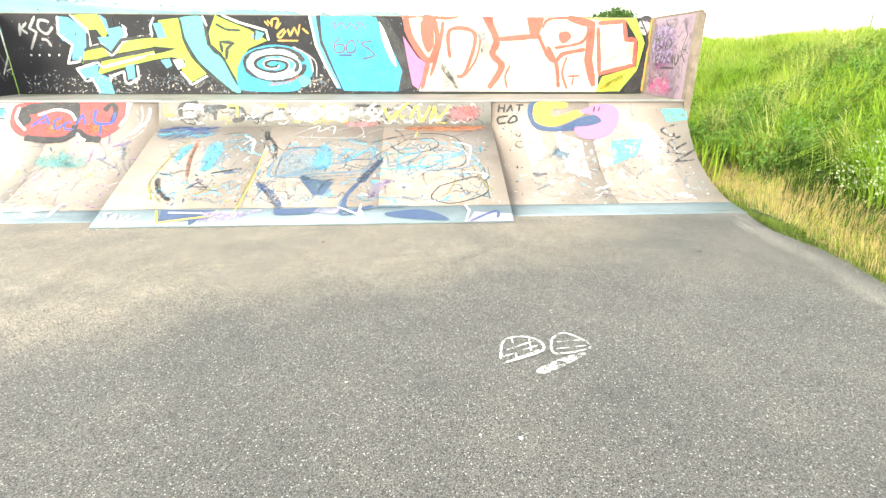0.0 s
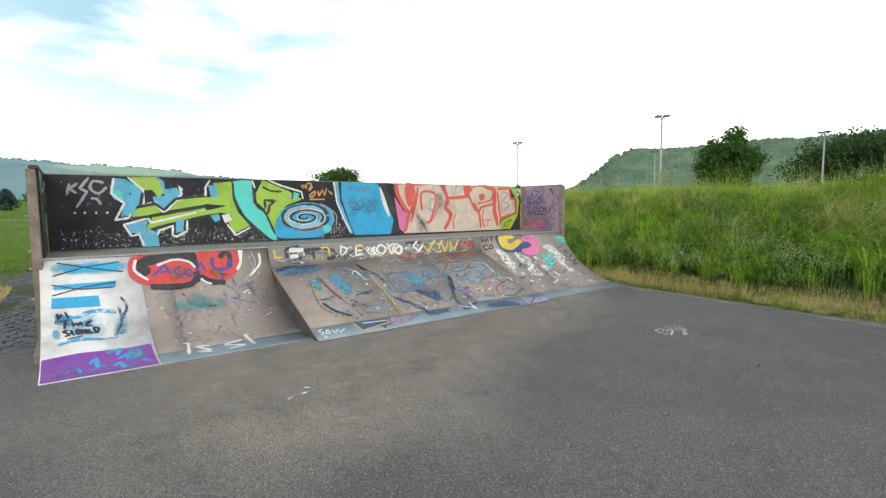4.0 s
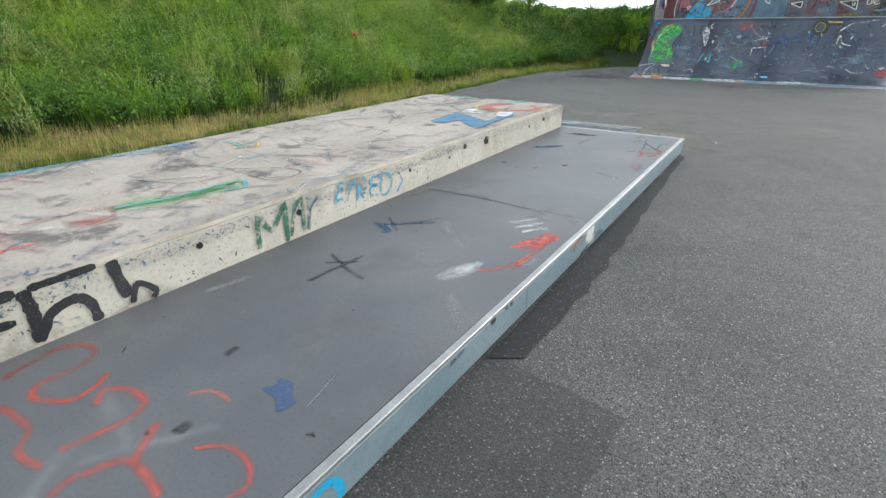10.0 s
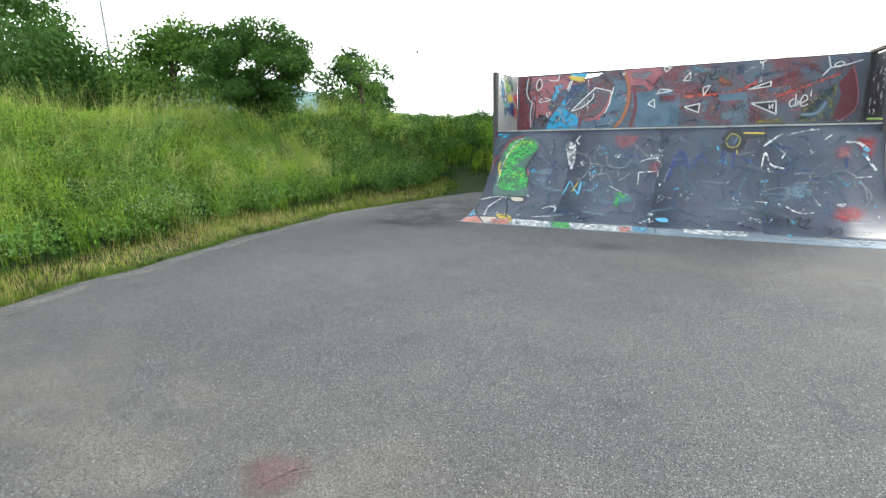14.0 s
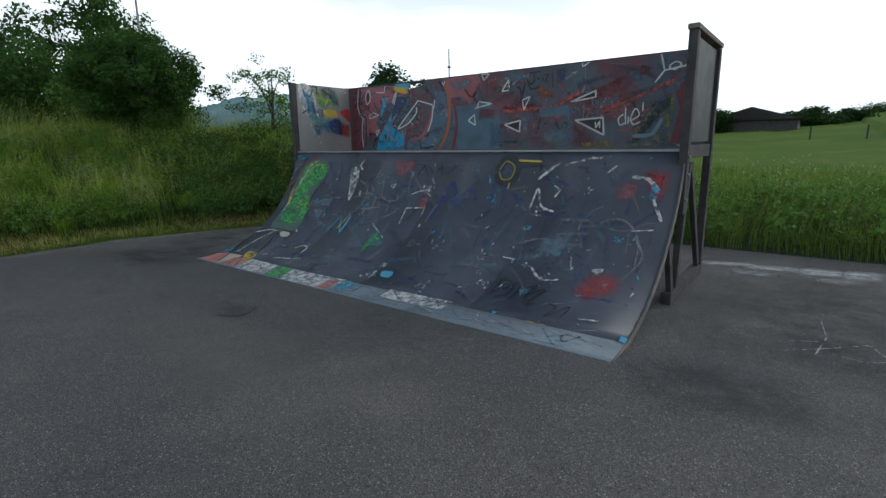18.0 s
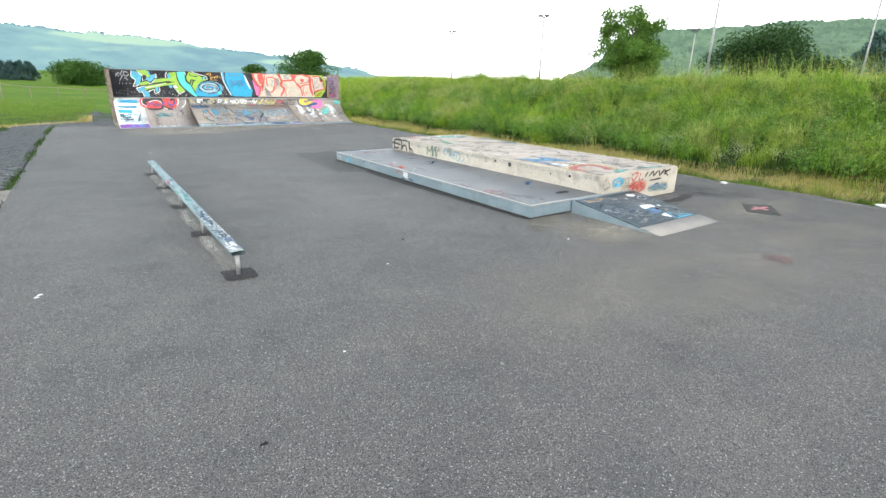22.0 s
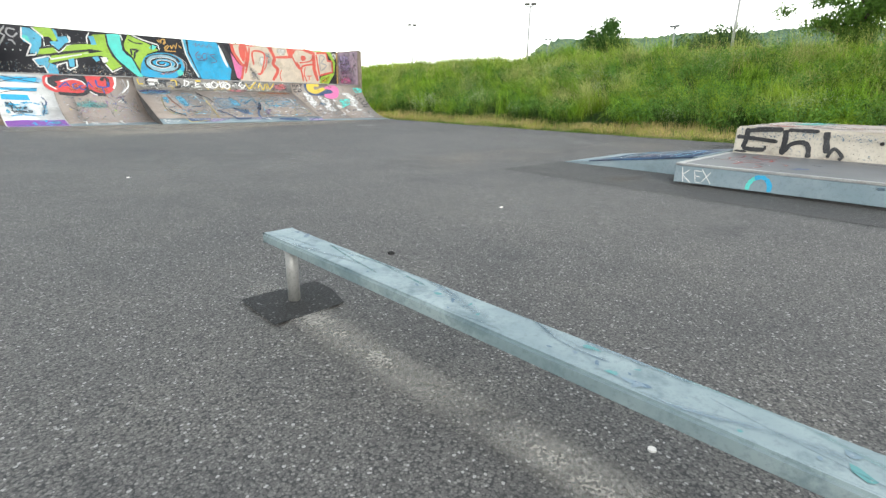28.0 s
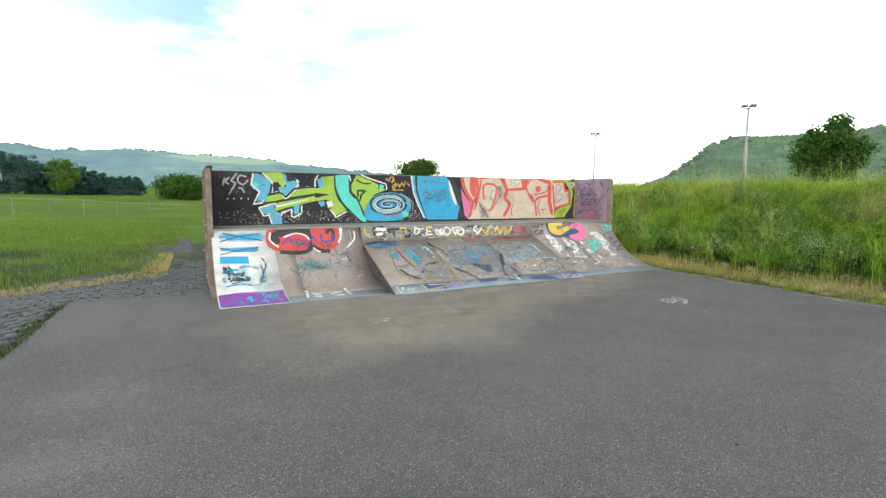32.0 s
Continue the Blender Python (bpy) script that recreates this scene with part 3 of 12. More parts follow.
NX0, NX1, NM0, NM1 = -5.20, 3.92, -2.63, 1.40
N_FACE, N_WALL_Y, N_TOP, N_H = Curve(4.97, 1, 1.86, 1.0), 7.84, 2.04, 1.0
FX0, FX1 = -4.75, 1.28
F_FACE, F_WALL_Y, F_TOP, F_H = Curve(-20.66, -1, 1.92, 1.48), -23.74, 2.60, 1.48
M_FOOT, M_TOP_Y, M_TOP_Z = 4.76, 6.44, 0.70


def sheet(face, u0, u1, v0, v1, thick, lift, material, name, parent, label="", steps=10):
    """One bent sheet laid on a face."""
    bm = bmesh.new()
    rows = []
    for i in range(steps + 1):
        v = v0 + (v1 - v0) * i / steps
        rows.append([bm.verts.new(face(u, v, d)) for u, d in ((u0, lift), (u1, lift), (u1, lift - thick), (u0, lift - thick))])
    for a, b in zip(rows, rows[1:]):
        for k in range(4):
            f = bm.faces.new((a[k], a[(k + 1) % 4], b[(k + 1) % 4], b[k]))
            f.smooth = k in (0, 2)
    bm.faces.new(rows[0])
    bm.faces.new(rows[-1][::-1])
    bmesh.ops.recalc_face_normals(bm, faces=bm.faces)
    return part(name, bm, material, parent, label)


def template(face, x0, x1, depth, material, parent, name="side_template", label=""):
    """The bent rib under one side of a ramp."""
    out = [tuple(face(0, face.top * i / 14, -0.008)[1:]) for i in range(15)]
    low = [tuple(face(0, face.top * i / 14, -depth)[1:]) for i in range(15)]
    low = [(y, max(z, -0.02)) for y, z in low if z > -0.2]
    bm = prism(out + low[::-1], "x", x0, x1)
    return part(name, bm, material, parent, label)


def split(a, b, n, gap=0.004):
    w = (b - a) / n
    return [(a + i * w + gap / 2, a + (i + 1) * w - gap / 2) for i in range(n)]


# the ramp with the bright mural
n_ramp = thing("quarter_pipe", "brown quarter pipe with bright mural wall on the asphalt", "skate ramp", at=(0, 0, 0))
for k, (a, b) in enumerate(((NX0, NX0 + 0.98), (NX0 + 0.984, -3.9), (-3.896, NM0))):
    sheet(N_FACE, a, b, 0.0 if k == 0 else 0.30, N_FACE.top, 0.02, 0.0, paint_of("white") if k == 0 else PLY_NEAR, "riding_sheet", n_ramp, "white and blue sprayed sheet" if k == 0 else "")
for a, b in ((NM1, 2.66), (2.664, NX1)):
    sheet(N_FACE, a, b, 0.30, N_FACE.top, 0.02, 0.0, PLY_NEAR, "riding_sheet", n_ramp)
sheet(N_FACE, NX0 + 0.984, NM0, -0.015, 0.31, 0.006, 0.004, STEEL_BLUE, "foot_plate", n_ramp, "blue-grey steel foot plate", 4)
sheet(N_FACE, NM1, NX1, -0.015, 0.31, 0.006, 0.004, STEEL_BLUE, "foot_plate", n_ramp, "blue-grey steel foot plate", 4)
for x in (NX0, NM0 - 0.05, NM1, NX1 - 0.05):
    template(N_FACE, x + 0.002, x + 0.048, 0.16, TIMBER, n_ramp)
m_slope = Vector((0, M_TOP_Y - M_FOOT, M_TOP_Z)).normalized()
M_FACE = Plane((0, M_FOOT, 0), (1, 0, 0), m_slope, m_slope.cross(Vector((-1, 0, 0))))
M_LEN = math.hypot(M_TOP_Y - M_FOOT, M_TOP_Z)
for a, b in split(NM0, NM1, 3):
    sheet(M_FACE, a, b, 0.26, M_LEN, 0.02, 0.02, PLY_NEAR, "bank_sheet", n_ramp, "", 1)
sheet(M_FACE, NM0, NM1, 0.0, 0.258, 0.014, 0.016, STEEL_BLUE, "foot_plate", n_ramp, "blue-grey steel foot plate", 1)
for x in (NM0 + 0.002, NM1 - 0.022):
    part("bank_cheek", prism([(M_FOOT + 0.02, 0.0), (6.6, 0.0), (6.6, 0.96), (M_TOP_Y + 0.005, M_TOP_Z - 0.012)], "x", x, x + 0.02), TIMBER_DARK, n_ramp)
riser = Plane((0, M_TOP_Y + 0.005, M_TOP_Z), (1, 0, 0), Vector((0, 0.12, N_H - M_TOP_Z)).normalized(), Vector((0, -1, 0.3)).normalized())
sheet(riser, NM0 + 0.004, NM1 - 0.004, 0.005, 0.315, 0.018, 0.02, DECK, "riser_board", n_ramp, "grey riser board above the bank", 1)
for a, b in split(NX0, NX1, 4):
    part("deck_board", box(a, b, 6.64, N_WALL_Y - 0.004, N_H - 0.03, N_H - 0.002), DECK, n_ramp)
part("coping", box(NX0 + 0.02, NM0, 6.595, 6.637, N_H - 0.012, N_H + 0.012, 0.005), STEEL_EDGE, n_ramp, "worn steel coping strip")
part("coping", box(NM0 + 0.004, NM1 - 0.004, 6.56, 6.637, N_H - 0.01, N_H + 0.008, 0.005), STEEL_EDGE, n_ramp, "worn steel coping strip")
part("coping", box(NM1, NX1 - 0.02, 6.595, 6.637, N_H - 0.012, N_H + 0.012, 0.005), STEEL_EDGE, n_ramp, "worn steel coping strip")
for a, b in split(NX0 + 0.06, NX1 - 0.03, 6, 0.005):
    part("wall_sheet", box(a, b, N_WALL_Y, N_WALL_Y + 0.02, N_H, N_TOP, 0.002), WALL_BLACK, n_ramp)
part("top_rail", box(NX0, NX1 + 0.03, N_WALL_Y + 0.024, N_WALL_Y + 0.10, N_TOP - 0.10, N_TOP + 0.012), TIMBER, n_ramp, "weathered timber top rail")
part("wing_sheet", box(NX0 + 0.035, NX0 + 0.055, 6.66, N_WALL_Y - 0.004, N_H, N_TOP - 0.01, 0.002), WALL_BLACK, n_ramp, "black sprayed wing sheet")
part("wing_sheet", box(NX1, NX1 + 0.02, 6.66, N_WALL_Y - 0.004, N_H, N_TOP - 0.01, 0.002), LILAC_WALL, n_ramp, "lilac sprayed wing sheet")
part("wing_cap", box(NX0 - 0.03, NX0 + 0.06, 6.56, N_WALL_Y + 0.02, N_TOP - 0.008, N_TOP + 0.03), TIMBER_DARK, n_ramp)
part("wing_cap", box(NX1 - 0.004, NX1 + 0.05, 6.60, N_WALL_Y + 0.02, N_TOP - 0.008, N_TOP + 0.02), TIMBER, n_ramp)
for x, y, z0, m in ((NX0 - 0.028, 6.60, 0.0, TIMBER), (NX0 - 0.028, N_WALL_Y - 0.02, 0.0, TIMBER), (NX1 + 0.024, 6.62, 0.0, TIMBER), (NX1 + 0.024, N_WALL_Y - 0.02, 0.0, TIMBER)):
    post = part("post", box(x - 0.045 if x > 0 else x - 0.03, x + 0.045 if x > 0 else x + 0.06, y - 0.05, y + 0.05, z0, N_TOP - 0.012), m, n_ramp)
    for z in (0.55, 0.9, 1.1, 1.5):
        side = -1 if x < 0 else 1
        part("bolt", tube((x + side * 0.03, y, z), (x + side * 0.062, y, z), 0.014, sides=8), POST_STEEL, post)
for x in np.linspace(NX0 + 1.5, NX1 - 1.5, 5):
    part("post", box(x - 0.045, x + 0.045, N_WALL_Y + 0.024, N_WALL_Y + 0.11, 0, N_TOP - 0.105), TIMBER_DARK, n_ramp)
    part("floor_joist", box(x - 0.04, x + 0.04, 6.66, N_WALL_Y - 0.01, N_H - 0.15, N_H - 0.034), TIMBER_DARK, n_ramp)
for x in (NX0 - 0.01, NX1 + 0.012):
    part("ground_sill", box(x - 0.05, x + 0.05, 5.75, N_WALL_Y - 0.08, 0.0, 0.10), TIMBER, n_ramp)

# the dark ramp
f_ramp = thing("quarter_pipe", "dark grey quarter pipe with red and blue sprayed wall", "skate ramp", at=(0, 0, 0))
for a, b in split(FX0, FX1, 4):
    sheet(F_FACE, a, b, 0.30, F_FACE.top, 0.02, 0.0, PLY_FAR, "riding_sheet", f_ramp, "", 14)
for a, b in split(FX0, FX1, 3):
    sheet(F_FACE, a, b, -0.015, 0.33, 0.006, 0.005, FOOT_STEEL, "foot_plate", f_ramp, "painted steel foot plate", 4)
for k, x in enumerate((FX0, -3.0, -1.75, -0.5, FX1 - 0.05)):
    template(F_FACE, x + 0.003, x + 0.047, 0.10 if k in (0, 4) else 0.16, TIMBER_DARK, f_ramp)
    if k == 0:
        sheet(F_FACE, x - 0.012, x + 0.002, 0.0, F_FACE.top, 0.05, 0.004, SLAB, "edge_strip", f_ramp, "pale worn edge strip", 14)
for a, b in split(FX0, FX1, 4):
    part("deck_board", box(a, b, F_WALL_Y + 0.004, -22.56, F_H - 0.03, F_H - 0.002), DECK, f_ramp)
part("coping", box(FX0 + 0.02, FX1 - 0.02, -22.56, -22.515, F_H - 0.012, F_H + 0.012, 0.005), STEEL_EDGE, f_ramp, "worn steel coping strip")
for k, (a, b) in enumerate(split(FX0 + 0.03, FX1 - 0.03, 4, 0.005)):
    if k < 3 and k != 2:
        bm = box(a, b, F_WALL_Y - 0.02, F_WALL_Y, F_H, F_TOP - 0.02, 0.002)
    else:
        torn = [(a, F_H), (b, F_H), (b, F_TOP - 0.02)]
        if k == 3:
            torn = [(a, F_H), (b, F_H), (b, F_TOP - 0.02), (b - 0.95, F_TOP - 0.02), (b - 1.05, F_TOP - 0.10), (b - 1.25, F_TOP - 0.12), (b - 1.38, F_TOP - 0.16), (a, F_TOP - 0.11)]
        else:
            torn = [(a, F_H), (b, F_H), (b, F_TOP - 0.12), (b - 0.2, F_TOP - 0.09), (b - 0.34, F_TOP - 0.02), (a, F_TOP - 0.02)]
        bm = prism([(x, z) for x, z in torn], "y", F_WALL_Y - 0.02, F_WALL_Y)
    part("wall_sheet", bm, WALL_FAR, f_ramp)
part("top_rail", box(FX0 - 0.02, FX1 + 0.02, F_WALL_Y - 0.07, F_WALL_Y - 0.024, F_TOP - 0.045, F_TOP), TIMBER_DARK, f_ramp, "dark timber top rail")
part("wing_sheet", box(FX1 - 0.025, FX1 - 0.005, F_WALL_Y + 0.004, -22.58, F_H, F_TOP - 0.01, 0.002), BARE_SHEET, f_ramp, "bare grey wing sheet with sprayed colours")
part("wing_sheet", box(FX0 + 0.005, FX0 + 0.02, F_WALL_Y + 0.05, -22.60, F_H + 0.08, F_TOP - 0.06, 0.002), surf("dark_wing_sheet", (0.05, 0.055, 0.058), (0.10, 0.105, 0.10), 4, 60, 0.6, depth=0.001, grime=(0.03, 0.04, 0.035), grime_at=(0.5, 0.65)), f_ramp, "dark wing sheet with white pen tags")
for x, y, z0 in ((FX0 + 0.015, -22.54, 0.86), (FX0 + 0.015, F_WALL_Y, 0.0), (FX1 + 0.03, -22.54, 0.62), (FX1 + 0.03, F_WALL_Y, 0.0)):
    post = part("post", box(x - 0.045, x + 0.03 if x > 0 else x + 0.035, y - 0.05, y + 0.05, z0, F_TOP + (0.0 if x > 0 else -0.03)), TIMBER_DARK, f_ramp)
    for z in (1.0, 1.25, 1.42):
        part("bolt", tube((x - 0.045 if x < 0 else x + 0.03, y, z), (x - 0.062 if x < 0 else x + 0.045, y, z), 0.014, sides=8), POST_STEEL, post)
for x in (FX0 + 0.015, FX1 + 0.03):
    cap_z = F_TOP + (0.022 if x > 0 else -0.028)
    if x < 0:
        part("wing_cap", box(x - 0.055, x + 0.045, F_WALL_Y - 0.05, -22.47, cap_z, cap_z + 0.048), TIMBER, f_ramp)
    part("cross_beam", box(x - 0.03, x + 0.02, F_WALL_Y + 0.055, -22.595, F_H - 0.08, F_H + 0.05), TIMBER_DARK, f_ramp)
    part("ground_sill", box(x - 0.05, x + 0.045, F_WALL_Y + 0.06, -22.25, 0.0, 0.12), TIMBER_DARK, f_ramp)
    part("brace", beam((x - 0.01, -22.5, 0.12), (x - 0.01, -22.72, 1.36), 0.06, 0.09), TIMBER_DARK, f_ramp)
    part("brace", beam((x - 0.01, F_WALL_Y + 0.12, 0.14), (x - 0.01, -22.80, 1.34), 0.05, 0.09), TIMBER_DARK, f_ramp)
    part("brace", beam((x - 0.012, -22.35, 0.12), (x - 0.012, -22.12, 0.62), 0.05, 0.09), TIMBER_DARK, f_ramp)
for x in (-3.0, -1.75, -0.5):
    part("post", box(x - 0.045, x + 0.045, F_WALL_Y - 0.115, F_WALL_Y - 0.075, 0, F_TOP - 0.05), TIMBER_DARK, f_ramp)
    part("floor_joist", box(x + 0.05, x + 0.13, F_WALL_Y + 0.01, -22.58, F_H - 0.15, F_H - 0.034), TIMBER_DARK, f_ramp)
    part("ground_sill", box(x + 0.05, x + 0.14, F_WALL_Y + 0.06, -22.25, 0.0, 0.12), TIMBER_DARK, f_ramp)
    part("brace", beam((x + 0.09, -22.4, 0.122), (x + 0.09, -22.62, 1.32), 0.06, 0.08), TIMBER_DARK, f_ramp)

# ---- block, pad and kickers ----
BX0, BX1, BY0, BY1, B_H = -0.24, 1.80, -11.90, -5.77, 0.455
PX0, PY0, PY1, P_H = -1.69, -11.93, -5.74, 0.185


def rough_block(x0, x1, y0, y1, z0, z1):
    """A cast block with chipped, rounded arrises."""
    bm = bmesh.new()
    bmesh.ops.create_cube(bm, size=1)
    for v in bm.verts:
        v.co = Vector(((x0 + x1) / 2 + v.co.x * (x1 - x0), (y0 + y1) / 2 + v.co.y * (y1 - y0), (z0 + z1) / 2 + v.co.z * (z1 - z0)))
    bmesh.ops.bevel(bm, geom=bm.edges[:], offset=0.02, segments=2, affect="EDGES")
    long = [e for e in bm.edges if e.calc_length() > 0.5]
    bmesh.ops.subdivide_edges(bm, edges=long, cuts=60, use_grid_fill=True)
    for v in bm.verts:
        near = sum(min(abs(c - a), abs(c - b)) < 0.03 for c, a, b in zip(v.co, (x0, y0, z0), (x1, y1, z1)))
        if near >= 2 and v.co.z > z0 + 0.1:
            k = noise.noise(v.co * 6.0) * 0.5 + noise.noise(v.co * 17.0) * 0.5
            v.co += (Vector(((x0 + x1) / 2, v.co.y, z0)) - v.co).normalized() * max(0.0, k) * 0.035
        else:
            v.co += Vector((noise.noise(v.co * 5), noise.noise(v.co * 5 + Vector((9, 0, 0))), noise.noise(v.co * 4 + Vector((0, 9, 0))))) * 0.003
    return bm


block = thing("concrete_block", "pale concrete grind block with graffiti on the asphalt", "skate ledge")
body = part("body", rough_block(BX0, BX1, BY0, BY1, 0.0, B_H), CONCRETE, block)
body.data.materials.append(CONCRETE_TOP)
for f in body.data.polygons:
    f.material_index = 1 if f.normal.z > 0.8 else 0
# Holes are near-black plugs; the shade inside them is put into the colour.
for y, z, r in ((-6.95, 0.36, 0.018), (-7.6, 0.34, 0.02), (-8.72, 0.345, 0.014), (-9.28, 0.33, 0.012), (-9.54, 0.375, 0.022), (-9.93, 0.36, 0.038), (-10.9, 0.34, 0.016), (-11.3, 0.36, 0.02)):
    part("cast_hole", tube((BX0 - 0.004, y, z), (BX0 + 0.03, y, z), r, sides=10), HOLE, block)

pad = thing("manual_pad", "low grey skate pad with steel edges against the block", "skate pad")
for a, b in split(PY0 + 0.05, PY1 - 0.05, 2, 0.005):
    part("top_sheet", box(PX0 + 0.037, BX0 - 0.003, a, b, P_H - 0.02, P_H, 0.001), PAD_TOP, pad)
for a, b in split(PY0, PY1, 3, 0.003):
    part("side_plate", box(PX0, PX0 + 0.02, a, b, 0.024, P_H - 0.021, 0.002), STEEL_BLUE, pad)
for y in (PY0, PY1 - 0.02):
    part("end_plate", box(PX0 + 0.021, BX0 - 0.003, y, y + 0.02, 0.024, P_H - 0.021, 0.002), STEEL_BLUE, pad)
part("edge_strip", box(PX0 - 0.002, PX0 + 0.034, PY0, PY1, P_H - 0.019, P_H + 0.002, 0.003), STEEL_EDGE, pad, "worn bright steel edge strip")
for y in (PY0, PY1 - 0.048):
    part("edge_strip", box(PX0 + 0.037, BX0 - 0.003, y, y + 0.048, P_H - 0.019, P_H + 0.002, 0.003), STEEL_EDGE, pad, "worn bright steel edge strip")
part("core", box(PX0 + 0.03, BX0 - 0.01, PY0 + 0.03, PY1 - 0.03, 0.0, P_H - 0.03, 0), TIMBER_DARK, pad)


def kicker(x0, x1, y_top, y_foot, label, top_material, foot_material):
    """A low wedge: sheet, bright foot plate, head strip and two cheeks."""
    k = thing("kicker_ramp", label, "skate ramp", "kicker ramps at the ends of the pad")
    way = 1 if y_foot > y_top else -1
    run = abs(y_foot - y_top)
    slope = Vector((0, -way * run, P_H)).normalized()
    face = Plane((0, y_foot, 0.0), (1, 0, 0), slope, Vector((0, way * P_H, run)).normalized())
    length = math.hypot(run, P_H)
    sheet(face, x0 + 0.004, x1 - 0.004, 0.30, length - 0.045, 0.012, 0.008, top_material, "wedge_sheet", k, "", 1)
    sheet(face, x0, x1, 0.0, 0.297, 0.006, 0.004, foot_material, "foot_plate", k, "plain worn foot plate", 1)
    sheet(face, x0 + 0.002, x1 - 0.002, length - 0.042, length, 0.010, 0.007, STEEL_BLUE, "head_strip", k, "scuffed steel head strip", 1)
    for x in (x0, x1 - 0.02):
        part("cheek", prism([(y_foot - way * 0.03, 0.0), (y_top, 0.0), (y_top, P_H - 0.008)], "x", x + 0.001, x + 0.019), STEEL_BLUE, k)
    part("back_plate", box(x0 + 0.022, x1 - 0.022, min(y_top, y_top + way * 0.015), max(y_top, y_top + way * 0.015), 0, P_H - 0.012, 0.001), STEEL_BLUE, k)
    return k, face


DARK_SHEET = surf("blue_black_sheet", (0.04, 0.056, 0.072), (0.062, 0.082, 0.10), 2.0, 60, 0.55, depth=0.001, grime=(0.10, 0.12, 0.135), grime_at=(0.58, 0.8))
BLUE_SHEET = surf("smeared_navy_sheet", (0.014, 0.03, 0.065), (0.03, 0.085, 0.19), 3.2, 60, 0.45, depth=0.001, grime=(0.012, 0.016, 0.026), grime_at=(0.48, 0.66), coarse=1.3)
kick_a, KA = kicker(-1.11, 0.30, PY1 + 0.02, -4.30, "navy smeared wedge kicker with chalk scrawls beside the pad", BLUE_SHEET, STEEL_BLUE)
kick_b, KB = kicker(-0.91, 0.45, PY0 - 0.02, -13.33, "blue-black wedge kicker covered in white pen tags", DARK_SHEET, surf("beige_worn_steel", (0.27, 0.25, 0.235), (0.36, 0.33, 0.305), 1.6, 60, 0.8, 0.0, 0.0008, grime=(0.17, 0.20, 0.22), grime_at=(0.5, 0.62)))

# ---- grind rail ----
RAIL_X, RAIL_H, RAIL_Y = -5.38, 0.24, (-12.02, -5.79)
rail = thing("grind_rail", "low grey-green steel grind rail on round posts", "grind rail")
bm = bmesh.new()
rw, rh, rt = 0.056, 0.034, 0.004
ring = [(-rw, -rh), (rw, -rh), (rw, 0), (-rw, 0)]
hole = [(-rw + rt, -rh + rt), (rw - rt, -rh + rt), (rw - rt, -rt), (-rw + rt, -rt)]
va = [[bm.verts.new((RAIL_X + x, y, RAIL_H + z)) for x, z in loop] for y in RAIL_Y for loop in (ring, hole)]
for k in range(4):
    j = (k + 1) % 4
    bm.faces.new((va[0][k], va[0][j], va[2][j], va[2][k]))
    bm.faces.new((va[1][j], va[1][k], va[3][k], va[3][j]))
    bm.faces.new((va[0][j], va[0][k], va[1][k], va[1][j]))
    bm.faces.new((va[2][k], va[2][j], va[3][j], va[3][k]))
bmesh.ops.recalc_face_normals(bm, faces=bm.faces)
bmesh.ops.bevel(bm, geom=[e for e in bm.edges if e.calc_length() > 3], offset=0.006, segments=2, affect="EDGES")
part("beam", bm, GALV, rail, "scuffed box-section steel beam")
POST_Y = (-11.96, -10.42, -8.90, -7.37, -5.87)
for y in POST_Y:
    part("post", tube((RAIL_X, y, 0.0), (RAIL_X, y, RAIL_H - 0.033), 0.021, sides=16), POST_STEEL, rail)
    part("weld_collar", tube((RAIL_X, y, RAIL_H - 0.043), (RAIL_X, y, RAIL_H - 0.0338), 0.026, sides=16), POST_STEEL, rail)


def flat_patch(name, outline, z, material, label, category="patch", kind="structure", wob=0.0, seed=0):
    """A thin layer on the ground with a wavering rim."""
    rnd = random.Random(seed)
    pts = []
    for (x, y), (x2, y2) in zip(outline, outline[1:] + outline[:1]):
        n = max(1, int(math.hypot(x2 - x, y2 - y) / 0.12)) if wob else 1
        pts += [(x + (x2 - x) * i / n + rnd.uniform(-wob, wob), y + (y2 - y) * i / n + rnd.uniform(-wob, wob)) for i in range(n)]
    bm = bmesh.new()
    f = bm.faces.new([bm.verts.new((x, y, z)) for x, y in pts])
    f.normal_update()
    if f.normal.z < 0:
        f.normal_flip()
    bmesh.ops.triangulate(bm, faces=bm.faces)
    return tagged(part(name, bm, material), label, category, kind=kind)


def ellipse(cx, cy, rx, ry, n=26, turn=0.0):
    c, s = math.cos(turn), math.sin(turn)
    return [(cx + c * rx * math.cos(a) - s * ry * math.sin(a), cy + s * rx * math.cos(a) + c * ry * math.sin(a)) for a in [2 * math.pi * i / n for i in range(n)]]


for i, y in enumerate(POST_Y):
    flat_patch("asphalt_patch", [(RAIL_X - 0.135, y - 0.125), (RAIL_X + 0.13, y - 0.135), (RAIL_X + 0.135, y + 0.12), (RAIL_X - 0.125, y + 0.135)], 0.008, TAR_PATCH, "black tar patch round a rail post", "asphalt patch", wob=0.02, seed=i)

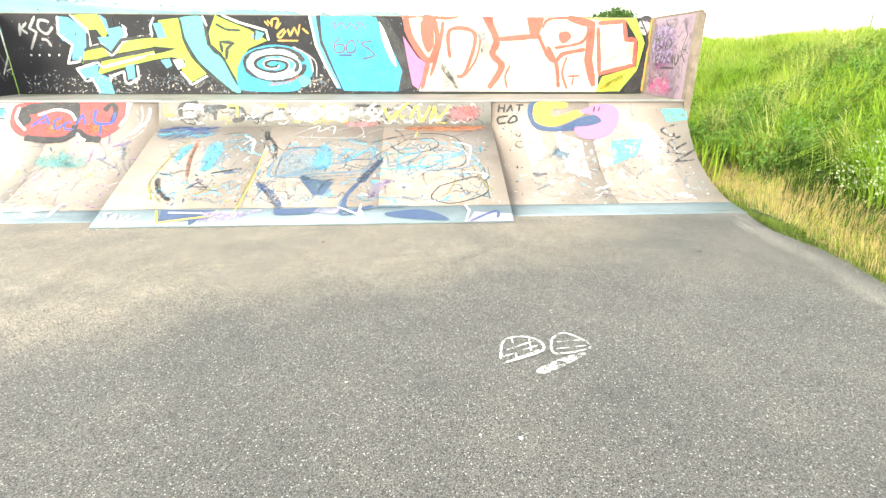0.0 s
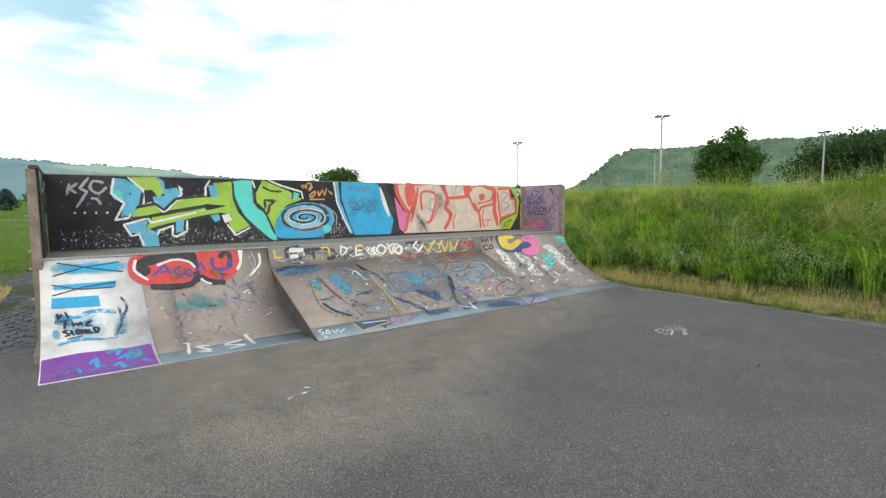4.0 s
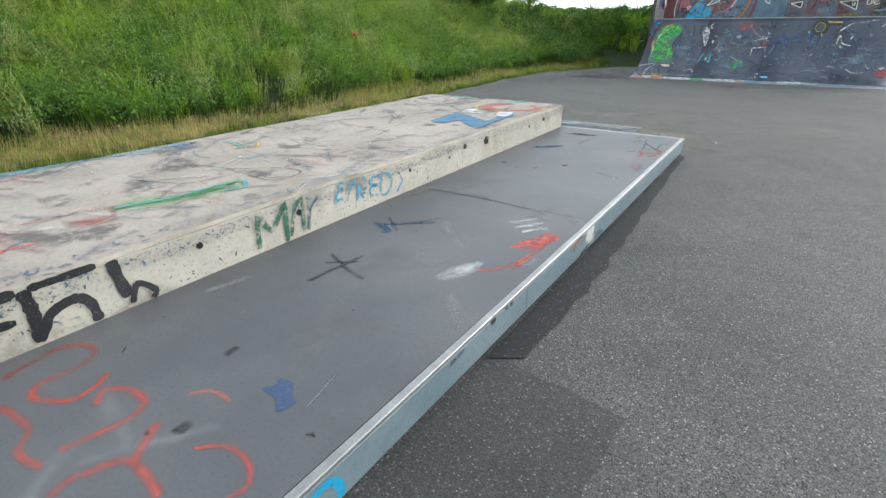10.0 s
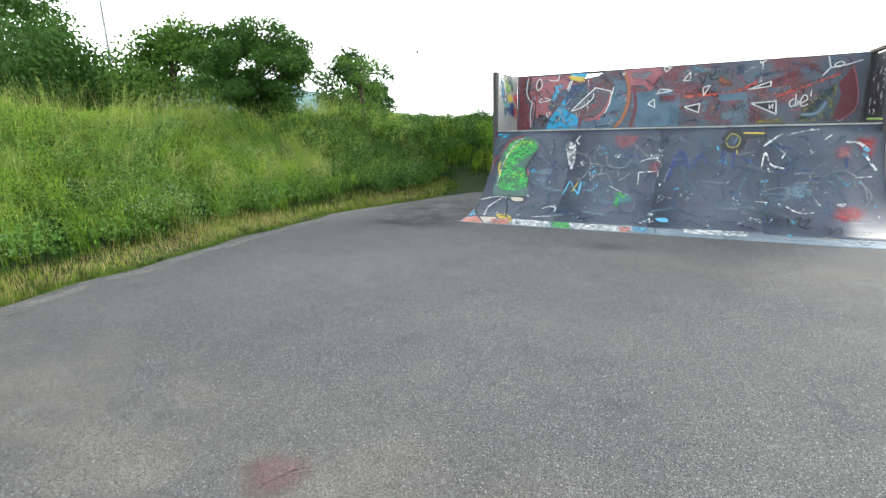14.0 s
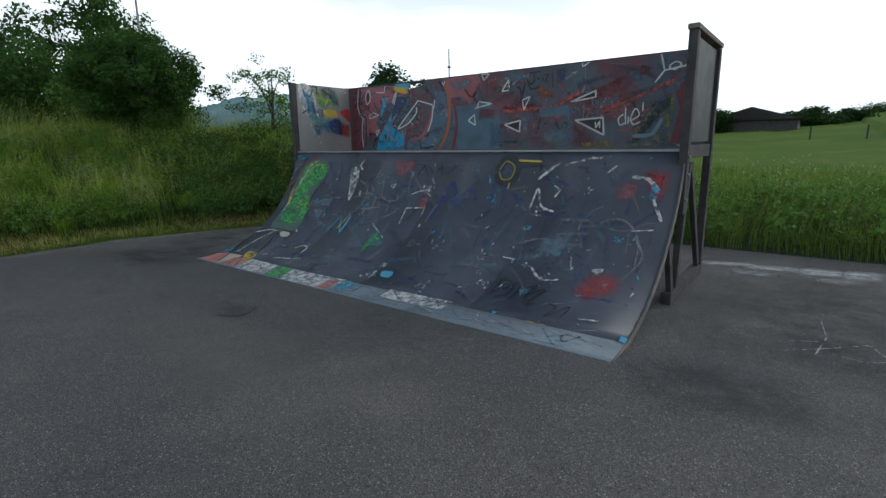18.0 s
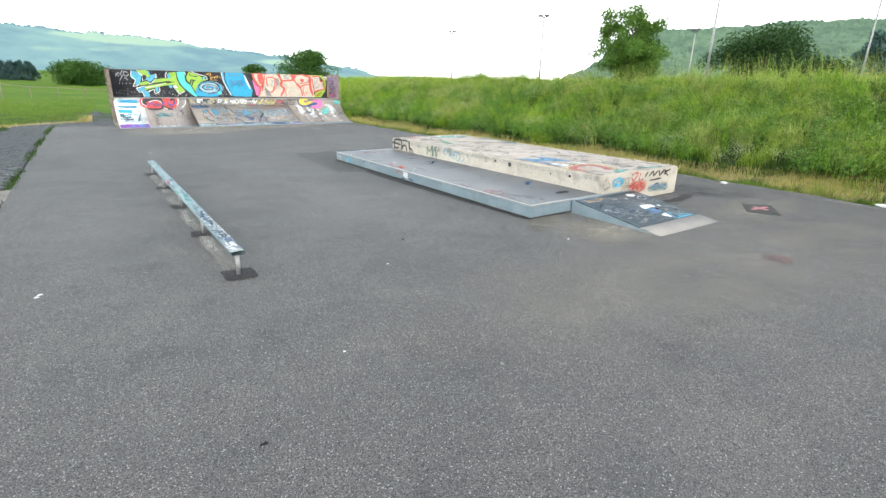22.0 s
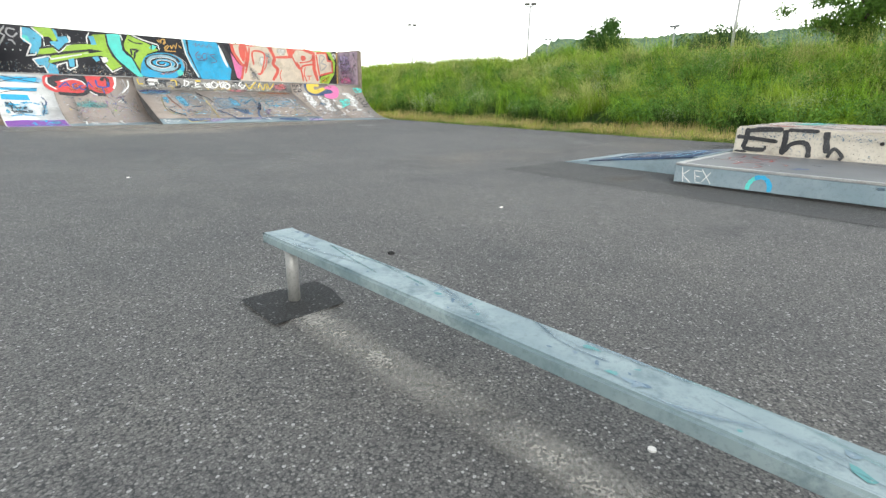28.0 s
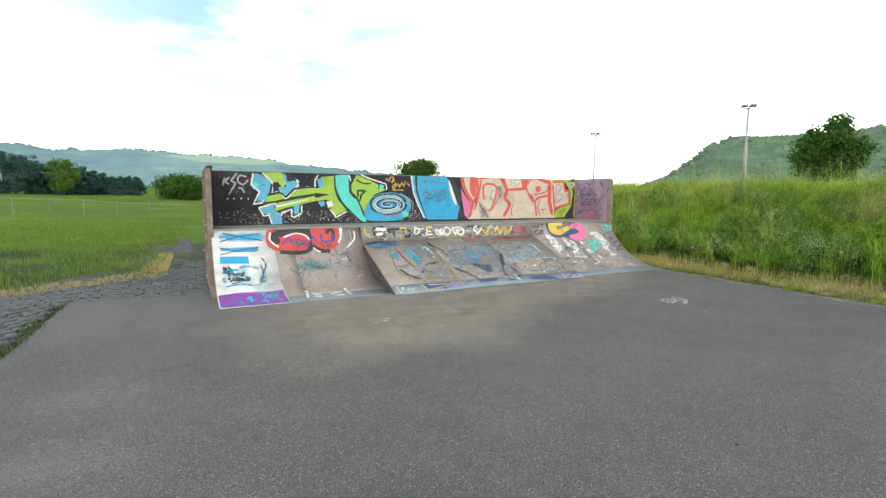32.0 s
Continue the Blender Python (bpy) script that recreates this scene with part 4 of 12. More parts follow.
# ---- low wall, cobbles ----
stone_wall = thing("wall_low", "old low stone wall with a rough mossy coping", "wall", kind="structure")
rnd = random.Random(5)
y = -9.0
while y < WALL_END:
    w = min(rnd.uniform(0.55, 1.05), WALL_END - y + 0.001)
    if WALL_END - y - w < 0.3:
        w = WALL_END - y
    bm = bmesh.new()
    bmesh.ops.create_cube(bm, size=1)
    bmesh.ops.subdivide_edges(bm, edges=bm.edges[:], cuts=11, use_grid_fill=True)
    top = 0.46 + rnd.uniform(-0.03, 0.03)
    for v in bm.verts:
        v.co = Vector((WALL_X - 0.2 + v.co.x * 0.42, y + w / 2 + v.co.y * (w - 0.015), -0.05 + (v.co.z + 0.5) * (top + 0.05)))
        v.co += noise.noise_vector(v.co * 5.0) * 0.030 + noise.noise_vector(v.co * 13.0) * 0.020
        v.co.x += (noise.noise(Vector((3, v.co.y * 9.0, v.co.z * 2.2))) + 0.5 * noise.noise(Vector((7, v.co.y * 23.0, v.co.z * 4.0)))) * 0.042
    part("stone", bm, STONE_WALL, stone_wall)
    y += w

joint = slab("pavement_joint", [(-8.95, -6.92), (-7.99, -6.57), (-7.40, -6.34), (-7.33, 0.0), (-7.18, 6.42), (-5.07, 6.48), (-5.07, 9.05), (-5.3, 12), (-5.5, 22), (-6.3, 22), (-6.5, 12), (-7.4, 9.2), (-8.2, 7.9), (-8.9, 3.0)],
             -0.03, 0.1, JOINT, "mossy soil between the cobbles of the path", "path")


def cobble_mesh(seed):
    r = random.Random(seed)
    bm = bmesh.new()
    bmesh.ops.create_cube(bm, size=1)
    for v in bm.verts:
        k = 0.93 if v.co.z > 0 else 1.0
        v.co = Vector((v.co.x * 0.152 * k + r.uniform(-0.008, 0.008), v.co.y * 0.152 * k + r.uniform(-0.008, 0.008), v.co.z * 0.05 + r.uniform(-0.006, 0.006)))
    return as_mesh("cobble", bm, COBBLE)


def on_path(x, y):
    if y < 6.35:
        return -8.75 + 0.05 * y * (y > 3) < x < np.interp(y, (-6.5, 0, 6.4), (-7.47, -7.40, -7.26)) and y > -6.3 - 0.25 * (-7.4 - x)
    left = np.interp(y, (6.3, 7.9, 9.2, 12, 22), (-8.4, -8.15, -7.35, -6.45, -6.25))
    return left < x < np.interp(y, (6.3, 9, 12, 22), (-5.2, -5.15, -5.35, -5.55))


# ---- flood light masts ----
def mast(x, y, top, turn, spread=1.0):
    base = float(terrain(x, y)) - 0.1
    m = thing("floodlight_mast", "tall grey floodlight mast beyond the grassy bank", "floodlight mast", "floodlight masts round the sports ground", at=(x, y, base))
    h = top - base
    m.rotation_euler.z = turn
    part("pole", tube((0, 0, 0), (0, 0, h), 0.11, 0.06, 10), POST_STEEL, m)
    part("cross_arm", tube((-0.36 * spread, 0, h - 0.1), (0.36 * spread, 0, h - 0.1), 0.035, sides=8), LAMP_GREY, m)
    for dx, tilt in ((-0.27, 8), (0.27, 4)):
        bm = box(-0.22, 0.22, -0.02, 0.36, 0.0, 0.13, 0.02)
        bmesh.ops.transform(bm, matrix=pose(dx * spread, -0.1, h, tilt, 0, 0), verts=bm.verts)
        lamp = part("lamp_head", bm, LAMP_GREY, m, "flat grey flood lamp")
        bm = box(-0.19, 0.19, 0.02, 0.33, -0.012, -0.002, 0)
        bmesh.ops.transform(bm, matrix=pose(dx * spread, -0.1, h, tilt, 0, 0), verts=bm.verts)
        part("lens", bm, STEEL_EDGE, lamp)
    return m


mast(30.4, 19.3, 8.0, 2.3)
mast(31.6, 35.3, 7.8, 2.5)
mast(32.5, 4.2, 10.4, 1.9, 1.1)
mast(51.9, 0.3, 10.3, 1.7)
mast(29.1, -32.1, 10.8, 1.0, 1.9)
mast(47.7, 14.2, 7.7, 1.2)
mast(56.0, 34.6, 8.4, 2.2)
mast(52.8, -35.4, 11.4, 0.4)
thin = thing("signal_pole", "thin grey pole rising far behind the dark ramp", "pole", at=(18, -49.5, float(terrain(18, -49.5)) - 0.1))
part("shaft", tube((0, 0, 0), (0, 0, 8.0), 0.06, 0.04, 8), LAMP_GREY, thin)
part("bracket", box(-0.12, 0.12, -0.05, 0.05, 6.6, 6.75), LAMP_GREY, thin)


RED_TILES = surf("red_roof_tiles", (0.30, 0.12, 0.07), (0.38, 0.17, 0.10), 1.0, 8, 0.9, depth=0.02)
# ---- trees ----
def leaves_np(centres, spread, count, size, rng, droop=0.2):
    """Leaf quads round the given clump centres."""
    pick = rng.integers(0, len(centres), count)
    off = rng.normal(0, 1, (count, 3))
    off /= np.linalg.norm(off, axis=1)[:, None]
    pos = centres[pick] + off * spread * rng.random((count, 1)) ** 0.5 * (1, 1, 0.75)
    a = rng.normal(0, 1, (count, 3))
    a[:, 2] -= droop
    a /= np.linalg.norm(a, axis=1)[:, None]
    b = np.cross(a, rng.normal(0, 1, (count, 3)))
    b /= np.linalg.norm(b, axis=1)[:, None] + 1e-9
    s = size * rng.uniform(0.6, 1.3, (count, 1))
    quad = np.stack([pos - a * s, pos - b * s * 0.55, pos + a * s, pos + b * s * 0.55], 1)
    return quad.reshape(-1, 3)


def tree(x, y, top, radius, leaf, seed, shape="round", count=5000, size=0.2, label="", low=0.22, kind_name="tree", clumps=60):
    """Tapered trunk, limbs, and a crown of single leaves in clumps."""
    rng = np.random.default_rng(seed)
    count, size = int(count * 2.5), size * 0.64
    base = float(terrain(x, y)) - 0.05
    h = top - base
    t = thing(kind_name, label or "leafy green tree standing beyond the grassy bank", kind_name, at=(x, y, base))
    trunk = tube((0, 0, 0), (0.03 * h * rng.normal(), 0.03 * h * rng.normal(), h * 0.8), 0.028 * h, 0.006 * h, 9)
    part("trunk", trunk, BARK, t)
    centres = []
    while len(centres) < clumps:
        f = rng.uniform(low, 1.0)
        if shape == "cone":
            r = radius * (1.05 - f) ** 0.8 + 0.04 * radius
        elif shape == "airy":
            r = radius * math.sqrt(max(0.03, 1 - ((f - 0.62) / 0.42) ** 2))
        else:
            mid = (1 + low) / 2
            r = radius * math.sqrt(max(0.02, 1 - ((f - mid) / (0.52 * (1 - low) + 0.02)) ** 2))
        a = rng.uniform(0, 2 * math.pi)
        q = r * (rng.uniform(0.35, 1.0) if shape != "airy" else rng.uniform(0.2, 1.0)) * rng.uniform(0.85, 1.12)
        centres.append((q * math.cos(a), q * math.sin(a), f * h * rng.uniform(0.86, 1.04)))
    centres = np.array(centres)
    for k in range(0, clumps, max(1, clumps // 9)):
        c = centres[k]
        part("limb", tube((0, 0, max(0.1 * h, c[2] * 0.62)), tuple(c * (0.92, 0.92, 0.98)), 0.010 * h, 0.003 * h, 6), BARK, t)
    spread = radius * {"round": 0.36, "cone": 0.26, "airy": 0.19}[shape]
    verts = leaves_np(centres, spread, count, size, rng)
    verts[:, 2] *= h / np.percentile(verts[:, 2], 99.7)
    crown = new("crown", np_mesh("crown", verts, np.arange(len(verts)), np.full(len(verts) // 4, 4), leaf))
    crown.parent = t
    return t


tree(51.1, 23.7, 9.5, 3.0, LEAF_MID, 1, count=6500, size=0.26, label="broad dark green tree beyond the floodlights", low=0.10, clumps=110)
tree(74.8, 18.6, 11.0, 6.6, LEAF_DARK, 2, count=7000, size=0.34, label="wide round dark green tree beyond the bank", low=0.06, clumps=90)
tree(60, 2.2, 7.6, 2.6, LEAF_BLUE, 3, "cone", 2600, 0.24, "small dark conifer beyond the bank", 0.04)
tree(63.6, -6.8, 13.4, 7.0, LEAF_DARK, 4, "cone", 8000, 0.28, "tall dark conical tree beyond the bank", 0.05, clumps=130)
tree(9.5, -5.3, 4.3, 1.55, LEAF_LIGHT, 5, "airy", 11000, 0.052, "light green young tree on the crest of the bank", 0.12, clumps=80)
tree(67.9, -29.4, 16.4, 7.0, LEAF_DARK, 6, "round", 9000, 0.34, "large dark green broadleaf tree beyond the bank", 0.1, clumps=110)
for k, (x, y, top, r) in enumerate(((70, -13.0, 10.0, 6.5), (74, -22.0, 11.5, 7.0), (80, -28.0, 14.0, 7.5), (65, -33.0, 9.5, 4.0), (58, -44.0, 9.5, 6.0), (66, 8.0, 5.6, 4.0), (76, -17.0, 9.0, 6.0))):
    tree(x, y, top, r, LEAF_DARK, 25 + k, "round", 4600, 0.34, "dark bushy tree beyond the bank", 0.04, clumps=70)
tree(17.9, -22.9, 5.5, 2.5, LEAF_MID, 8, "round", 9500, 0.12, "green shrubby tree behind the bank", 0.06, clumps=120)
tree(13.9, -24.9, 5.2, 2.0, LEAF_LIGHT, 19, "round", 7500, 0.115, "green shrubby tree behind the bank", 0.06, clumps=100)
tree(56.9, -38.6, 17.2, 7.2, LEAF_MID, 7, "airy", 8000, 0.30, "tall airy tree with loose branches beyond the bank", 0.12, clumps=130)
tree(7.8, -22.8, 4.3, 1.75, LEAF_MID, 9, "airy", 22000, 0.06, "dense dark green bush on the bank", 0.03, "bush", clumps=140)
tree(6.9, -25.9, 4.0, 1.25, LEAF_LIGHT, 10, "airy", 1500, 0.055, "thin sapling with long bare twigs on the bank", 0.3, "sapling", clumps=60)
tree(24.7, -50.8, 8.2, 3.2, LEAF_DARK, 11, "round", 5200, 0.24, "round dark tree far behind the dark ramp", 0.12)
tree(20, 53, 6.0, 3.6, LEAF_MID, 12, "round", 6500, 0.2, "round green tree behind the mural wall", 0.08, clumps=90)
tree(11.5, 47, 3.7, 1.3, LEAF_MID, 13, "round", 1400, 0.16, "low green bush behind the mural wall", 0.05, "bush")
tree(-5.2, 66, 3.9, 3.4, LEAF_MID, 14, "round", 5200, 0.2, "rounded green bush at the edge of the field", 0.04, "bush", clumps=90)
rng0 = random.Random(8)
for k in range(15):
    a, d = radians(93.0 + k * 0.62), 100 + rng0.uniform(-4, 4)
    px, py = -6.3 + d * math.cos(a), -14 + d * math.sin(a)
    tree(px, py, (3.7 + 3.0 * k / 14) * rng0.uniform(0.92, 1.08), 1.5 + 0.6 * k / 14, LEAF_BLUE, 40 + k, "cone", 2600, 0.15, "blue-green conifer in a row across the field", 0.03, clumps=60)
tree(-19.2, 78, 6.0, 1.7, LEAF_LIGHT, 60, "round", 1500, 0.2, "light green tree before the conifer row", 0.2)
for k, (a, d, hh, r) in enumerate(((-96, 150, 8.5, 4.6), (-105.5, 200, 3.0, 1.6), (-108, 195, 3.2, 1.7), (-110.5, 190, 4.0, 2.2), (-112, 196, 3.4, 1.8))):
    px, py = -4 + d * math.cos(radians(a)), -17 + d * math.sin(radians(a))
    tree(px, py, float(terrain(px, py)) + hh, r, LEAF_DARK, 70 + k, "round", 1800, 0.42, "lone round tree on the far meadow", 0.28)
for k, (a, d, hh, r) in enumerate(((-89, 84, 2.4, 3.2), (-91.5, 90, 1.8, 2.8), (-81, 70, 2.4, 2.8), (-79, 74, 2.2, 2.8), (-94, 130, 2.0, 6), (-98.5, 150, 2.0, 6))):
    px, py = -5.4 + d * math.cos(radians(a)), -17.2 + d * math.sin(radians(a))
    tree(px, py, float(terrain(px, py)) + hh, r, LEAF_DARK, 80 + k, "round", 2200, 0.3, "dark bushes round the barn", 0.05, "bush")
for k, (a, d, w) in enumerate(((104.5, 190, 4.0), (106.2, 200, 5.0), (107.4, 185, 3.6), (109.0, 205, 5.0))):
    px, py = -6.3 + d * math.cos(radians(a)), -14 + d * math.sin(radians(a))
    hut = thing("house", "small pale house with a red tiled roof far across the field", "house", "houses across the field", at=(px, py, float(terrain(px, py)) - 0.3))
    part("wall", box(-w * 0.35, w * 0.35, -1.2, 1.2, 0, 0.9), CONCRETE, hut)
    part("roof", prism([(-w * 0.35 - 0.2, 0.85), (w * 0.35 + 0.2, 0.85), (0.0, 1.6)], "y", -1.4, 1.4), RED_TILES, hut)
bx, by = -5.4 + 72 * math.cos(radians(-84.5)), -17.2 + 72 * math.sin(radians(-84.5))
barn = thing("barn", "low dark barn with a pitched roof across the field", "barn", at=(bx, by, float(terrain(bx, by)) - 0.3))
part("wall", box(-4.5, 4.5, -3, 3, 0, 1.5), TIMBER_DARK, barn)
part("roof", prism([(-5.0, 1.4), (5.0, 1.4), (0.0, 2.9)], "y", -3.4, 3.4), ROOF, barn)
for k, (a, d, hh) in enumerate(((-108.8, 20.5, 1.35), (-114.6, 19.0, 1.4), (-100, 33, 1.2), (-96, 44, 1.2), (-92, 46, 1.2), (-104, 40, 1.2))):
    px, py = -3.2 + d * math.cos(radians(a)), -15.5 + d * math.sin(radians(a))
    z = float(terrain(px, py)) - 0.1
    p = thing("fence_post", "dark weathered wooden fence post in the meadow", "fence post", "fence posts in the meadow", at=(px, py, z))
    part("shaft", box(-0.05, 0.05, -0.05, 0.05, 0, hh * 0.8, 0.012), TIMBER_DARK, p)

fence = thing("field_fence", "thin pale rail fence along the mown field", "fence")
fence_ends = ((-15.5, 33.0), (-4.1, 31.3))
for k in range(8):
    (ax, ay), (cx, cy) = fence_ends
    px, py = ax + (cx - ax) * k / 7, ay + (cy - ay) * k / 7
    z = float(terrain(px, py))
    part("post", box(px - 0.03, px + 0.03, py - 0.03, py + 0.03, z - 0.1, z + 1.1 - 0.06 * k, 0.008), TIMBER, fence)
    if k:
        part("rail", beam((ox, oy, oz + 1.11 - 0.06 * k), (px, py, z + 1.05 - 0.06 * k), 0.03, 0.045), TIMBER, fence)
    ox, oy, oz = px, py, z


# ---- hills ----
def ring_hill(name, radius, table, material, label, depth=500.0, wob=0.25, seed=0):
    """A ridge all along a stretch of horizon: foot, crest and back."""
    azs = np.arange(table[0][0], table[-1][0] + 1e-6, 0.4)
    el = np.interp(azs, [t[0] for t in table], [t[1] for t in table])
    el = el + np.array([noise.fractal(Vector((a * 0.35, seed, 0)), 1.0, 2.0, 5) * wob + noise.noise(Vector((a * 2.3, seed, 4))) * wob * 0.45 for a in azs]) * (el > 0.4)
    verts = []
    steps = 10
    for i in range(steps + 1):
        f = i / steps
        r = radius + depth * f
        top = np.tan(np.radians(np.maximum(el, -0.5))) * (radius + depth) * smooth01(f ** 0.9) + 1.0
        verts.append(np.stack([r * np.cos(np.radians(azs)), r * np.sin(np.radians(azs)) - 8, top - 6 * (f == 0)], 1))
    n = len(azs)
    verts = np.concatenate(verts)
    i = (np.arange(steps)[:, None] * n + np.arange(n - 1)).ravel()
    quads = np.stack([i, i + 1, i + n + 1, i + n], 1)
    me = np_mesh(name, verts, quads.ravel(), np.full(len(quads), 4), material, True)
    return tagged(new(name, me), label, "hill", kind="structure"), verts


ridge, ridge_v = ring_hill("backdrop_ridge", 1500, [(-172, 5.5), (-130, 4), (-110, 2.5), (-95, 1.8), (-85, 1.2), (-75, 0.6), (-62, 0.8), (-52, 3.4), (-44, 5.2), (-40, 5.5), (-31, 5.0), (-24, 2.2), (-10, 1.2), (30, 0.4), (50, 0.3), (62, 1.1), (68, 2.2), (74, 2.95), (77, 3.05), (80, 3.4), (85, 3.85), (89, 3.9), (92, 4.1), (95, 4.2), (98, 3.95), (100.5, 3.8), (102, 4.05), (105, 4.25), (107, 3.95), (112, 4.1), (130, 4.6), (160, 6), (188, 5.5)], RIDGE, "wooded ridges across the valley with painted blue haze", 700, 0.3, 3)
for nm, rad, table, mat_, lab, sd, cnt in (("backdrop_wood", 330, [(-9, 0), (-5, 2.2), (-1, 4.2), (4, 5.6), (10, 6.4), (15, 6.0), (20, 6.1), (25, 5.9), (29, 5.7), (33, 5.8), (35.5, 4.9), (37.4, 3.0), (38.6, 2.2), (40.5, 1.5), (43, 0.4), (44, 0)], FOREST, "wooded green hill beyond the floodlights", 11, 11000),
                                           ("backdrop_wood_misty", 420, [(-176, 3.5), (-150, 6.5), (-130, 7.4), (-119, 6.8), (-112, 6.0), (-107, 5.0), (-103, 4.2), (-100, 3.0), (-97, 0.3), (-96, 0)], MISTY, "wooded hill above the meadow with painted mist", 12, 9000)):
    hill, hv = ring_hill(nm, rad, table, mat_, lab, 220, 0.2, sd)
    rng = np.random.default_rng(sd)
    grid = hv.reshape(11, -1, 3)
    ri, ci = rng.uniform(0, 9.99, cnt), rng.integers(0, grid.shape[1], cnt)
    lo, fr = ri.astype(int), (ri % 1)[:, None]
    pick = grid[lo, ci] * (1 - fr) + grid[lo + 1, ci] * fr + rng.normal(0, 2, (cnt, 3)) * (1, 1, 0) - (0, 0, 1.2)
    bm = bmesh.new()
    bmesh.ops.create_icosphere(bm, subdivisions=1, radius=1)
    iv = np.array([v.co for v in bm.verts])
    fa = np.array([[v.index for v in f.verts] for f in bm.faces])
    bm.free()
    sc = rng.uniform(1.0, 2.5, (cnt, 1, 1)) * np.stack([np.ones(cnt), np.ones(cnt), rng.uniform(0.8, 1.5, cnt)], 1)[:, None, :]
    vs = (iv[None] * (1 + rng.normal(0, 0.16, (cnt, len(iv), 1)))) * sc + pick[:, None, :]
    fs = (fa[None] + (np.arange(cnt) * len(iv))[:, None, None]).reshape(-1)
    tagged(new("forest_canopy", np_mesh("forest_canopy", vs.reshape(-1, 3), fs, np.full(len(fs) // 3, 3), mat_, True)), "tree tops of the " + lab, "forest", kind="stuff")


# wooded crest of the far ridge, its haze painted in by colour and emission
rng = np.random.default_rng(19)
crest = ridge_v.reshape(11, -1, 3)
wood = np.array([noise.noise(Vector((c * 0.09, 3.0, 0.0))) for c in range(crest.shape[1])]) > -0.08
cols = rng.choice(np.nonzero(wood)[0], 2600)
down = rng.uniform(0, 1, len(cols))[:, None] ** 1.5 * 1.6
spot = crest[10, cols] * (1 - np.minimum(down, 1)) + crest[9, cols] * np.minimum(down, 1)
spot = spot + rng.normal(0, 7, spot.shape) * (1, 1, 0) - (0, 0, 3.0)
vs = iv[None] * (1 + rng.normal(0, 0.14, (len(cols), len(iv), 1))) * rng.uniform(4.0, 9.5, (len(cols), 1, 1)) + spot[:, None, :]
fs = (fa[None] + (np.arange(len(cols)) * len(iv))[:, None, None]).reshape(-1)
tagged(new("forest_canopy", np_mesh("forest_canopy", vs.reshape(-1, 3), fs, np.full(len(fs) // 3, 3), far_material("far_crest_wood", (0.05, 0.095, 0.11), (0.075, 0.13, 0.135), 0.01, (0.42, 0.60, 0.70), 0.20), True)), "trees along the crest of the far ridge with painted haze", "forest", kind="stuff")


GRASS_MEADOW = leaf_material("meadow_grass", (0.10, 0.195, 0.02), (0.215, 0.325, 0.048), (0.20, 0.26, 0.05), thin=0.36)
# ---- grass ----
def blades(name, x, y, length, width, material, label, rng, bend=0.45, lean=(0.0, 0.0), z0=None):
    """Bent tapering blades rooted in the soil."""
    n = len(x)
    z = terrain(x, y) - 0.02 if z0 is None else np.full(n, z0)
    a = rng.uniform(0, 2 * np.pi, n)
    side = np.stack([np.cos(a), np.sin(a), np.zeros(n)], 1)
    go = np.stack([-np.sin(a), np.cos(a), np.zeros(n)], 1) * rng.normal(0, bend, (n, 1)) + np.array([lean[0], lean[1], 0.0])
    swirl = 2.6 * np.sin(x * 1.15 + 1.9 * np.sin(y * 0.8)) + 2.2 * np.sin(y * 1.4 + 1.3 * np.sin(x * 1.6))
    go += 0.55 * np.stack([np.cos(swirl), np.sin(swirl), np.zeros(n)], 1) * rng.uniform(0.2, 1.1, (n, 1))
    root = np.stack([x, y, z], 1)
    L, W = np.broadcast_to(length, n)[:, None], np.broadcast_to(width, n)[:, None]
    up = np.array([0, 0, 1.0])
    mid = root + L * (0.55 * up + 0.22 * go)
    tip = root + L * (0.92 * up * (1 - 0.18 * np.abs(go).sum(1, keepdims=True)) + 0.75 * go)
    v = np.stack([root - side * W, root + side * W, mid - side * W * 0.75, mid + side * W * 0.75, tip], 1).reshape(-1, 3)
    i = np.arange(n)[:, None] * 5
    loops = np.concatenate([i, i + 1, i + 3, i + 2, i + 2, i + 3, i + 4], 1).ravel()
    ob = new(name, np_mesh(name, v, loops, np.tile([4, 3], n), material))
    return tagged(ob, label, "grass", kind="stuff")


rng = np.random.default_rng(77)


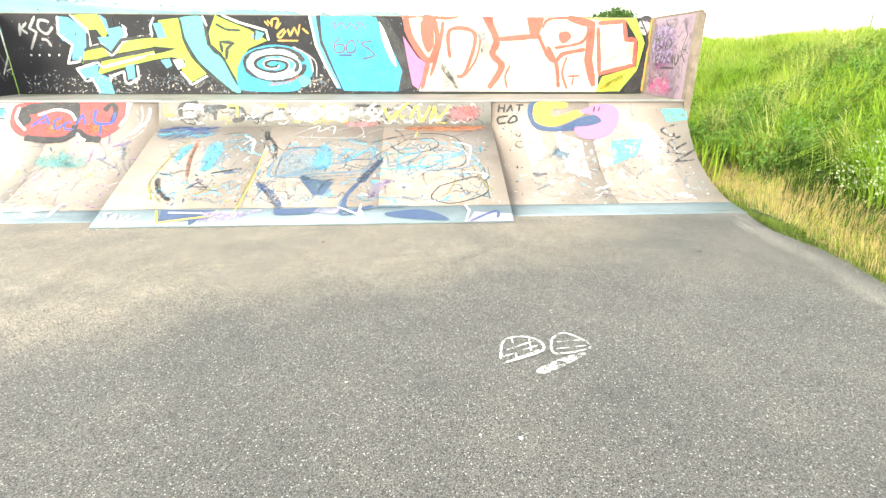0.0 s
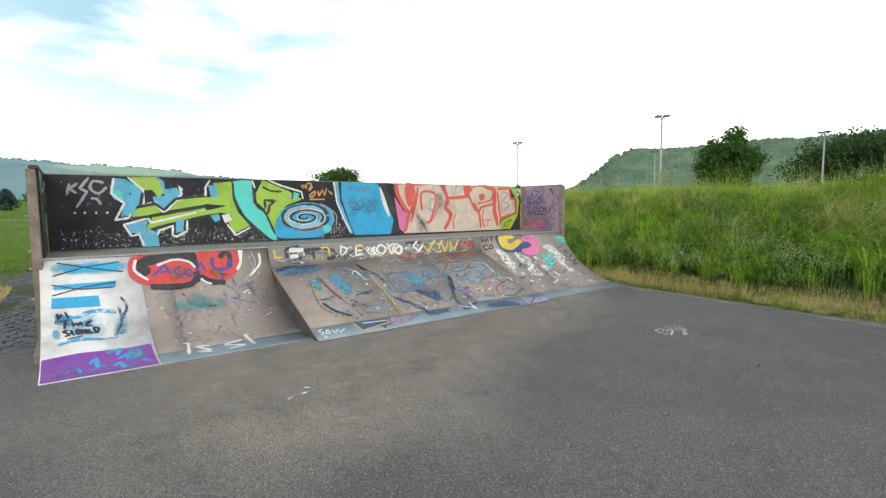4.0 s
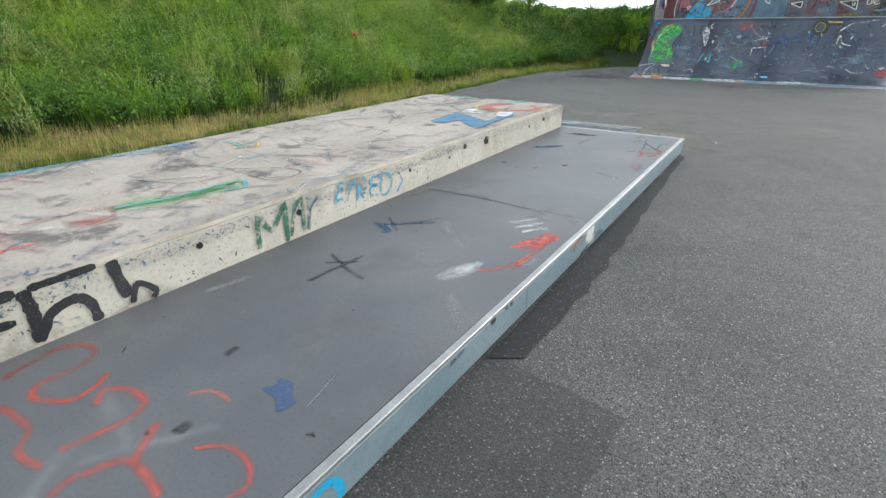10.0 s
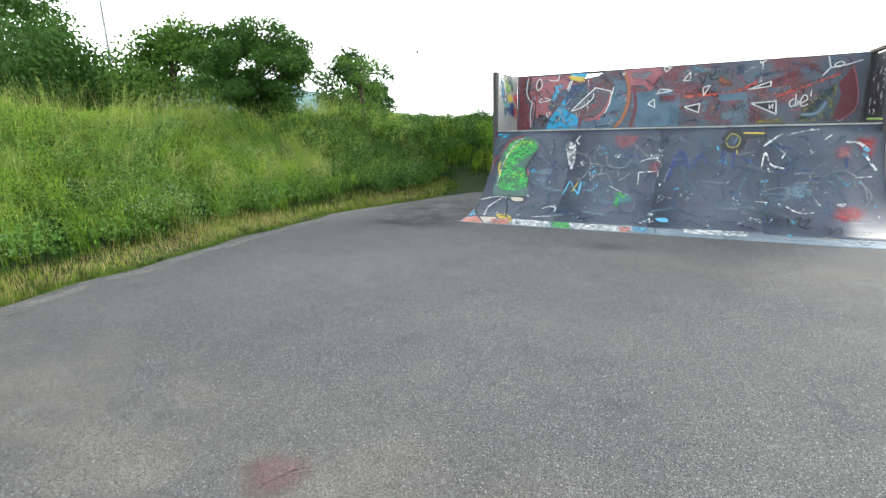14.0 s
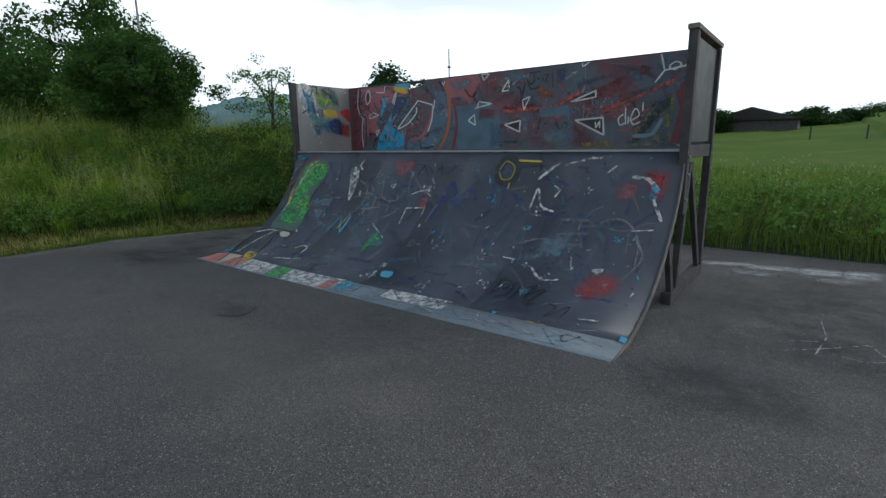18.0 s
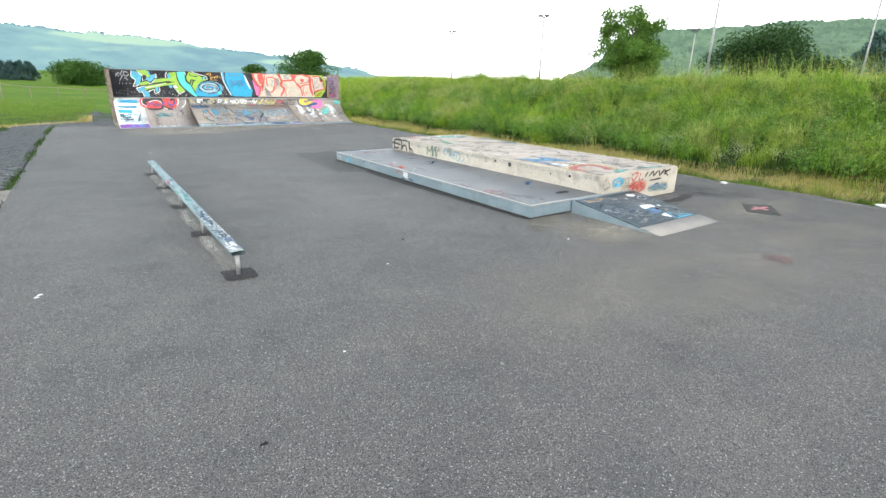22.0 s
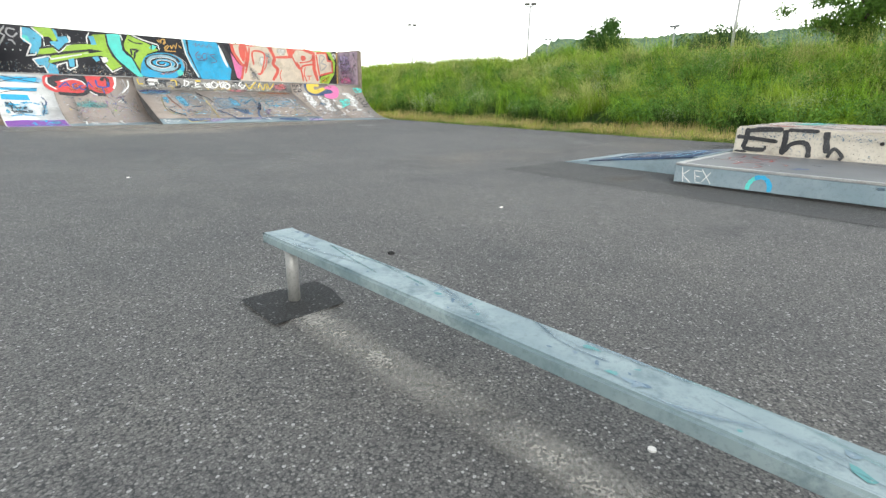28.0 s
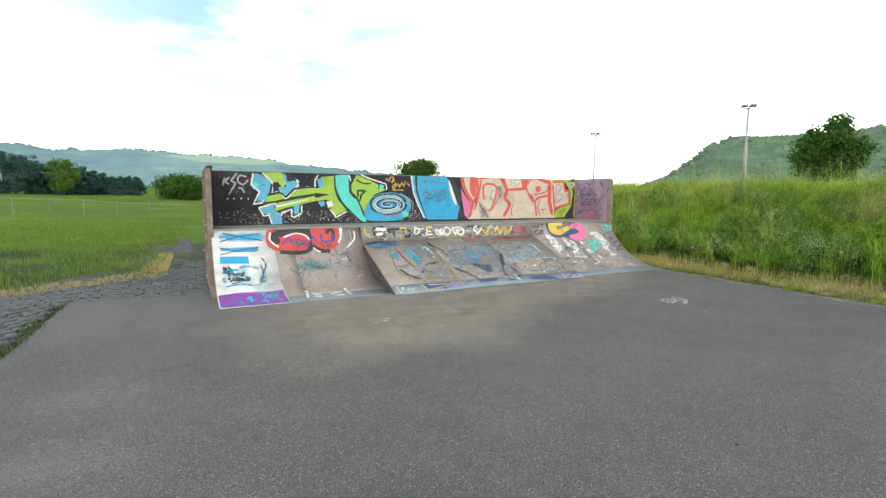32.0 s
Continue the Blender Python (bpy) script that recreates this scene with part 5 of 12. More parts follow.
def tufts(name, x, y, per, length, width, material, label, spread=0.09, splay=0.5, lean=0.55):
    """Grass in tufts: the blades of one tuft share their height and the way they lean."""
    n = len(x)
    a, m = rng.uniform(0, 2 * np.pi, n), rng.uniform(0.05, lean, n)
    L = np.broadcast_to(length, n) * rng.uniform(0.7, 1.25, n)
    r = lambda v: np.repeat(v, per)
    k = n * per
    bx_, by_ = r(x) + rng.normal(0, spread, k), r(y) + rng.normal(0, spread, k)
    root = np.stack([bx_, by_, terrain(bx_, by_) - 0.02], 1)
    b = rng.uniform(0, 2 * np.pi, k)
    go = np.stack([r(m * np.cos(a)) - 0.12, r(m * np.sin(a)), np.zeros(k)], 1) + np.stack([np.cos(b), np.sin(b), np.zeros(k)], 1) * (rng.random(k) * splay)[:, None]
    side = np.stack([-np.sin(b + 0.6), np.cos(b + 0.6), np.zeros(k)], 1)
    LL, W = (r(L) * rng.uniform(0.55, 1.1, k))[:, None], width * rng.uniform(0.7, 1.2, (k, 1))
    far = np.linalg.norm(go, axis=1)[:, None]
    up = np.array([0, 0, 1.0])
    mid = root + LL * (0.52 * up + 0.18 * go)
    tip = root + LL * (up * np.clip(0.98 - 0.42 * far ** 2, 0.3, 1) + 0.78 * go)
    v = np.stack([root - side * W, root + side * W, mid - side * W * 0.8, mid + side * W * 0.8, tip], 1).reshape(-1, 3)
    i = np.arange(k)[:, None] * 5
    loops = np.concatenate([i, i + 1, i + 3, i + 2, i + 2, i + 3, i + 4], 1).ravel()
    return tagged(new(name, np_mesh(name, v, loops, np.tile([4, 3], k), material)), label, "grass", kind="stuff")


def tussocks(name, x, y, per, length, width, material, label):
    """Grass growing out of one point in an arching spray that the wind has bent one way."""
    n = len(x)
    swirl = 2.2 + 1.5 * np.sin(x * 0.9 + 1.7 * np.sin(y * 0.6)) + 1.2 * np.sin(y * 1.1 + x * 0.5)
    m = rng.uniform(0.15, 0.75, n)
    L = np.broadcast_to(length, n) * rng.uniform(0.65, 1.25, n)
    r = lambda v: np.repeat(v, per)
    k = n * per
    bx_, by_ = r(x) + rng.normal(0, 0.075, k), r(y) + rng.normal(0, 0.075, k)
    root = np.stack([bx_, by_, terrain(bx_, by_) - 0.02], 1)
    b = rng.uniform(0, 2 * np.pi, k)
    spread = rng.random(k) ** 0.7
    go = np.stack([r(m * np.cos(swirl)) - 0.15, r(m * np.sin(swirl)), np.zeros(k)], 1) + np.stack([np.cos(b), np.sin(b), np.zeros(k)], 1) * spread[:, None] * 0.8
    side = np.stack([-np.sin(b + 0.5), np.cos(b + 0.5), np.zeros(k)], 1)
    LL, W = (r(L) * rng.uniform(0.6, 1.1, k))[:, None], width * rng.uniform(0.7, 1.25, (k, 1))
    far = np.linalg.norm(go, axis=1)[:, None]
    up = np.array([0, 0, 1.0])
    one = root + LL * (0.42 * up + 0.14 * go)
    two = root + LL * (up * (0.72 - 0.12 * far ** 2) + 0.42 * go)
    tip = root + LL * (up * np.clip(0.86 - 0.46 * far ** 2, 0.12, 1) + 0.80 * go)
    v = np.stack([root - side * W, root + side * W, one - side * W * 0.9, one + side * W * 0.9, two - side * W * 0.7, two + side * W * 0.7, tip], 1).reshape(-1, 3)
    i = np.arange(k)[:, None] * 7
    loops = np.concatenate([i, i + 1, i + 3, i + 2, i + 2, i + 3, i + 5, i + 4, i + 4, i + 5, i + 6], 1).ravel()
    return tagged(new(name, np_mesh(name, v, loops, np.tile([4, 4, 3], k), material)), label, "grass", kind="stuff")


def seed_grass(name, x, y, length, material, label, arch=0.6, heads=10, size=0.011):
    """Flowering grass: thin arching stems, each with a loose plume of small spikelets."""
    n = len(x)
    swirl = 2.2 + 1.5 * np.sin(x * 0.9 + 1.7 * np.sin(y * 0.6)) + 1.2 * np.sin(y * 1.1 + x * 0.5) + rng.normal(0, 0.7, n)
    go = np.stack([np.cos(swirl) - 0.25, np.sin(swirl), np.zeros(n)], 1) * (arch * rng.uniform(0.3, 1.2, n))[:, None]
    root = np.stack([x, y, terrain(x, y) - 0.02], 1)
    L = (np.broadcast_to(length, n) * rng.uniform(0.7, 1.2, n))[:, None]
    bow = np.linalg.norm(go, axis=1)[:, None]
    at = lambda q: root + L * (np.array([0, 0, 1.0]) * (q - 0.30 * bow * q * q) + go * 0.6 * q * q)
    side = np.stack([-np.sin(swirl + 0.8), np.cos(swirl + 0.8), np.zeros(n)], 1) * 0.0016
    rows = [at(q) for q in (0.0, 0.45, 0.8, 1.0)]
    quads = [np.stack([a - side, a + side, b + side, b - side], 1) for a, b in zip(rows, rows[1:])]
    for j in range(heads):
        c = at(0.70 + 0.32 * (j + rng.random((n, 1))) / heads) + rng.normal(0, 0.016, (n, 3))
        d = rng.normal(0, 1, (n, 3)) + np.array([0, 0, 0.9])
        d /= np.linalg.norm(d, axis=1)[:, None]
        w = np.cross(d, rng.normal(0, 1, (n, 3)))
        w /= np.linalg.norm(w, axis=1)[:, None] + 1e-6
        quads.append(np.stack([c - d * size, c - w * size * 0.32, c + d * size, c + w * size * 0.32], 1))
    v = np.concatenate(quads).reshape(-1, 3)
    return tagged(new(name, np_mesh(name, v, np.arange(len(v)), np.full(len(v) // 4, 4), material)), label, "grass", kind="stuff")


def scatter(n, x0, x1, y0, y1, keep=None):
    x, y = rng.uniform(x0, x1, n), rng.uniform(y0, y1, n)
    if keep is not None:
        k = keep(x, y)
        x, y = x[k], y[k]
    return x, y


def patchy(x, y, s=0.8, seed=0.0):
    return 0.5 + 0.5 * np.sin(x * 2.1 * s + 1.3 * np.sin(y * 1.1 * s + seed)) * np.sin(y * 1.7 * s + 0.8 * np.sin(x * 1.9 * s + seed))


def bank_ok(x, y):
    return (x > edge_x(np.clip(y, -24, 30)) + 0.12) | ((y < END_Y - 0.1 + 0.3 * np.clip(x - 1, 0, 9)) & (x > -4))


def rim_off(x, y):
    return x - edge_x(np.clip(y, -24, 30))


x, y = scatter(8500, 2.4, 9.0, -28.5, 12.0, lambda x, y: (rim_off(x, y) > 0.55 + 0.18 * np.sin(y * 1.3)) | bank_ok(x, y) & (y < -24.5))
tufts("tall_grass", x, y, 14, 0.26 + 0.16 * patchy(x, y), 0.0055, GRASS_LOW, "green undergrowth of the bank, darkened in colour for shaded gaps")
x, y = scatter(3300, 2.4, 9.0, -28.5, 12.0, lambda x, y: ((rim_off(x, y) > 0.86 + 0.18 * np.sin(y * 1.3)) | bank_ok(x, y) & (y < -24.5)) & (patchy(x, y, 1.9, 3.0) > 0.22))
tussocks("tall_grass", x, y, 62, 0.52 + 0.3 * patchy(x, y, 0.7), 0.0058, GRASS, "tall light green grass tussocks bent over on the bank")
x, y = scatter(900, 3.4, 8.5, -26.0, 10.0, lambda x, y: (rim_off(x, y) > 0.9) & (patchy(x, y, 1.1, 5.0) > 0.5))
tussocks("tall_grass", x, y, 46, 0.85, 0.0046, BLEACHED, "bleached long grass bent over on the bank")
x, y = scatter(15000, 3.4, 9.0, -27.0, 11.0, lambda x, y: (rim_off(x, y) > 0.6) & (patchy(x, y, 1.3, 9.0) > 0.34 + 0.34 * smooth01((y + 9) / 4)))
seed_grass("seed_grass", x, y, 0.80 + 0.2 * patchy(x, y, 0.6, 2.0), SEED, "flowering grass with pale plumes on the bank", 0.7)
x, y = scatter(3200, 6.6, 9.5, -28.0, 13.0, bank_ok)
seed_grass("seed_grass", x, y, 1.0, SEED, "tall flowering grass along the crest", 0.35)
x, y = scatter(3000, -14.0, 1.0, -31.0, -25.6)
seed_grass("seed_grass", x, y, 0.75, SEED, "flowering grass in the meadow", 0.4)
x, y = scatter(42000, 8.0, 12.0, -32.0, 16.0, bank_ok)
blades("tall_grass", x, y, 0.34 + 0.24 * patchy(x, y) + rng.normal(0, 0.08, len(x)), 0.006, GRASS, "long grass along the crest of the bank", rng, 0.35)
x, y = scatter(3500, 7.0, 10.5, -30.0, 15.0, bank_ok)
blades("grass_stalks", x, y, 0.72 + rng.normal(0, 0.12, len(x)), 0.004, GRASS_DRY, "thin dry seed stalks on the crest", rng, 0.25)
rows_y = np.arange(-14.0, 9.0, 0.25)
strip = np.stack([np.stack([edge_x(rows_y) + 0.08 + 0.17 * k + 0.03 * np.sin(rows_y * 3 + k), rows_y, terrain(edge_x(rows_y) + 0.08 + 0.17 * k, rows_y) + 0.014 - 0.012 * (k in (0, 5))], 1) for k in range(6)])
i = (np.arange(5)[:, None] * len(rows_y) + np.arange(len(rows_y) - 1)).ravel()
tagged(new("verge", np_mesh("verge", strip.reshape(-1, 3), np.stack([i, i + 1, i + len(rows_y) + 1, i + len(rows_y)], 1)[:, ::-1].ravel(), np.full(len(i), 4), STRAW, True)), "straw litter on the verge along the asphalt", "verge", kind="structure")
x, y = scatter(150000, 2.5, 4.9, -24.5, 9.0, lambda x, y: (x > edge_x(y) + 0.12 + 0.06 * np.sin(y * 3)) & (x < edge_x(y) + 0.85 + 0.18 * np.sin(y * 1.3)))
k = patchy(x, y, 0.6, 2.0)
green = rng.random(len(x)) < 0.12 + 0.22 * smooth01((-12.5 - y) / 4) + 0.30 * patchy(x, y, 1.4, 7.0)
blades("dry_grass", x[~green], y[~green], (0.10 + 0.13 * k + rng.normal(0, 0.03, len(x)))[~green], 0.0026, GRASS_DRY, "dry yellow grass along the edge of the asphalt", rng, 1.0)
blades("low_grass", x[green], y[green], (0.09 + 0.15 * k)[green], 0.0028, GRASS, "green grass among the dry verge", rng, 0.9)
y = rng.uniform(-24.5, 9.0, 34000)
x = edge_x(y) + rng.uniform(-0.02, 1.0, len(y)) * (0.2 + 0.08 * np.sin(y * 2.3) + 0.05 * np.sin(y * 6.1)) + 0.03 * np.sin(y * 7)
blades("low_grass", x, y, 0.06 + rng.random(len(x)) * 0.09, 0.0036, GRASS_MEADOW, "low green weeds along the asphalt rim", rng, 0.7)
# meadow behind the dark ramp and along the west side
x, y = scatter(70000, -22, 1.5, -38, -25.4, lambda x, y: (y < END_Y - 0.05) & (rng.random(len(x)) < np.clip(1.2 - (-y - 25.4) / 13, 0.2, 1)))
blades("meadow_grass", x, y, 0.38 + 0.26 * patchy(x, y) + rng.normal(0, 0.08, len(x)), 0.006, GRASS_MEADOW, "tall green meadow grass behind the dark ramp", rng, 0.4)
x, y = scatter(60000, -13.5, -8.6, -12.0, 9.0, lambda x, y: (x < -9.25 - 0.1 * np.sin(y * 3)) | (y > WALL_END + 0.1) & (x < -8.95))
blades("verge_grass", x, y, 0.26 + 0.22 * patchy(x, y) + rng.normal(0, 0.06, len(x)), 0.005, GRASS, "long grass behind the low stone wall", rng, 0.5)
x, y = scatter(100000, -19.0, -5.4, 7.0, 30.0, lambda x, y: (x < np.interp(y, (6.3, 7.5, 7.8, 8.2, 8.5, 14, 22), (-8.9, -8.0, -7.5, -6.85, -6.1, -5.9, -5.4))) & (rng.random(len(x)) < np.clip(1.3 - (y - 7) / 18, 0.12, 1)))
blades("verge_grass", x, y, 0.08 + 0.14 * patchy(x, y) + 0.10 * smooth01((-6.2 - x) / -1.5) + rng.normal(0, 0.03, len(x)), 0.005, GRASS_MEADOW, "green grass beside the cobbled path", rng, 0.5)
x, y = scatter(24000, -9.6, -5.5, 6.5, 12.0, lambda x, y: (x < np.interp(y, (6.3, 7.3, 7.6, 8.0, 8.4, 14, 22), (-8.7, -7.8, -7.3, -6.65, -5.95, -5.8, -5.3))) & (x > np.interp(y, (6.3, 7.5, 8.1, 8.6, 9.2, 14, 22), (-9.6, -8.9, -8.0, -7.1, -6.4, -6.0, -5.6))))
blades("dry_grass", x, y, 0.08 + rng.random(len(x)) * 0.12, 0.004, GRASS_DRY, "dry straw grass at the path's edge", rng, 0.7)
x, y = scatter(14000, -8.95, -7.1, -7.0, 6.8, lambda x, y: (x < -8.55 + 0.3 * patchy(x, y, 1.2)) | (np.abs(x - np.interp(y, (-6.3, 0, 6.4), (-7.40, -7.34, -7.2))) < 0.09) & (patchy(x, y, 1.1, 1.0) > 0.45))
blades("joint_weeds", x, y, 0.04 + rng.random(len(x)) * 0.10, 0.005, GRASS_LOW, "green weeds between cobbles and wall", rng, 0.7, z0=-0.03)
x, y = scatter(26000, 4.0, 20.0, 6.0, 26.0, lambda x, y: x > edge_x(y) + 0.1)
blades("tall_grass", x, y, 0.5 + 0.3 * patchy(x, y), 0.009, GRASS, "tall grass behind the mural wall", rng, 0.4)
x, y = scatter(15000, -4.0, 4.5, 9.1, 24.0)
blades("tall_grass", x, y, 0.4 + 0.3 * patchy(x, y), 0.008, GRASS, "long grass behind the mural ramp", rng, 0.4)


def weeds(name, n, x0, x1, y0, y1, keep, size, height, material, label, per=26):
    x, y = scatter(n, x0, x1, y0, y1, keep)
    z = terrain(x, y) + height * rng.uniform(0.5, 1.0, len(x))
    v = leaves_np(np.stack([x, y, z], 1), height * 0.55, len(x) * per, size, rng, 0.0)
    return tagged(new(name, np_mesh(name, v, np.arange(len(v)), np.full(len(v) // 4, 4), material)), label, "weeds", kind="stuff")


weeds("bank_weeds", 4200, 2.6, 8.0, -27.0, 10.0, lambda x, y: bank_ok(x, y) & (x > edge_x(y) + 0.5) & (patchy(x, y, 0.7, 4.0) > 0.32), 0.026, 0.46, WEED, "broad leaved weeds among the grass of the bank", 64)
weeds("bank_weeds", 1500, 2.8, 8.0, -24.0, -3.0, lambda x, y: bank_ok(x, y) & (x > edge_x(y) + 0.6) & (patchy(x, y, 1.1, 8.0) > 0.5), 0.02, 0.6, LEAF_LIGHT, "taller leafy weeds among the grass of the bank", 80)
weeds("bank_bushes", 420, 1.0, 7.0, -29.0, -22.0, lambda x, y: bank_ok(x, y) & (y < -20 - 0.6 * (x - 3)), 0.034, 0.6, LEAF_MID, "dark leafy weeds in the corner of the bank", 150)
weeds("pale_umbels", 1150, 3.6, 8.0, -26.0, 6.0, lambda x, y: bank_ok(x, y) & (x > edge_x(y) + 0.6) & (patchy(x, y, 0.9, 6.0) > 0.50 + 0.22 * (np.abs(y + 13) > 5)), 0.013, 0.46, UMBEL, "pale green flower heads on the bank", 130)
weeds("meadow_umbels", 110, -14, 0, -33, -26, lambda x, y: y < END_Y - 0.3, 0.02, 0.8, UMBEL, "whitish flower heads in the meadow", 18)
weeds("meadow_weeds", 700, -16, 0, -30, -25.5, lambda x, y: y < END_Y - 0.2, 0.045, 0.5, WEED, "leafy weeds at the meadow's edge", 34)
weeds("wall_weeds", 60, -9.0, -8.6, -7.3, -5.6, None, 0.026, 0.2, LEAF_MID, "lush weeds at the foot of the low wall", 60)
x, y = scatter(5200, -9.05, -8.5, -7.6, -5.2)
blades("wall_grass", x, y, 0.16 + rng.random(len(x)) * 0.2, 0.005, GRASS_LOW, "dark grass at the foot of the low wall", rng, 0.8)
x, y = scatter(5200, -9.32, -9.02, -9.0, 0.6, lambda x, y: patchy(x, y, 0.9, 3.0) > 0.42)
blades("wall_grass", x, y, 0.14 + rng.random(len(x)) * 0.22, 0.004, GRASS_MEADOW, "grass hanging over the low wall", rng, 1.2, z0=0.42)
weeds("verge_weeds", 160, -12, -9.2, -8, 8, None, 0.035, 0.3, WEED, "broad weeds behind the low wall", 26)
for px, py, hh in ((5.60, -14.45, 0.62),):
    z = float(terrain(px, py))
    f = thing("poppy", "red poppy in flower among the grass", "flower", "poppies on the bank", at=(px, py, z))
    part("stem", tube((0, 0, 0), (0.02, 0, hh), 0.004, sides=6), WEED, f)
    for q in range(4):
        bm = bmesh.new()
        bmesh.ops.create_uvsphere(bm, u_segments=8, v_segments=5, radius=0.06)
        bmesh.ops.transform(bm, matrix=Matrix.Translation((0.02, 0, hh + 0.01)) @ pose(0, 0, 0, 0, 0, 90 * q) @ pose(0.03, 0, 0, 0, -35, 0) @ Matrix.Diagonal((1, 1, 0.28, 1)), verts=bm.verts)
        part("petal", bm, paint_of("poppy"), f)


# ---- sprayed and pen-drawn paint ----
X, Y, Z = Vector((1, 0, 0)), Vector((0, 1, 0)), Vector((0, 0, 1))
FACES = {
    "NW": (n_ramp, Plane((0, N_WALL_Y, 0), X, Z, -Y), 0.0010), "NR": (n_ramp, Plane((NX1, 0, 0), Y, Z, -X), 0.0010),
    "NL": (n_ramp, Plane((NX0 + 0.055, 0, 0), Y, Z, X), 0.0010), "N": (n_ramp, N_FACE, 0.0055), "M": (n_ramp, M_FACE, 0.0212), "RI": (n_ramp, riser, 0.0212),
    "FW": (f_ramp, Plane((0, F_WALL_Y, 0), X, Z, Y), 0.0010), "FR": (f_ramp, Plane((FX0 + 0.02, 0, 0), Y, Z, X), 0.0010),
    "FL": (f_ramp, Plane((FX1 - 0.025, 0, 0), Y, Z, -X), 0.0010), "F": (f_ramp, F_FACE, 0.0062),
    "BE": (block, Plane((0, BY1, 0), X, Z, Y), 0.005), "BF": (block, Plane((0, BY0, 0), X, Z, -Y), 0.005), "BS": (block, Plane((BX0, 0, 0), Y, Z, -X), 0.005),
    "BT": (block, Plane((0, 0, B_H), X, Y, Z), 0.005), "PT": (pad, Plane((0, 0, P_H), X, Y, Z), 0.0008), "PS": (pad, Plane((PX0, 0, 0), Y, Z, -X), 0.0008),
    "KA": (kick_a, KA, 0.0092), "KB": (kick_b, KB, 0.0092), "RT": (rail, Plane((0, 0, RAIL_H), X, Y, Z), 0.0008), "GR": (None, Plane((0, 0, 0), X, Y, Z), 0.009)}
COUNT = {}
brush = random.Random(99)


def rounded(pts, closed, n=6):
    """A smooth line through the given points."""
    if len(pts) < 3:
        return pts
    out, m = [], len(pts)
    for i in range(m if closed else m - 1):
        p0, p1, p2, p3 = (pts[(i + k) % m] if closed else pts[min(max(i + k, 0), m - 1)] for k in (-1, 0, 1, 2))
        for j in range(n):
            t = j / n
            out.append(tuple(0.5 * (2 * b + (c - a) * t + (2 * a - 5 * b + 4 * c - d) * t * t + (3 * b - a - 3 * c + d) * t ** 3) for a, b, c, d in zip(p0, p1, p2, p3)))
    return out if closed else out + [pts[-1]]


def ribbon(pts, width):
    """A painted line as left and right rims, with uneven width and blunt round ends."""
    fine = []
    for (x, y), (x2, y2) in zip(pts, pts[1:]):
        n = max(1, int(math.hypot(x2 - x, y2 - y) / max(0.02, width)))
        fine += [(x + (x2 - x) * i / n, y + (y2 - y) * i / n) for i in range(n)]
    fine.append(pts[-1])
    left, right = [], []
    for i, (x, y) in enumerate(fine):
        ax, ay = fine[max(0, i - 1)]
        bx_, by_ = fine[min(len(fine) - 1, i + 1)]
        d = math.hypot(bx_ - ax, by_ - ay) or 1.0
        w = width / 2 * brush.uniform(0.82, 1.15) * (0.6 if i in (0, len(fine) - 1) else 1.0)
        nx, ny = -(by_ - ay) / d * w, (bx_ - ax) / d * w
        left.append((x + nx, y + ny))
        right.append((x - nx, y - ny))
    return left, right


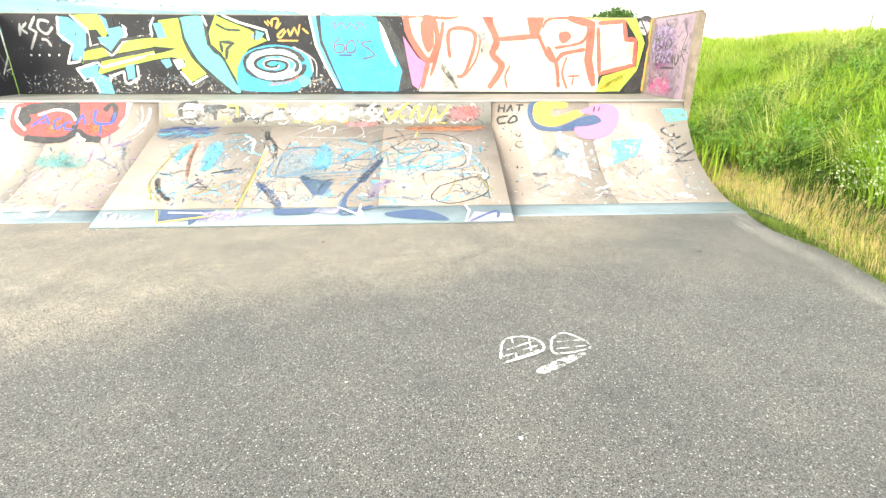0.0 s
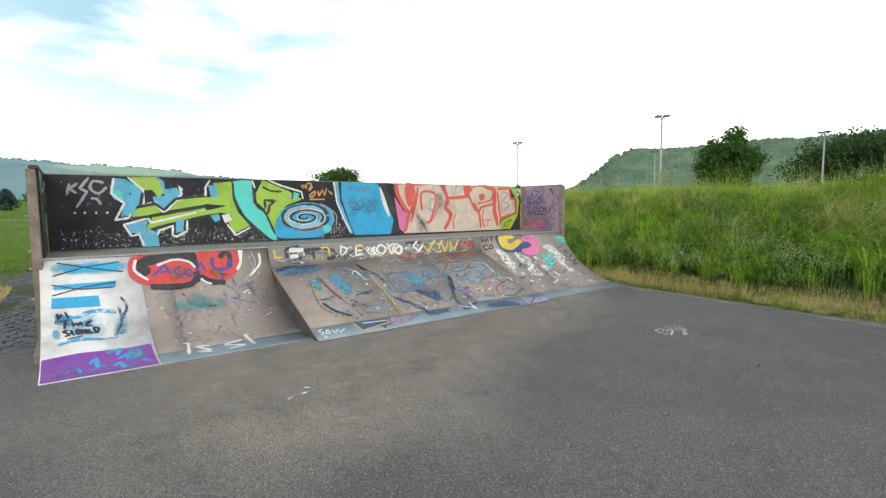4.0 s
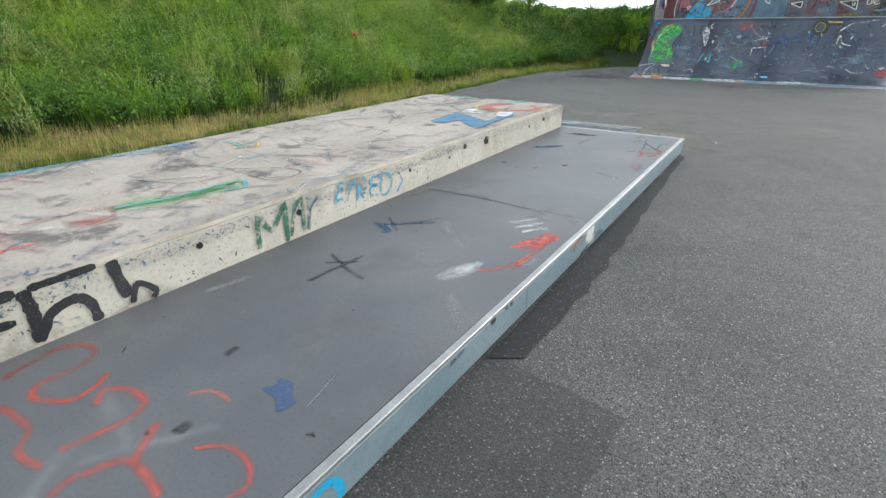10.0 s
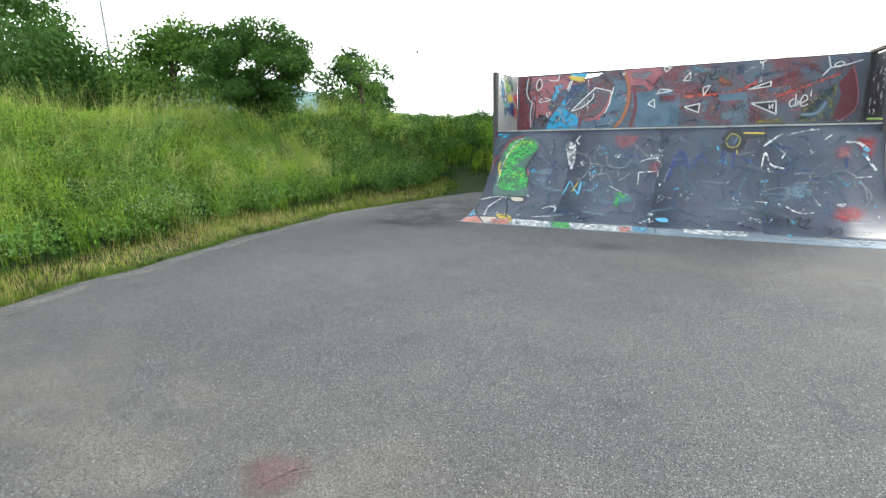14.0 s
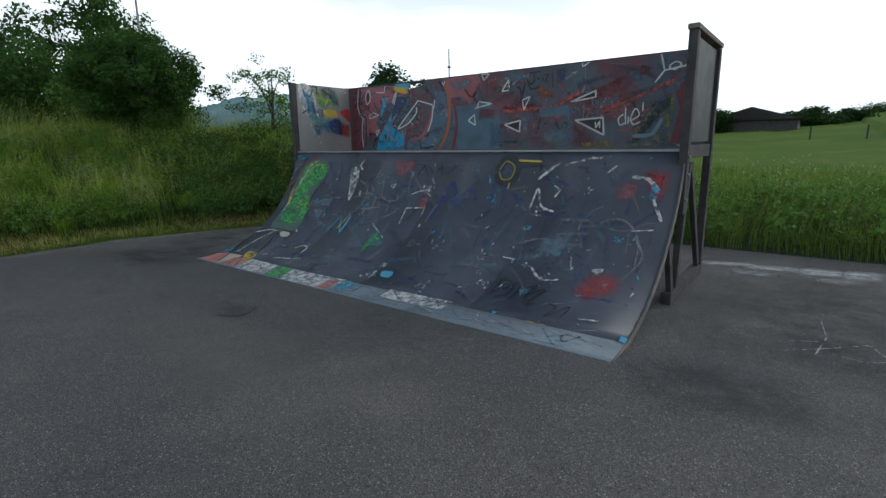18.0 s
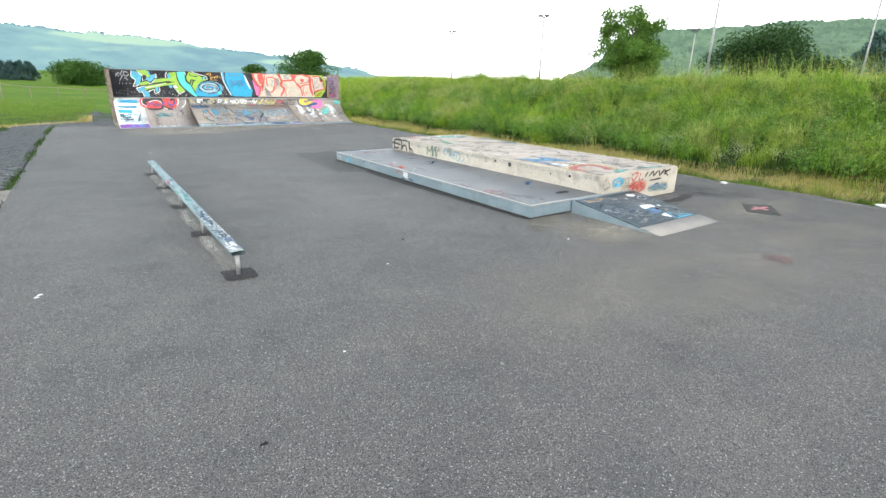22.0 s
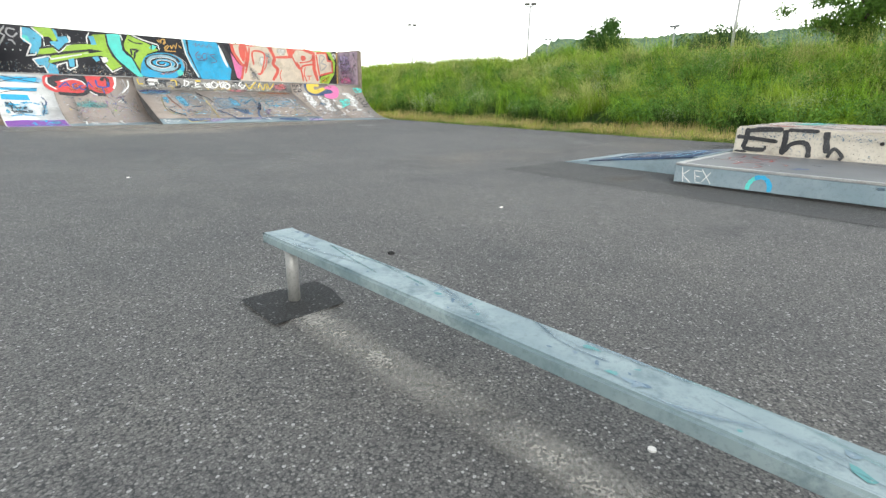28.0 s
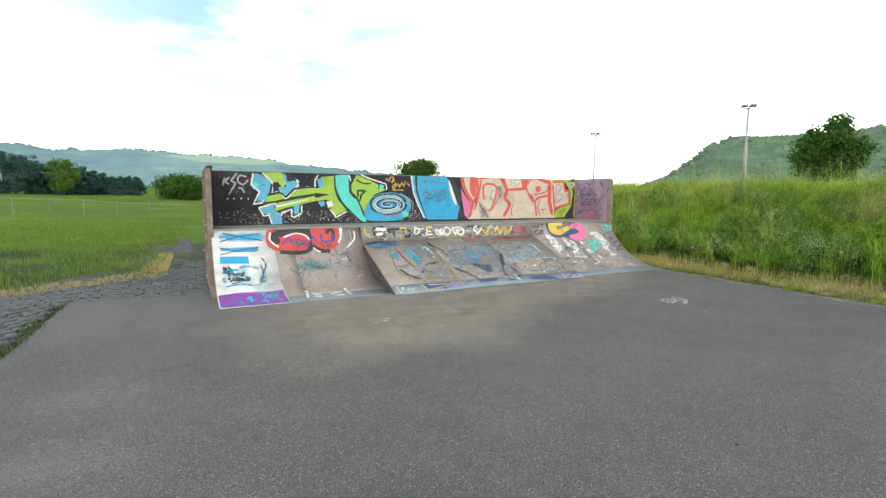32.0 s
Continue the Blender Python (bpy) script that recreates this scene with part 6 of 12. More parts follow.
def spray(where, tint, kind, text):
    """One painted mark: F, S filled outlines; P, C drawn lines; D a dot; B a splash of flakes; w: worn."""
    parent, face, lift = FACES[where]
    COUNT[where] = COUNT.get(where, 0) + 1
    lift += COUNT[where] * 0.00003
    nums = [float(q) for q in text.split()]
    pts = [(u, max(v, 0.03) if where == "PS" else v) for u, v in zip(nums[::2], nums[1::2])]
    worn, form, soft = "w" in kind or where == "F" and tint == "white", kind[0], "a" in kind
    size = float(kind.replace("w", "").replace("a", "")[1:] or 0)
    bm = bmesh.new()
    cover = bm.verts.layers.float.new("cover")
    if form in "FS":
        loop = rounded(pts, True) if form == "S" else pts
        field = bm.faces.new([bm.verts.new((u, v, 0)) for u, v in loop])
        field.normal_update()
        if soft:
            wide = min(max(u for u, v in pts) - min(u for u, v in pts), max(v for u, v in pts) - min(v for u, v in pts))
            bmesh.ops.inset_region(bm, faces=[field], thickness=min(0.16, wide * 0.34), use_boundary=True, use_even_offset=False)
            for v in field.verts:
                v[cover] = 1.0
    elif form in "PC":
        left, right = ribbon(rounded(pts, False) if form == "C" else pts, size)
        a, b = [bm.verts.new((u, v, 0)) for u, v in left], [bm.verts.new((u, v, 0)) for u, v in right]
        mid = [bm.verts.new((p.co + q.co) / 2) for p, q in zip(a, b)] if soft else []
        for v in mid[1:-1]:
            v[cover] = 1.0
        for one, two in ((a, mid), (mid, b)) if soft else ((a, b),):
            for i in range(len(a) - 1):
                bm.faces.new((one[i], two[i], two[i + 1], one[i + 1]))
    elif form == "D":
        r = size / 2
        bm.faces.new([bm.verts.new((pts[0][0] + r * math.cos(q) * brush.uniform(0.85, 1.1), pts[0][1] + r * math.sin(q) * brush.uniform(0.85, 1.1), 0)) for q in [k * math.pi / 6 for k in range(12)]])
    else:
        for _ in range(9):
            cu, cv, r = pts[0][0] + brush.gauss(0, size * 0.6), pts[0][1] + brush.gauss(0, size * 0.5), size * brush.uniform(0.1, 0.42)
            bm.faces.new([bm.verts.new((cu + r * math.cos(q) * brush.uniform(0.5, 1.4), max(0.002, cv + r * math.sin(q) * brush.uniform(0.5, 1.2)) if where != "GR" else cv + r * math.sin(q), 0)) for q in [k * math.pi / 3.5 for k in range(7)]])
    bmesh.ops.triangulate(bm, faces=[f for f in bm.faces if len(f.verts) > 4])
    if where in ("N", "F"):
        lo, hi = min(v.co.y for v in bm.verts), max(v.co.y for v in bm.verts)
        for k in range(int(lo / 0.09) + 1, int(hi / 0.09) + 1):
            bmesh.ops.bisect_plane(bm, geom=bm.verts[:] + bm.edges[:] + bm.faces[:], plane_co=(0, k * 0.09, 0), plane_no=(0, 1, 0))
    for v in bm.verts:
        if where in ("N", "F"):
            lo = math.floor(v.co.y / 0.09 + 1e-4) * 0.09
            v.co = face(v.co.x, lo, lift).lerp(face(v.co.x, lo + 0.09, lift), min(1.0, max(0.0, (v.co.y - lo) / 0.09)))
        else:
            v.co = face(v.co.x, v.co.y, lift)
    want = face(0, 0.1, 1.0) - face(0, 0.1, 0.0)
    for f in bm.faces:
        f.normal_update()
        if f.normal.dot(want) < 0:
            f.normal_flip()
    name = {"F": "painted_field", "S": "painted_field", "P": "painted_line", "C": "painted_line", "D": "painted_dot", "B": "flaking_paint"}[form]
    if where == "GR":
        return tagged(part("ground_mark", bm, paint_of(tint, worn, soft)), "pale painted mark on the asphalt" if tint in ("white", "grey") else "faded red paint spot on the asphalt", "marking", "paint marks on the asphalt", "structure")
    ob = part(name, bm, paint_of(tint, worn, soft), parent)
    return tagged(ob, kind="stuff") if form == "B" else ob


def flakes(where, n, u0, u1, v0, v1, tints, sizes):
    """Many small paint flakes, scuffs and painted dark pits, joined, one mesh a colour."""
    parent, face, lift = FACES[where]
    for tint in tints:
        bm = bmesh.new()
        for _ in range(n // len(tints)):
            u, v, r = brush.uniform(u0, u1), brush.uniform(v0, v1), brush.uniform(*sizes) * brush.choice((0.5, 0.7, 1.0))
            turn, long = brush.uniform(0, 6.28), brush.uniform(1, 3.2)
            c, s = math.cos(turn), math.sin(turn)
            ring_ = []
            for q in range(6):
                a, b = r * long * math.cos(q * 1.047) * brush.uniform(0.5, 1.3), r * math.sin(q * 1.047) * brush.uniform(0.4, 1.3)
                ring_.append(bm.verts.new(face(u + a * c - b * s, max(v0, v + a * s + b * c), lift + 0.0002 + 0.00002 * brush.random())))
            bm.faces.new(ring_)
        tagged(part("flaking_paint", bm, paint_of(tint), parent), kind="stuff")


def scrawl(where, n, u0, u1, v0, v1, tint, width, long=0.16):
    """Faded pen scribble: short looping lines, joined."""
    parent, face, lift = FACES[where]
    bm = bmesh.new()
    for _ in range(n):
        u, v, s = brush.uniform(u0, u1), brush.uniform(v0, v1), brush.uniform(0.4, 1.0) * long
        pts = [(u, v)]
        for k in range(brush.randint(3, 7)):
            pts.append((pts[-1][0] + s * brush.uniform(0.05, 0.35), v + s * brush.uniform(-0.35, 0.35)))
        pts = [(min(max(a, u0), u1), min(max(b, v0), v1)) for a, b in pts]
        left, right = ribbon(rounded(pts, False, 4), width)
        a, b = ([bm.verts.new(face(*p, lift + 0.0003)) for p in q] for q in (left, right))
        for i in range(len(a) - 1):
            bm.faces.new((a[i], b[i], b[i + 1], a[i + 1]))
    want = face(0, 0.1, 1.0) - face(0, 0.1, 0.0)
    for f in bm.faces:
        f.normal_update()
        if f.normal.dot(want) < 0:
            f.normal_flip()
    tagged(part("faded_scribble", bm, paint_of(tint, True), parent), kind="stuff")


def smears(where, n, u0, u1, v0, v1, tint, width, long, lean=(1.0, 0.0), wander=0.5):
    """Rubbed, brushed or sprayed streaks that fade out to their rims, joined."""
    parent, face, lift = FACES[where]
    bm = bmesh.new()
    cover = bm.verts.layers.float.new("cover")
    for _ in range(n):
        u, v, s, w = brush.uniform(u0, u1), brush.uniform(v0, v1), brush.uniform(0.4, 1.0) * long, brush.uniform(0.5, 1.2) * width
        ang = math.atan2(lean[1], lean[0]) + brush.gauss(0, wander)
        bend = brush.gauss(0, 0.5)
        pts = [(u, v)]
        for k in range(5):
            pts.append((pts[-1][0] + s / 5 * math.cos(ang + bend * k / 5), pts[-1][1] + s / 5 * math.sin(ang + bend * k / 5)))
        pts = [(min(max(a, u0), u1), min(max(b, v0), v1)) for a, b in pts]
        left, right = ribbon(rounded(pts, False, 3), w)
        rows = [[bm.verts.new(face(min(max(p[0], u0), u1), min(max(p[1], v0), v1), lift + 0.0002 + 0.0001 * brush.random())) for p in line] for line in (left, [((a[0] + b[0]) / 2, (a[1] + b[1]) / 2) for a, b in zip(left, right)], right)]
        full = brush.uniform(0.35, 1.0)
        for p in rows[1][1:-1]:
            p[cover] = full
        for one, two in ((rows[0], rows[1]), (rows[1], rows[2])):
            for i in range(len(one) - 1):
                bm.faces.new((one[i], two[i], two[i + 1], one[i + 1]))
    want = face(0, 0.1, 1.0) - face(0, 0.1, 0.0)
    for f in bm.faces:
        f.normal_update()
        if f.normal.dot(want) < 0:
            f.normal_flip()
    tagged(part("paint_smear", bm, paint_of(tint, False, True), parent), kind="stuff")


for tint, n, w in (("deep", 22, 0.10), ("blue", 8, 0.10), ("steel", 30, 0.05), ("grey", 36, 0.04), ("black", 20, 0.10), ("sky", 4, 0.05), ("pink", 4, 0.04)):
    smears("KA", n, -1.07, 0.26, 0.34, 1.30, tint, w, 0.35, (0.6, 0.8), 0.7)
for tint, n, w in (("slate", 20, 0.06), ("grey", 16, 0.03), ("black", 12, 0.05)):
    smears("KB", n, -0.87, 0.41, 0.34, 1.30, tint, w, 0.35, (1, 0.2), 0.8)
for tint, n, w in (("navy", 40, 0.10), ("slate", 50, 0.10), ("grey", 60, 0.035), ("steel", 40, 0.06), ("deep", 16, 0.07), ("teal", 10, 0.10), ("white", 30, 0.02)):
    smears("F", n, FX0 + 0.15, FX1 - 0.15, 0.36, 2.4, tint, w, 0.5, (0.3, 1), 0.9)
for tint, n, w in (("slate", 12, 0.10), ("steel", 16, 0.08), ("rose", 16, 0.07), ("maroon", 10, 0.08), ("navy", 10, 0.07), ("rust", 8, 0.06), ("sky", 8, 0.06), ("black", 8, 0.04)):
    smears("FW", n, FX0 + 0.1, FX1 - 0.1, 1.5, 2.55, tint, w, 0.5, (1, 0.6), 0.8)
smears("PT", 14, PX0 + 0.08, BX0 - 0.05, PY0 + 0.08, PY1 - 0.08, "grey", 0.12, 0.5, (0, 1), 1.2)
for tint, n, w in (("grey", 60, 0.08), ("rose", 14, 0.10), ("slate", 40, 0.07), ("white", 20, 0.06), ("teal", 8, 0.06), ("cream", 30, 0.08)):
    smears("BT", n, BX0 + 0.04, BX1 - 0.04, BY0 + 0.05, BY1 - 0.05, tint, w, 0.6, (0, 1), 1.2)
for tint, n, w in (("slate", 20, 0.05), ("navy", 14, 0.04), ("sky", 14, 0.05), ("grey", 30, 0.04), ("white", 16, 0.02), ("black", 14, 0.03)):
    smears("M", n, NM0 + 0.15, NM1 - 0.15, 0.32, 1.75, tint, w, 0.4, (1, 0.2), 1.2)
for a, c in ((NX0 + 1.1, NM0 - 0.1), (NM1 + 0.1, NX1 - 0.15)):
    for tint, n, w in (("grey", 22, 0.06), ("violet", 6, 0.05), ("white", 10, 0.03), ("slate", 12, 0.05)):
        smears("N", n, a, c, 0.36, 1.5, tint, w, 0.4, (0.3, 1), 0.9)
for tint, n, w in (("grey", 24, 0.05), ("slate", 16, 0.05), ("black", 10, 0.04)):
    smears("RI", n, NM0 + 0.05, NM1 - 0.1, 0.03, 0.29, tint, w, 0.3, (1, 0), 0.5)
for tint, n, w in (("lilac", 12, 0.10), ("grey", 16, 0.06), ("pink", 5, 0.08)):
    smears("NR", n, 6.70, 7.80, 1.03, 2.0, tint, w, 0.3, (0, 1), 0.8)
for tint, n, w in (("grey", 20, 0.05), ("cream", 10, 0.04)):
    smears("NW", n, -4.9, 3.8, 1.01, 1.3, tint, w, 0.3, (1, 0.1), 0.6)
for tint, n, w, end in (("navy", 16, 0.03, -10.3), ("white", 16, 0.025, -10.5), ("black", 12, 0.02, -10.0), ("steel", 30, 0.03, -5.85), ("teal", 24, 0.02, -5.85), ("slate", 30, 0.012, -5.85)):
    smears("RT", n, RAIL_X - 0.048, RAIL_X + 0.048, -12.0, end, tint, w, 0.4, (0, 1), 0.2)
for col in (-23.45, -23.2, -22.95):
    scrawl("FR", 16, col - 0.07, col + 0.07, 1.62, 2.46, "white", 0.022, 0.13)
scrawl("KB", 22, -0.85, 0.40, 0.36, 1.25, "white", 0.004, 0.11)
scrawl("KB", 10, -0.85, 0.40, 0.36, 1.30, "grey", 0.006, 0.14)
scrawl("F", 16, FX0 + 0.2, FX1 - 0.2, 0.4, 2.3, "navy", 0.022, 0.4)
for k in range(26):
    u, v = brush.uniform(FX0 + 0.3, FX1 - 0.5), brush.uniform(0.4, 2.2)
    flakes("F", 14, u, u + brush.uniform(0.06, 0.22), v, v + brush.uniform(0.05, 0.25), (brush.choice(("white", "white", "grey", "sky")),), (0.004, 0.014))
for tint, n, w in (("white", 30, 0.04), ("grey", 30, 0.05), ("sky", 14, 0.05), ("slate", 24, 0.03), ("coral", 8, 0.04)):
    smears("F", n, FX0 + 0.1, FX1 - 0.1, 0.03, 0.29, tint, w, 0.35, (1, 0.1), 0.6)
scrawl("M", 36, NM0 + 0.2, NM1 - 0.2, 0.35, 1.5, "slate", 0.014, 0.4)
scrawl("M", 26, NM0 + 0.2, NM1 - 0.2, 0.35, 1.5, "sky", 0.016, 0.3)
scrawl("M", 20, NM0 + 0.2, NM1 - 0.2, 0.35, 1.5, "black", 0.012, 0.3)
scrawl("RI", 34, NM0 + 0.1, NM1 - 0.2, 0.05, 0.28, "white", 0.014, 0.25)
scrawl("RI", 20, NM0 + 0.1, NM1 - 0.2, 0.05, 0.28, "black", 0.016, 0.25)
scrawl("RI", 12, NM0 + 0.6, NM1 - 0.2, 0.05, 0.28, "yellow", 0.014, 0.25)
scrawl("RT", 20, RAIL_X - 0.04, RAIL_X + 0.04, -12.0, -10.6, "white", 0.012, 0.2)
for tint, n in (("navy", 10), ("grey", 12), ("lilac", 8)):
    scrawl("BE", n, BX0 + 0.05, BX1 - 0.1, 0.05, 0.4, tint, 0.014, 0.3)
for tint, n in (("slate", 20), ("grey", 14), ("black", 10), ("rose", 10)):
    scrawl("FW", n, FX0 + 0.2, FX1 - 0.2, 1.52, 2.5, tint, 0.03, 0.6)
scrawl("NL", 20, 6.72, 7.8, 1.05, 1.95, "grey", 0.012, 0.3)
scrawl("NR", 24, 6.72, 7.8, 1.05, 1.95, "grey", 0.014, 0.3)
scrawl("NR", 12, 6.72, 7.8, 1.05, 1.95, "black", 0.012, 0.3)


def lettering(where, text, u, v, height, tint, across=(1, 0)):
    """Written words, flat on a face."""
    parent, face, lift = FACES[where]
    curve = bpy.data.curves.new("words", "FONT")
    curve.body, curve.size, curve.resolution_u = text, height * 1.4, 2
    holder = bpy.data.objects.new("words", curve)
    me = bpy.data.meshes.new_from_object(holder)
    bpy.data.objects.remove(holder)
    cx, cy = across
    for p in me.vertices:
        p.co = face(u + p.co.x * cx - p.co.y * cy, v + p.co.x * cy + p.co.y * cx, lift + 0.0012)
    me.materials.append(paint_of(tint, True))
    ob = new("lettering", me)
    ob.parent = parent
    return ob


lettering("KA", "FC", -0.45, 1.12, 0.12, "sky", (0.96, 0.25))
lettering("N", "HATE", 1.62, 1.52, 0.10, "black")
lettering("N", "CO", 1.66, 1.36, 0.11, "black")
flakes("M", 140, NM0 + 0.3, NM1 - 0.3, 0.3, 1.5, ("white", "sky", "slate", "navy"), (0.006, 0.03))
flakes("N", 70, 2.0, NX1 - 0.3, 0.4, 1.7, ("white",), (0.008, 0.045))
flakes("F", 140, FX0 + 0.1, FX1 - 0.1, 0.35, 2.5, ("white", "grey", "sky", "slate"), (0.004, 0.018))
flakes("F", 90, FX0 + 0.1, FX1 - 0.1, 0.35, 2.4, ("grey", "steel"), (0.004, 0.007))
flakes("N", 60, NX0 + 1.1, NM0 - 0.1, 0.35, 1.5, ("white", "violet", "navy"), (0.003, 0.012))
flakes("N", 120, NM1 + 0.1, NX1 - 0.1, 0.35, 1.9, ("white", "sky", "navy"), (0.003, 0.014))
flakes("M", 260, NM0 + 0.25, NM1 - 0.1, 0.28, 1.6, ("white", "sky", "navy", "olive", "lilac"), (0.003, 0.014))
flakes("NW", 900, NX0 + 0.2, 0.2, 1.02, 1.26, ("grey", "cream", "slate"), (0.003, 0.011))
flakes("NW", 700, NX0 + 0.2, NX1 - 0.2, 1.02, 2.1, ("black", "grey", "slate"), (0.003, 0.010))
flakes("M", 900, NM0 + 0.25, NM1 - 0.1, 0.28, 1.6, ("white", "rust", "slate", "black", "ice", "olive"), (0.003, 0.012))
flakes("N", 420, NX0 + 1.1, NM0 - 0.1, 0.3, 1.5, ("grey", "rust", "slate", "violet", "ice"), (0.003, 0.011))
flakes("N", 420, NM1 + 0.1, NX1 - 0.1, 0.3, 1.9, ("white", "ice", "slate", "black"), (0.003, 0.013))
flakes("F", 320, FX0 + 0.1, FX1 - 0.1, 0.3, 2.5, ("grey", "steel", "slate", "black"), (0.003, 0.010))
smears("FW", 12, FX0 + 0.4, FX1 - 0.5, 1.62, 2.45, "maroon", 0.10, 0.55)
smears("FW", 7, FX0 + 0.4, FX1 - 0.5, 1.62, 2.45, "navy", 0.09, 0.45)
smears("F", 9, FX0 + 0.6, FX1 - 0.6, 0.5, 2.2, "steel", 0.14, 0.5)
smears("F", 4, FX0 + 0.6, FX1 - 0.6, 0.5, 1.6, "sage", 0.18, 0.5)
flakes("FW", 120, FX0 + 0.1, FX1 - 0.1, 1.5, 2.5, ("maroon", "navy", "steel", "rust"), (0.006, 0.03))
flakes("BT", 60, BX0 + 0.1, BX1 - 0.1, BY0 + 0.1, BY1 - 0.1, ("grey", "mint", "rose", "white"), (0.004, 0.014))
flakes("BE", 60, BX0 + 0.05, BX1 - 0.1, 0.05, 0.4, ("navy", "mint", "grey", "lilac"), (0.006, 0.03))
flakes("RT", 130, RAIL_X - 0.045, RAIL_X + 0.045, RAIL_Y[0] + 0.05, RAIL_Y[1] - 0.05, ("teal", "steel", "slate"), (0.003, 0.012))
# Black and slate flakes on the block side paint its shaded pits.
flakes("BS", 420, BY0 + 0.1, BY1 - 0.1, 0.2, 0.42, ("black", "slate"), (0.002, 0.006))
flakes("BS", 30, BY0 + 0.1, BY1 - 0.1, 0.2, 0.42, ("black",), (0.004, 0.008))
flakes("BS", 1800, BY0 + 0.05, BY1 - 0.05, 0.36, 0.43, ("grey", "slate", "grey"), (0.002, 0.006))
flakes("BS", 900, BY0 + 0.05, BY1 - 0.05, 0.19, 0.40, ("grey", "cream"), (0.002, 0.005))
flakes("BT", 1200, BX0 + 0.03, BX0 + 0.14, BY0 + 0.05, BY1 - 0.05, ("grey", "slate"), (0.002, 0.009))
flakes("BT", 900, BX0 + 0.1, BX1 - 0.1, BY0 + 0.1, BY1 - 0.1, ("grey", "cream"), (0.002, 0.008))
flakes("RT", 110, RAIL_X - 0.045, RAIL_X + 0.045, -12.0, -10.4, ("navy", "black", "white"), (0.006, 0.024))
flakes("PT", 40, PX0 + 0.1, BX0 - 0.1, PY0 + 0.1, PY1 - 0.1, ("black", "slate"), (0.003, 0.010))

on = 'NW'
spray(on, "sky", "F", "-4.36 2.01  -4.22 2.00  -4.10 1.91  -4.03 1.84  -4.07 1.63  -4.09 1.47  -4.30 1.46  -4.25 1.65  -4.37 1.71  -4.40 1.77  -4.36 1.88")
spray(on, "mint", "S", "-4.33 1.85  -4.26 1.78  -4.28 1.69  -4.37 1.74  -4.40 1.79")
spray(on, "lime", "F", "-4.15 2.03  -3.83 2.04  -3.71 1.85  -3.81 1.73  -3.89 1.85  -4.03 1.84  -4.11 1.92")
spray(on, "sky", "F", "-3.81 2.04  -3.73 1.98  -3.72 1.86  -3.56 1.89  -3.51 1.76  -3.67 1.60  -3.76 1.51  -3.87 1.66  -3.89 1.75  -3.73 1.76")
spray(on, "lime", "F", "-4.18 1.41  -4.11 1.57  -3.86 1.62  -3.75 1.53  -3.58 1.71  -3.16 1.75  -3.17 1.63  -3.65 1.55  -3.98 1.47")
spray(on, "lime", "F", "-3.98 1.31  -3.91 1.44  -3.17 1.58  -3.17 1.47  -3.73 1.34  -4.03 1.25")
spray(on, "sky", "F", "-4.24 1.34  -3.96 1.40  -4.00 1.29  -3.85 1.22  -3.83 1.01  -4.05 1.01  -4.09 1.21  -4.19 1.22")
spray(on, "sky", "F", "-3.60 1.38  -3.48 1.41  -3.50 1.22  -3.60 1.20")
spray(on, "white", "P0.032", "-4.36 2.01  -4.40 1.79  -4.25 1.65  -4.37 1.41  -4.20 1.44  -4.18 1.50")
spray(on, "white", "P0.032", "-4.19 2.03  -4.10 1.94  -4.01 1.85  -4.01 1.62  -3.90 1.66")
spray(on, "white", "P0.032", "-4.18 1.17  -4.27 1.34  -3.96 1.43  -3.93 1.36  -3.17 1.54")
spray(on, "white", "P0.028", "-4.18 1.17  -4.09 1.20  -4.03 1.02")
spray(on, "white", "P0.032", "-3.85 1.17  -3.83 1.24  -3.64 1.31  -3.65 1.17  -3.60 1.14  -3.45 1.22  -3.44 1.39")
spray(on, "white", "P0.032", "-3.48 1.85  -3.53 1.91  -3.50 1.79  -3.67 1.59  -3.76 1.51  -3.86 1.68")
spray(on, "white", "C0.028", "-3.65 1.67  -3.42 1.74  -3.16 1.78")
spray(on, "black", "P0.040", "-4.11 1.59  -3.86 1.65  -3.75 1.55  -3.58 1.72  -3.16 1.77")
spray(on, "black", "P0.040", "-4.01 1.81  -4.05 1.62  -4.11 1.57")
spray(on, "black", "P0.044", "-4.17 1.43  -3.91 1.46  -3.17 1.60")
spray(on, "grey", "P0.036", "-4.87 1.92  -4.91 1.76")
spray(on, "grey", "P0.036", "-4.78 1.93  -4.87 1.85  -4.80 1.79")
spray(on, "grey", "P0.036", "-4.65 2.01  -4.76 1.86  -4.68 1.81  -4.81 1.59")
spray(on, "grey", "C0.036", "-4.48 1.94  -4.60 1.96  -4.64 1.86  -4.55 1.79  -4.45 1.88")
spray(on, "grey", "C0.036", "-4.64 1.72  -4.57 1.71  -4.53 1.63")
spray(on, "white", "D.03", "-4.83 1.52")
spray(on, "white", "D.03", "-4.72 1.52")
spray(on, "white", "D.03", "-4.59 1.52")
spray(on, "white", "D.03", "-4.46 1.52")
spray(on, "lime", "F", "-3.31 1.73  -3.05 1.75  -3.04 1.97  -2.77 2.00  -2.74 1.73  -2.67 1.51  -2.50 1.28  -2.75 1.16  -2.84 1.33  -2.77 1.45  -2.94 1.50  -3.31 1.45  -3.31 1.52  -3.09 1.55  -2.85 1.61  -3.16 1.64  -3.31 1.61")
spray(on, "sky", "F", "-3.12 1.93  -3.01 1.94  -2.97 1.75  -3.08 1.74")
spray(on, "sky", "F", "-3.11 1.46  -2.98 1.48  -2.96 1.39  -3.04 1.35")
spray(on, "white", "F", "-2.94 1.46  -2.81 1.48  -2.78 1.38  -2.89 1.33")
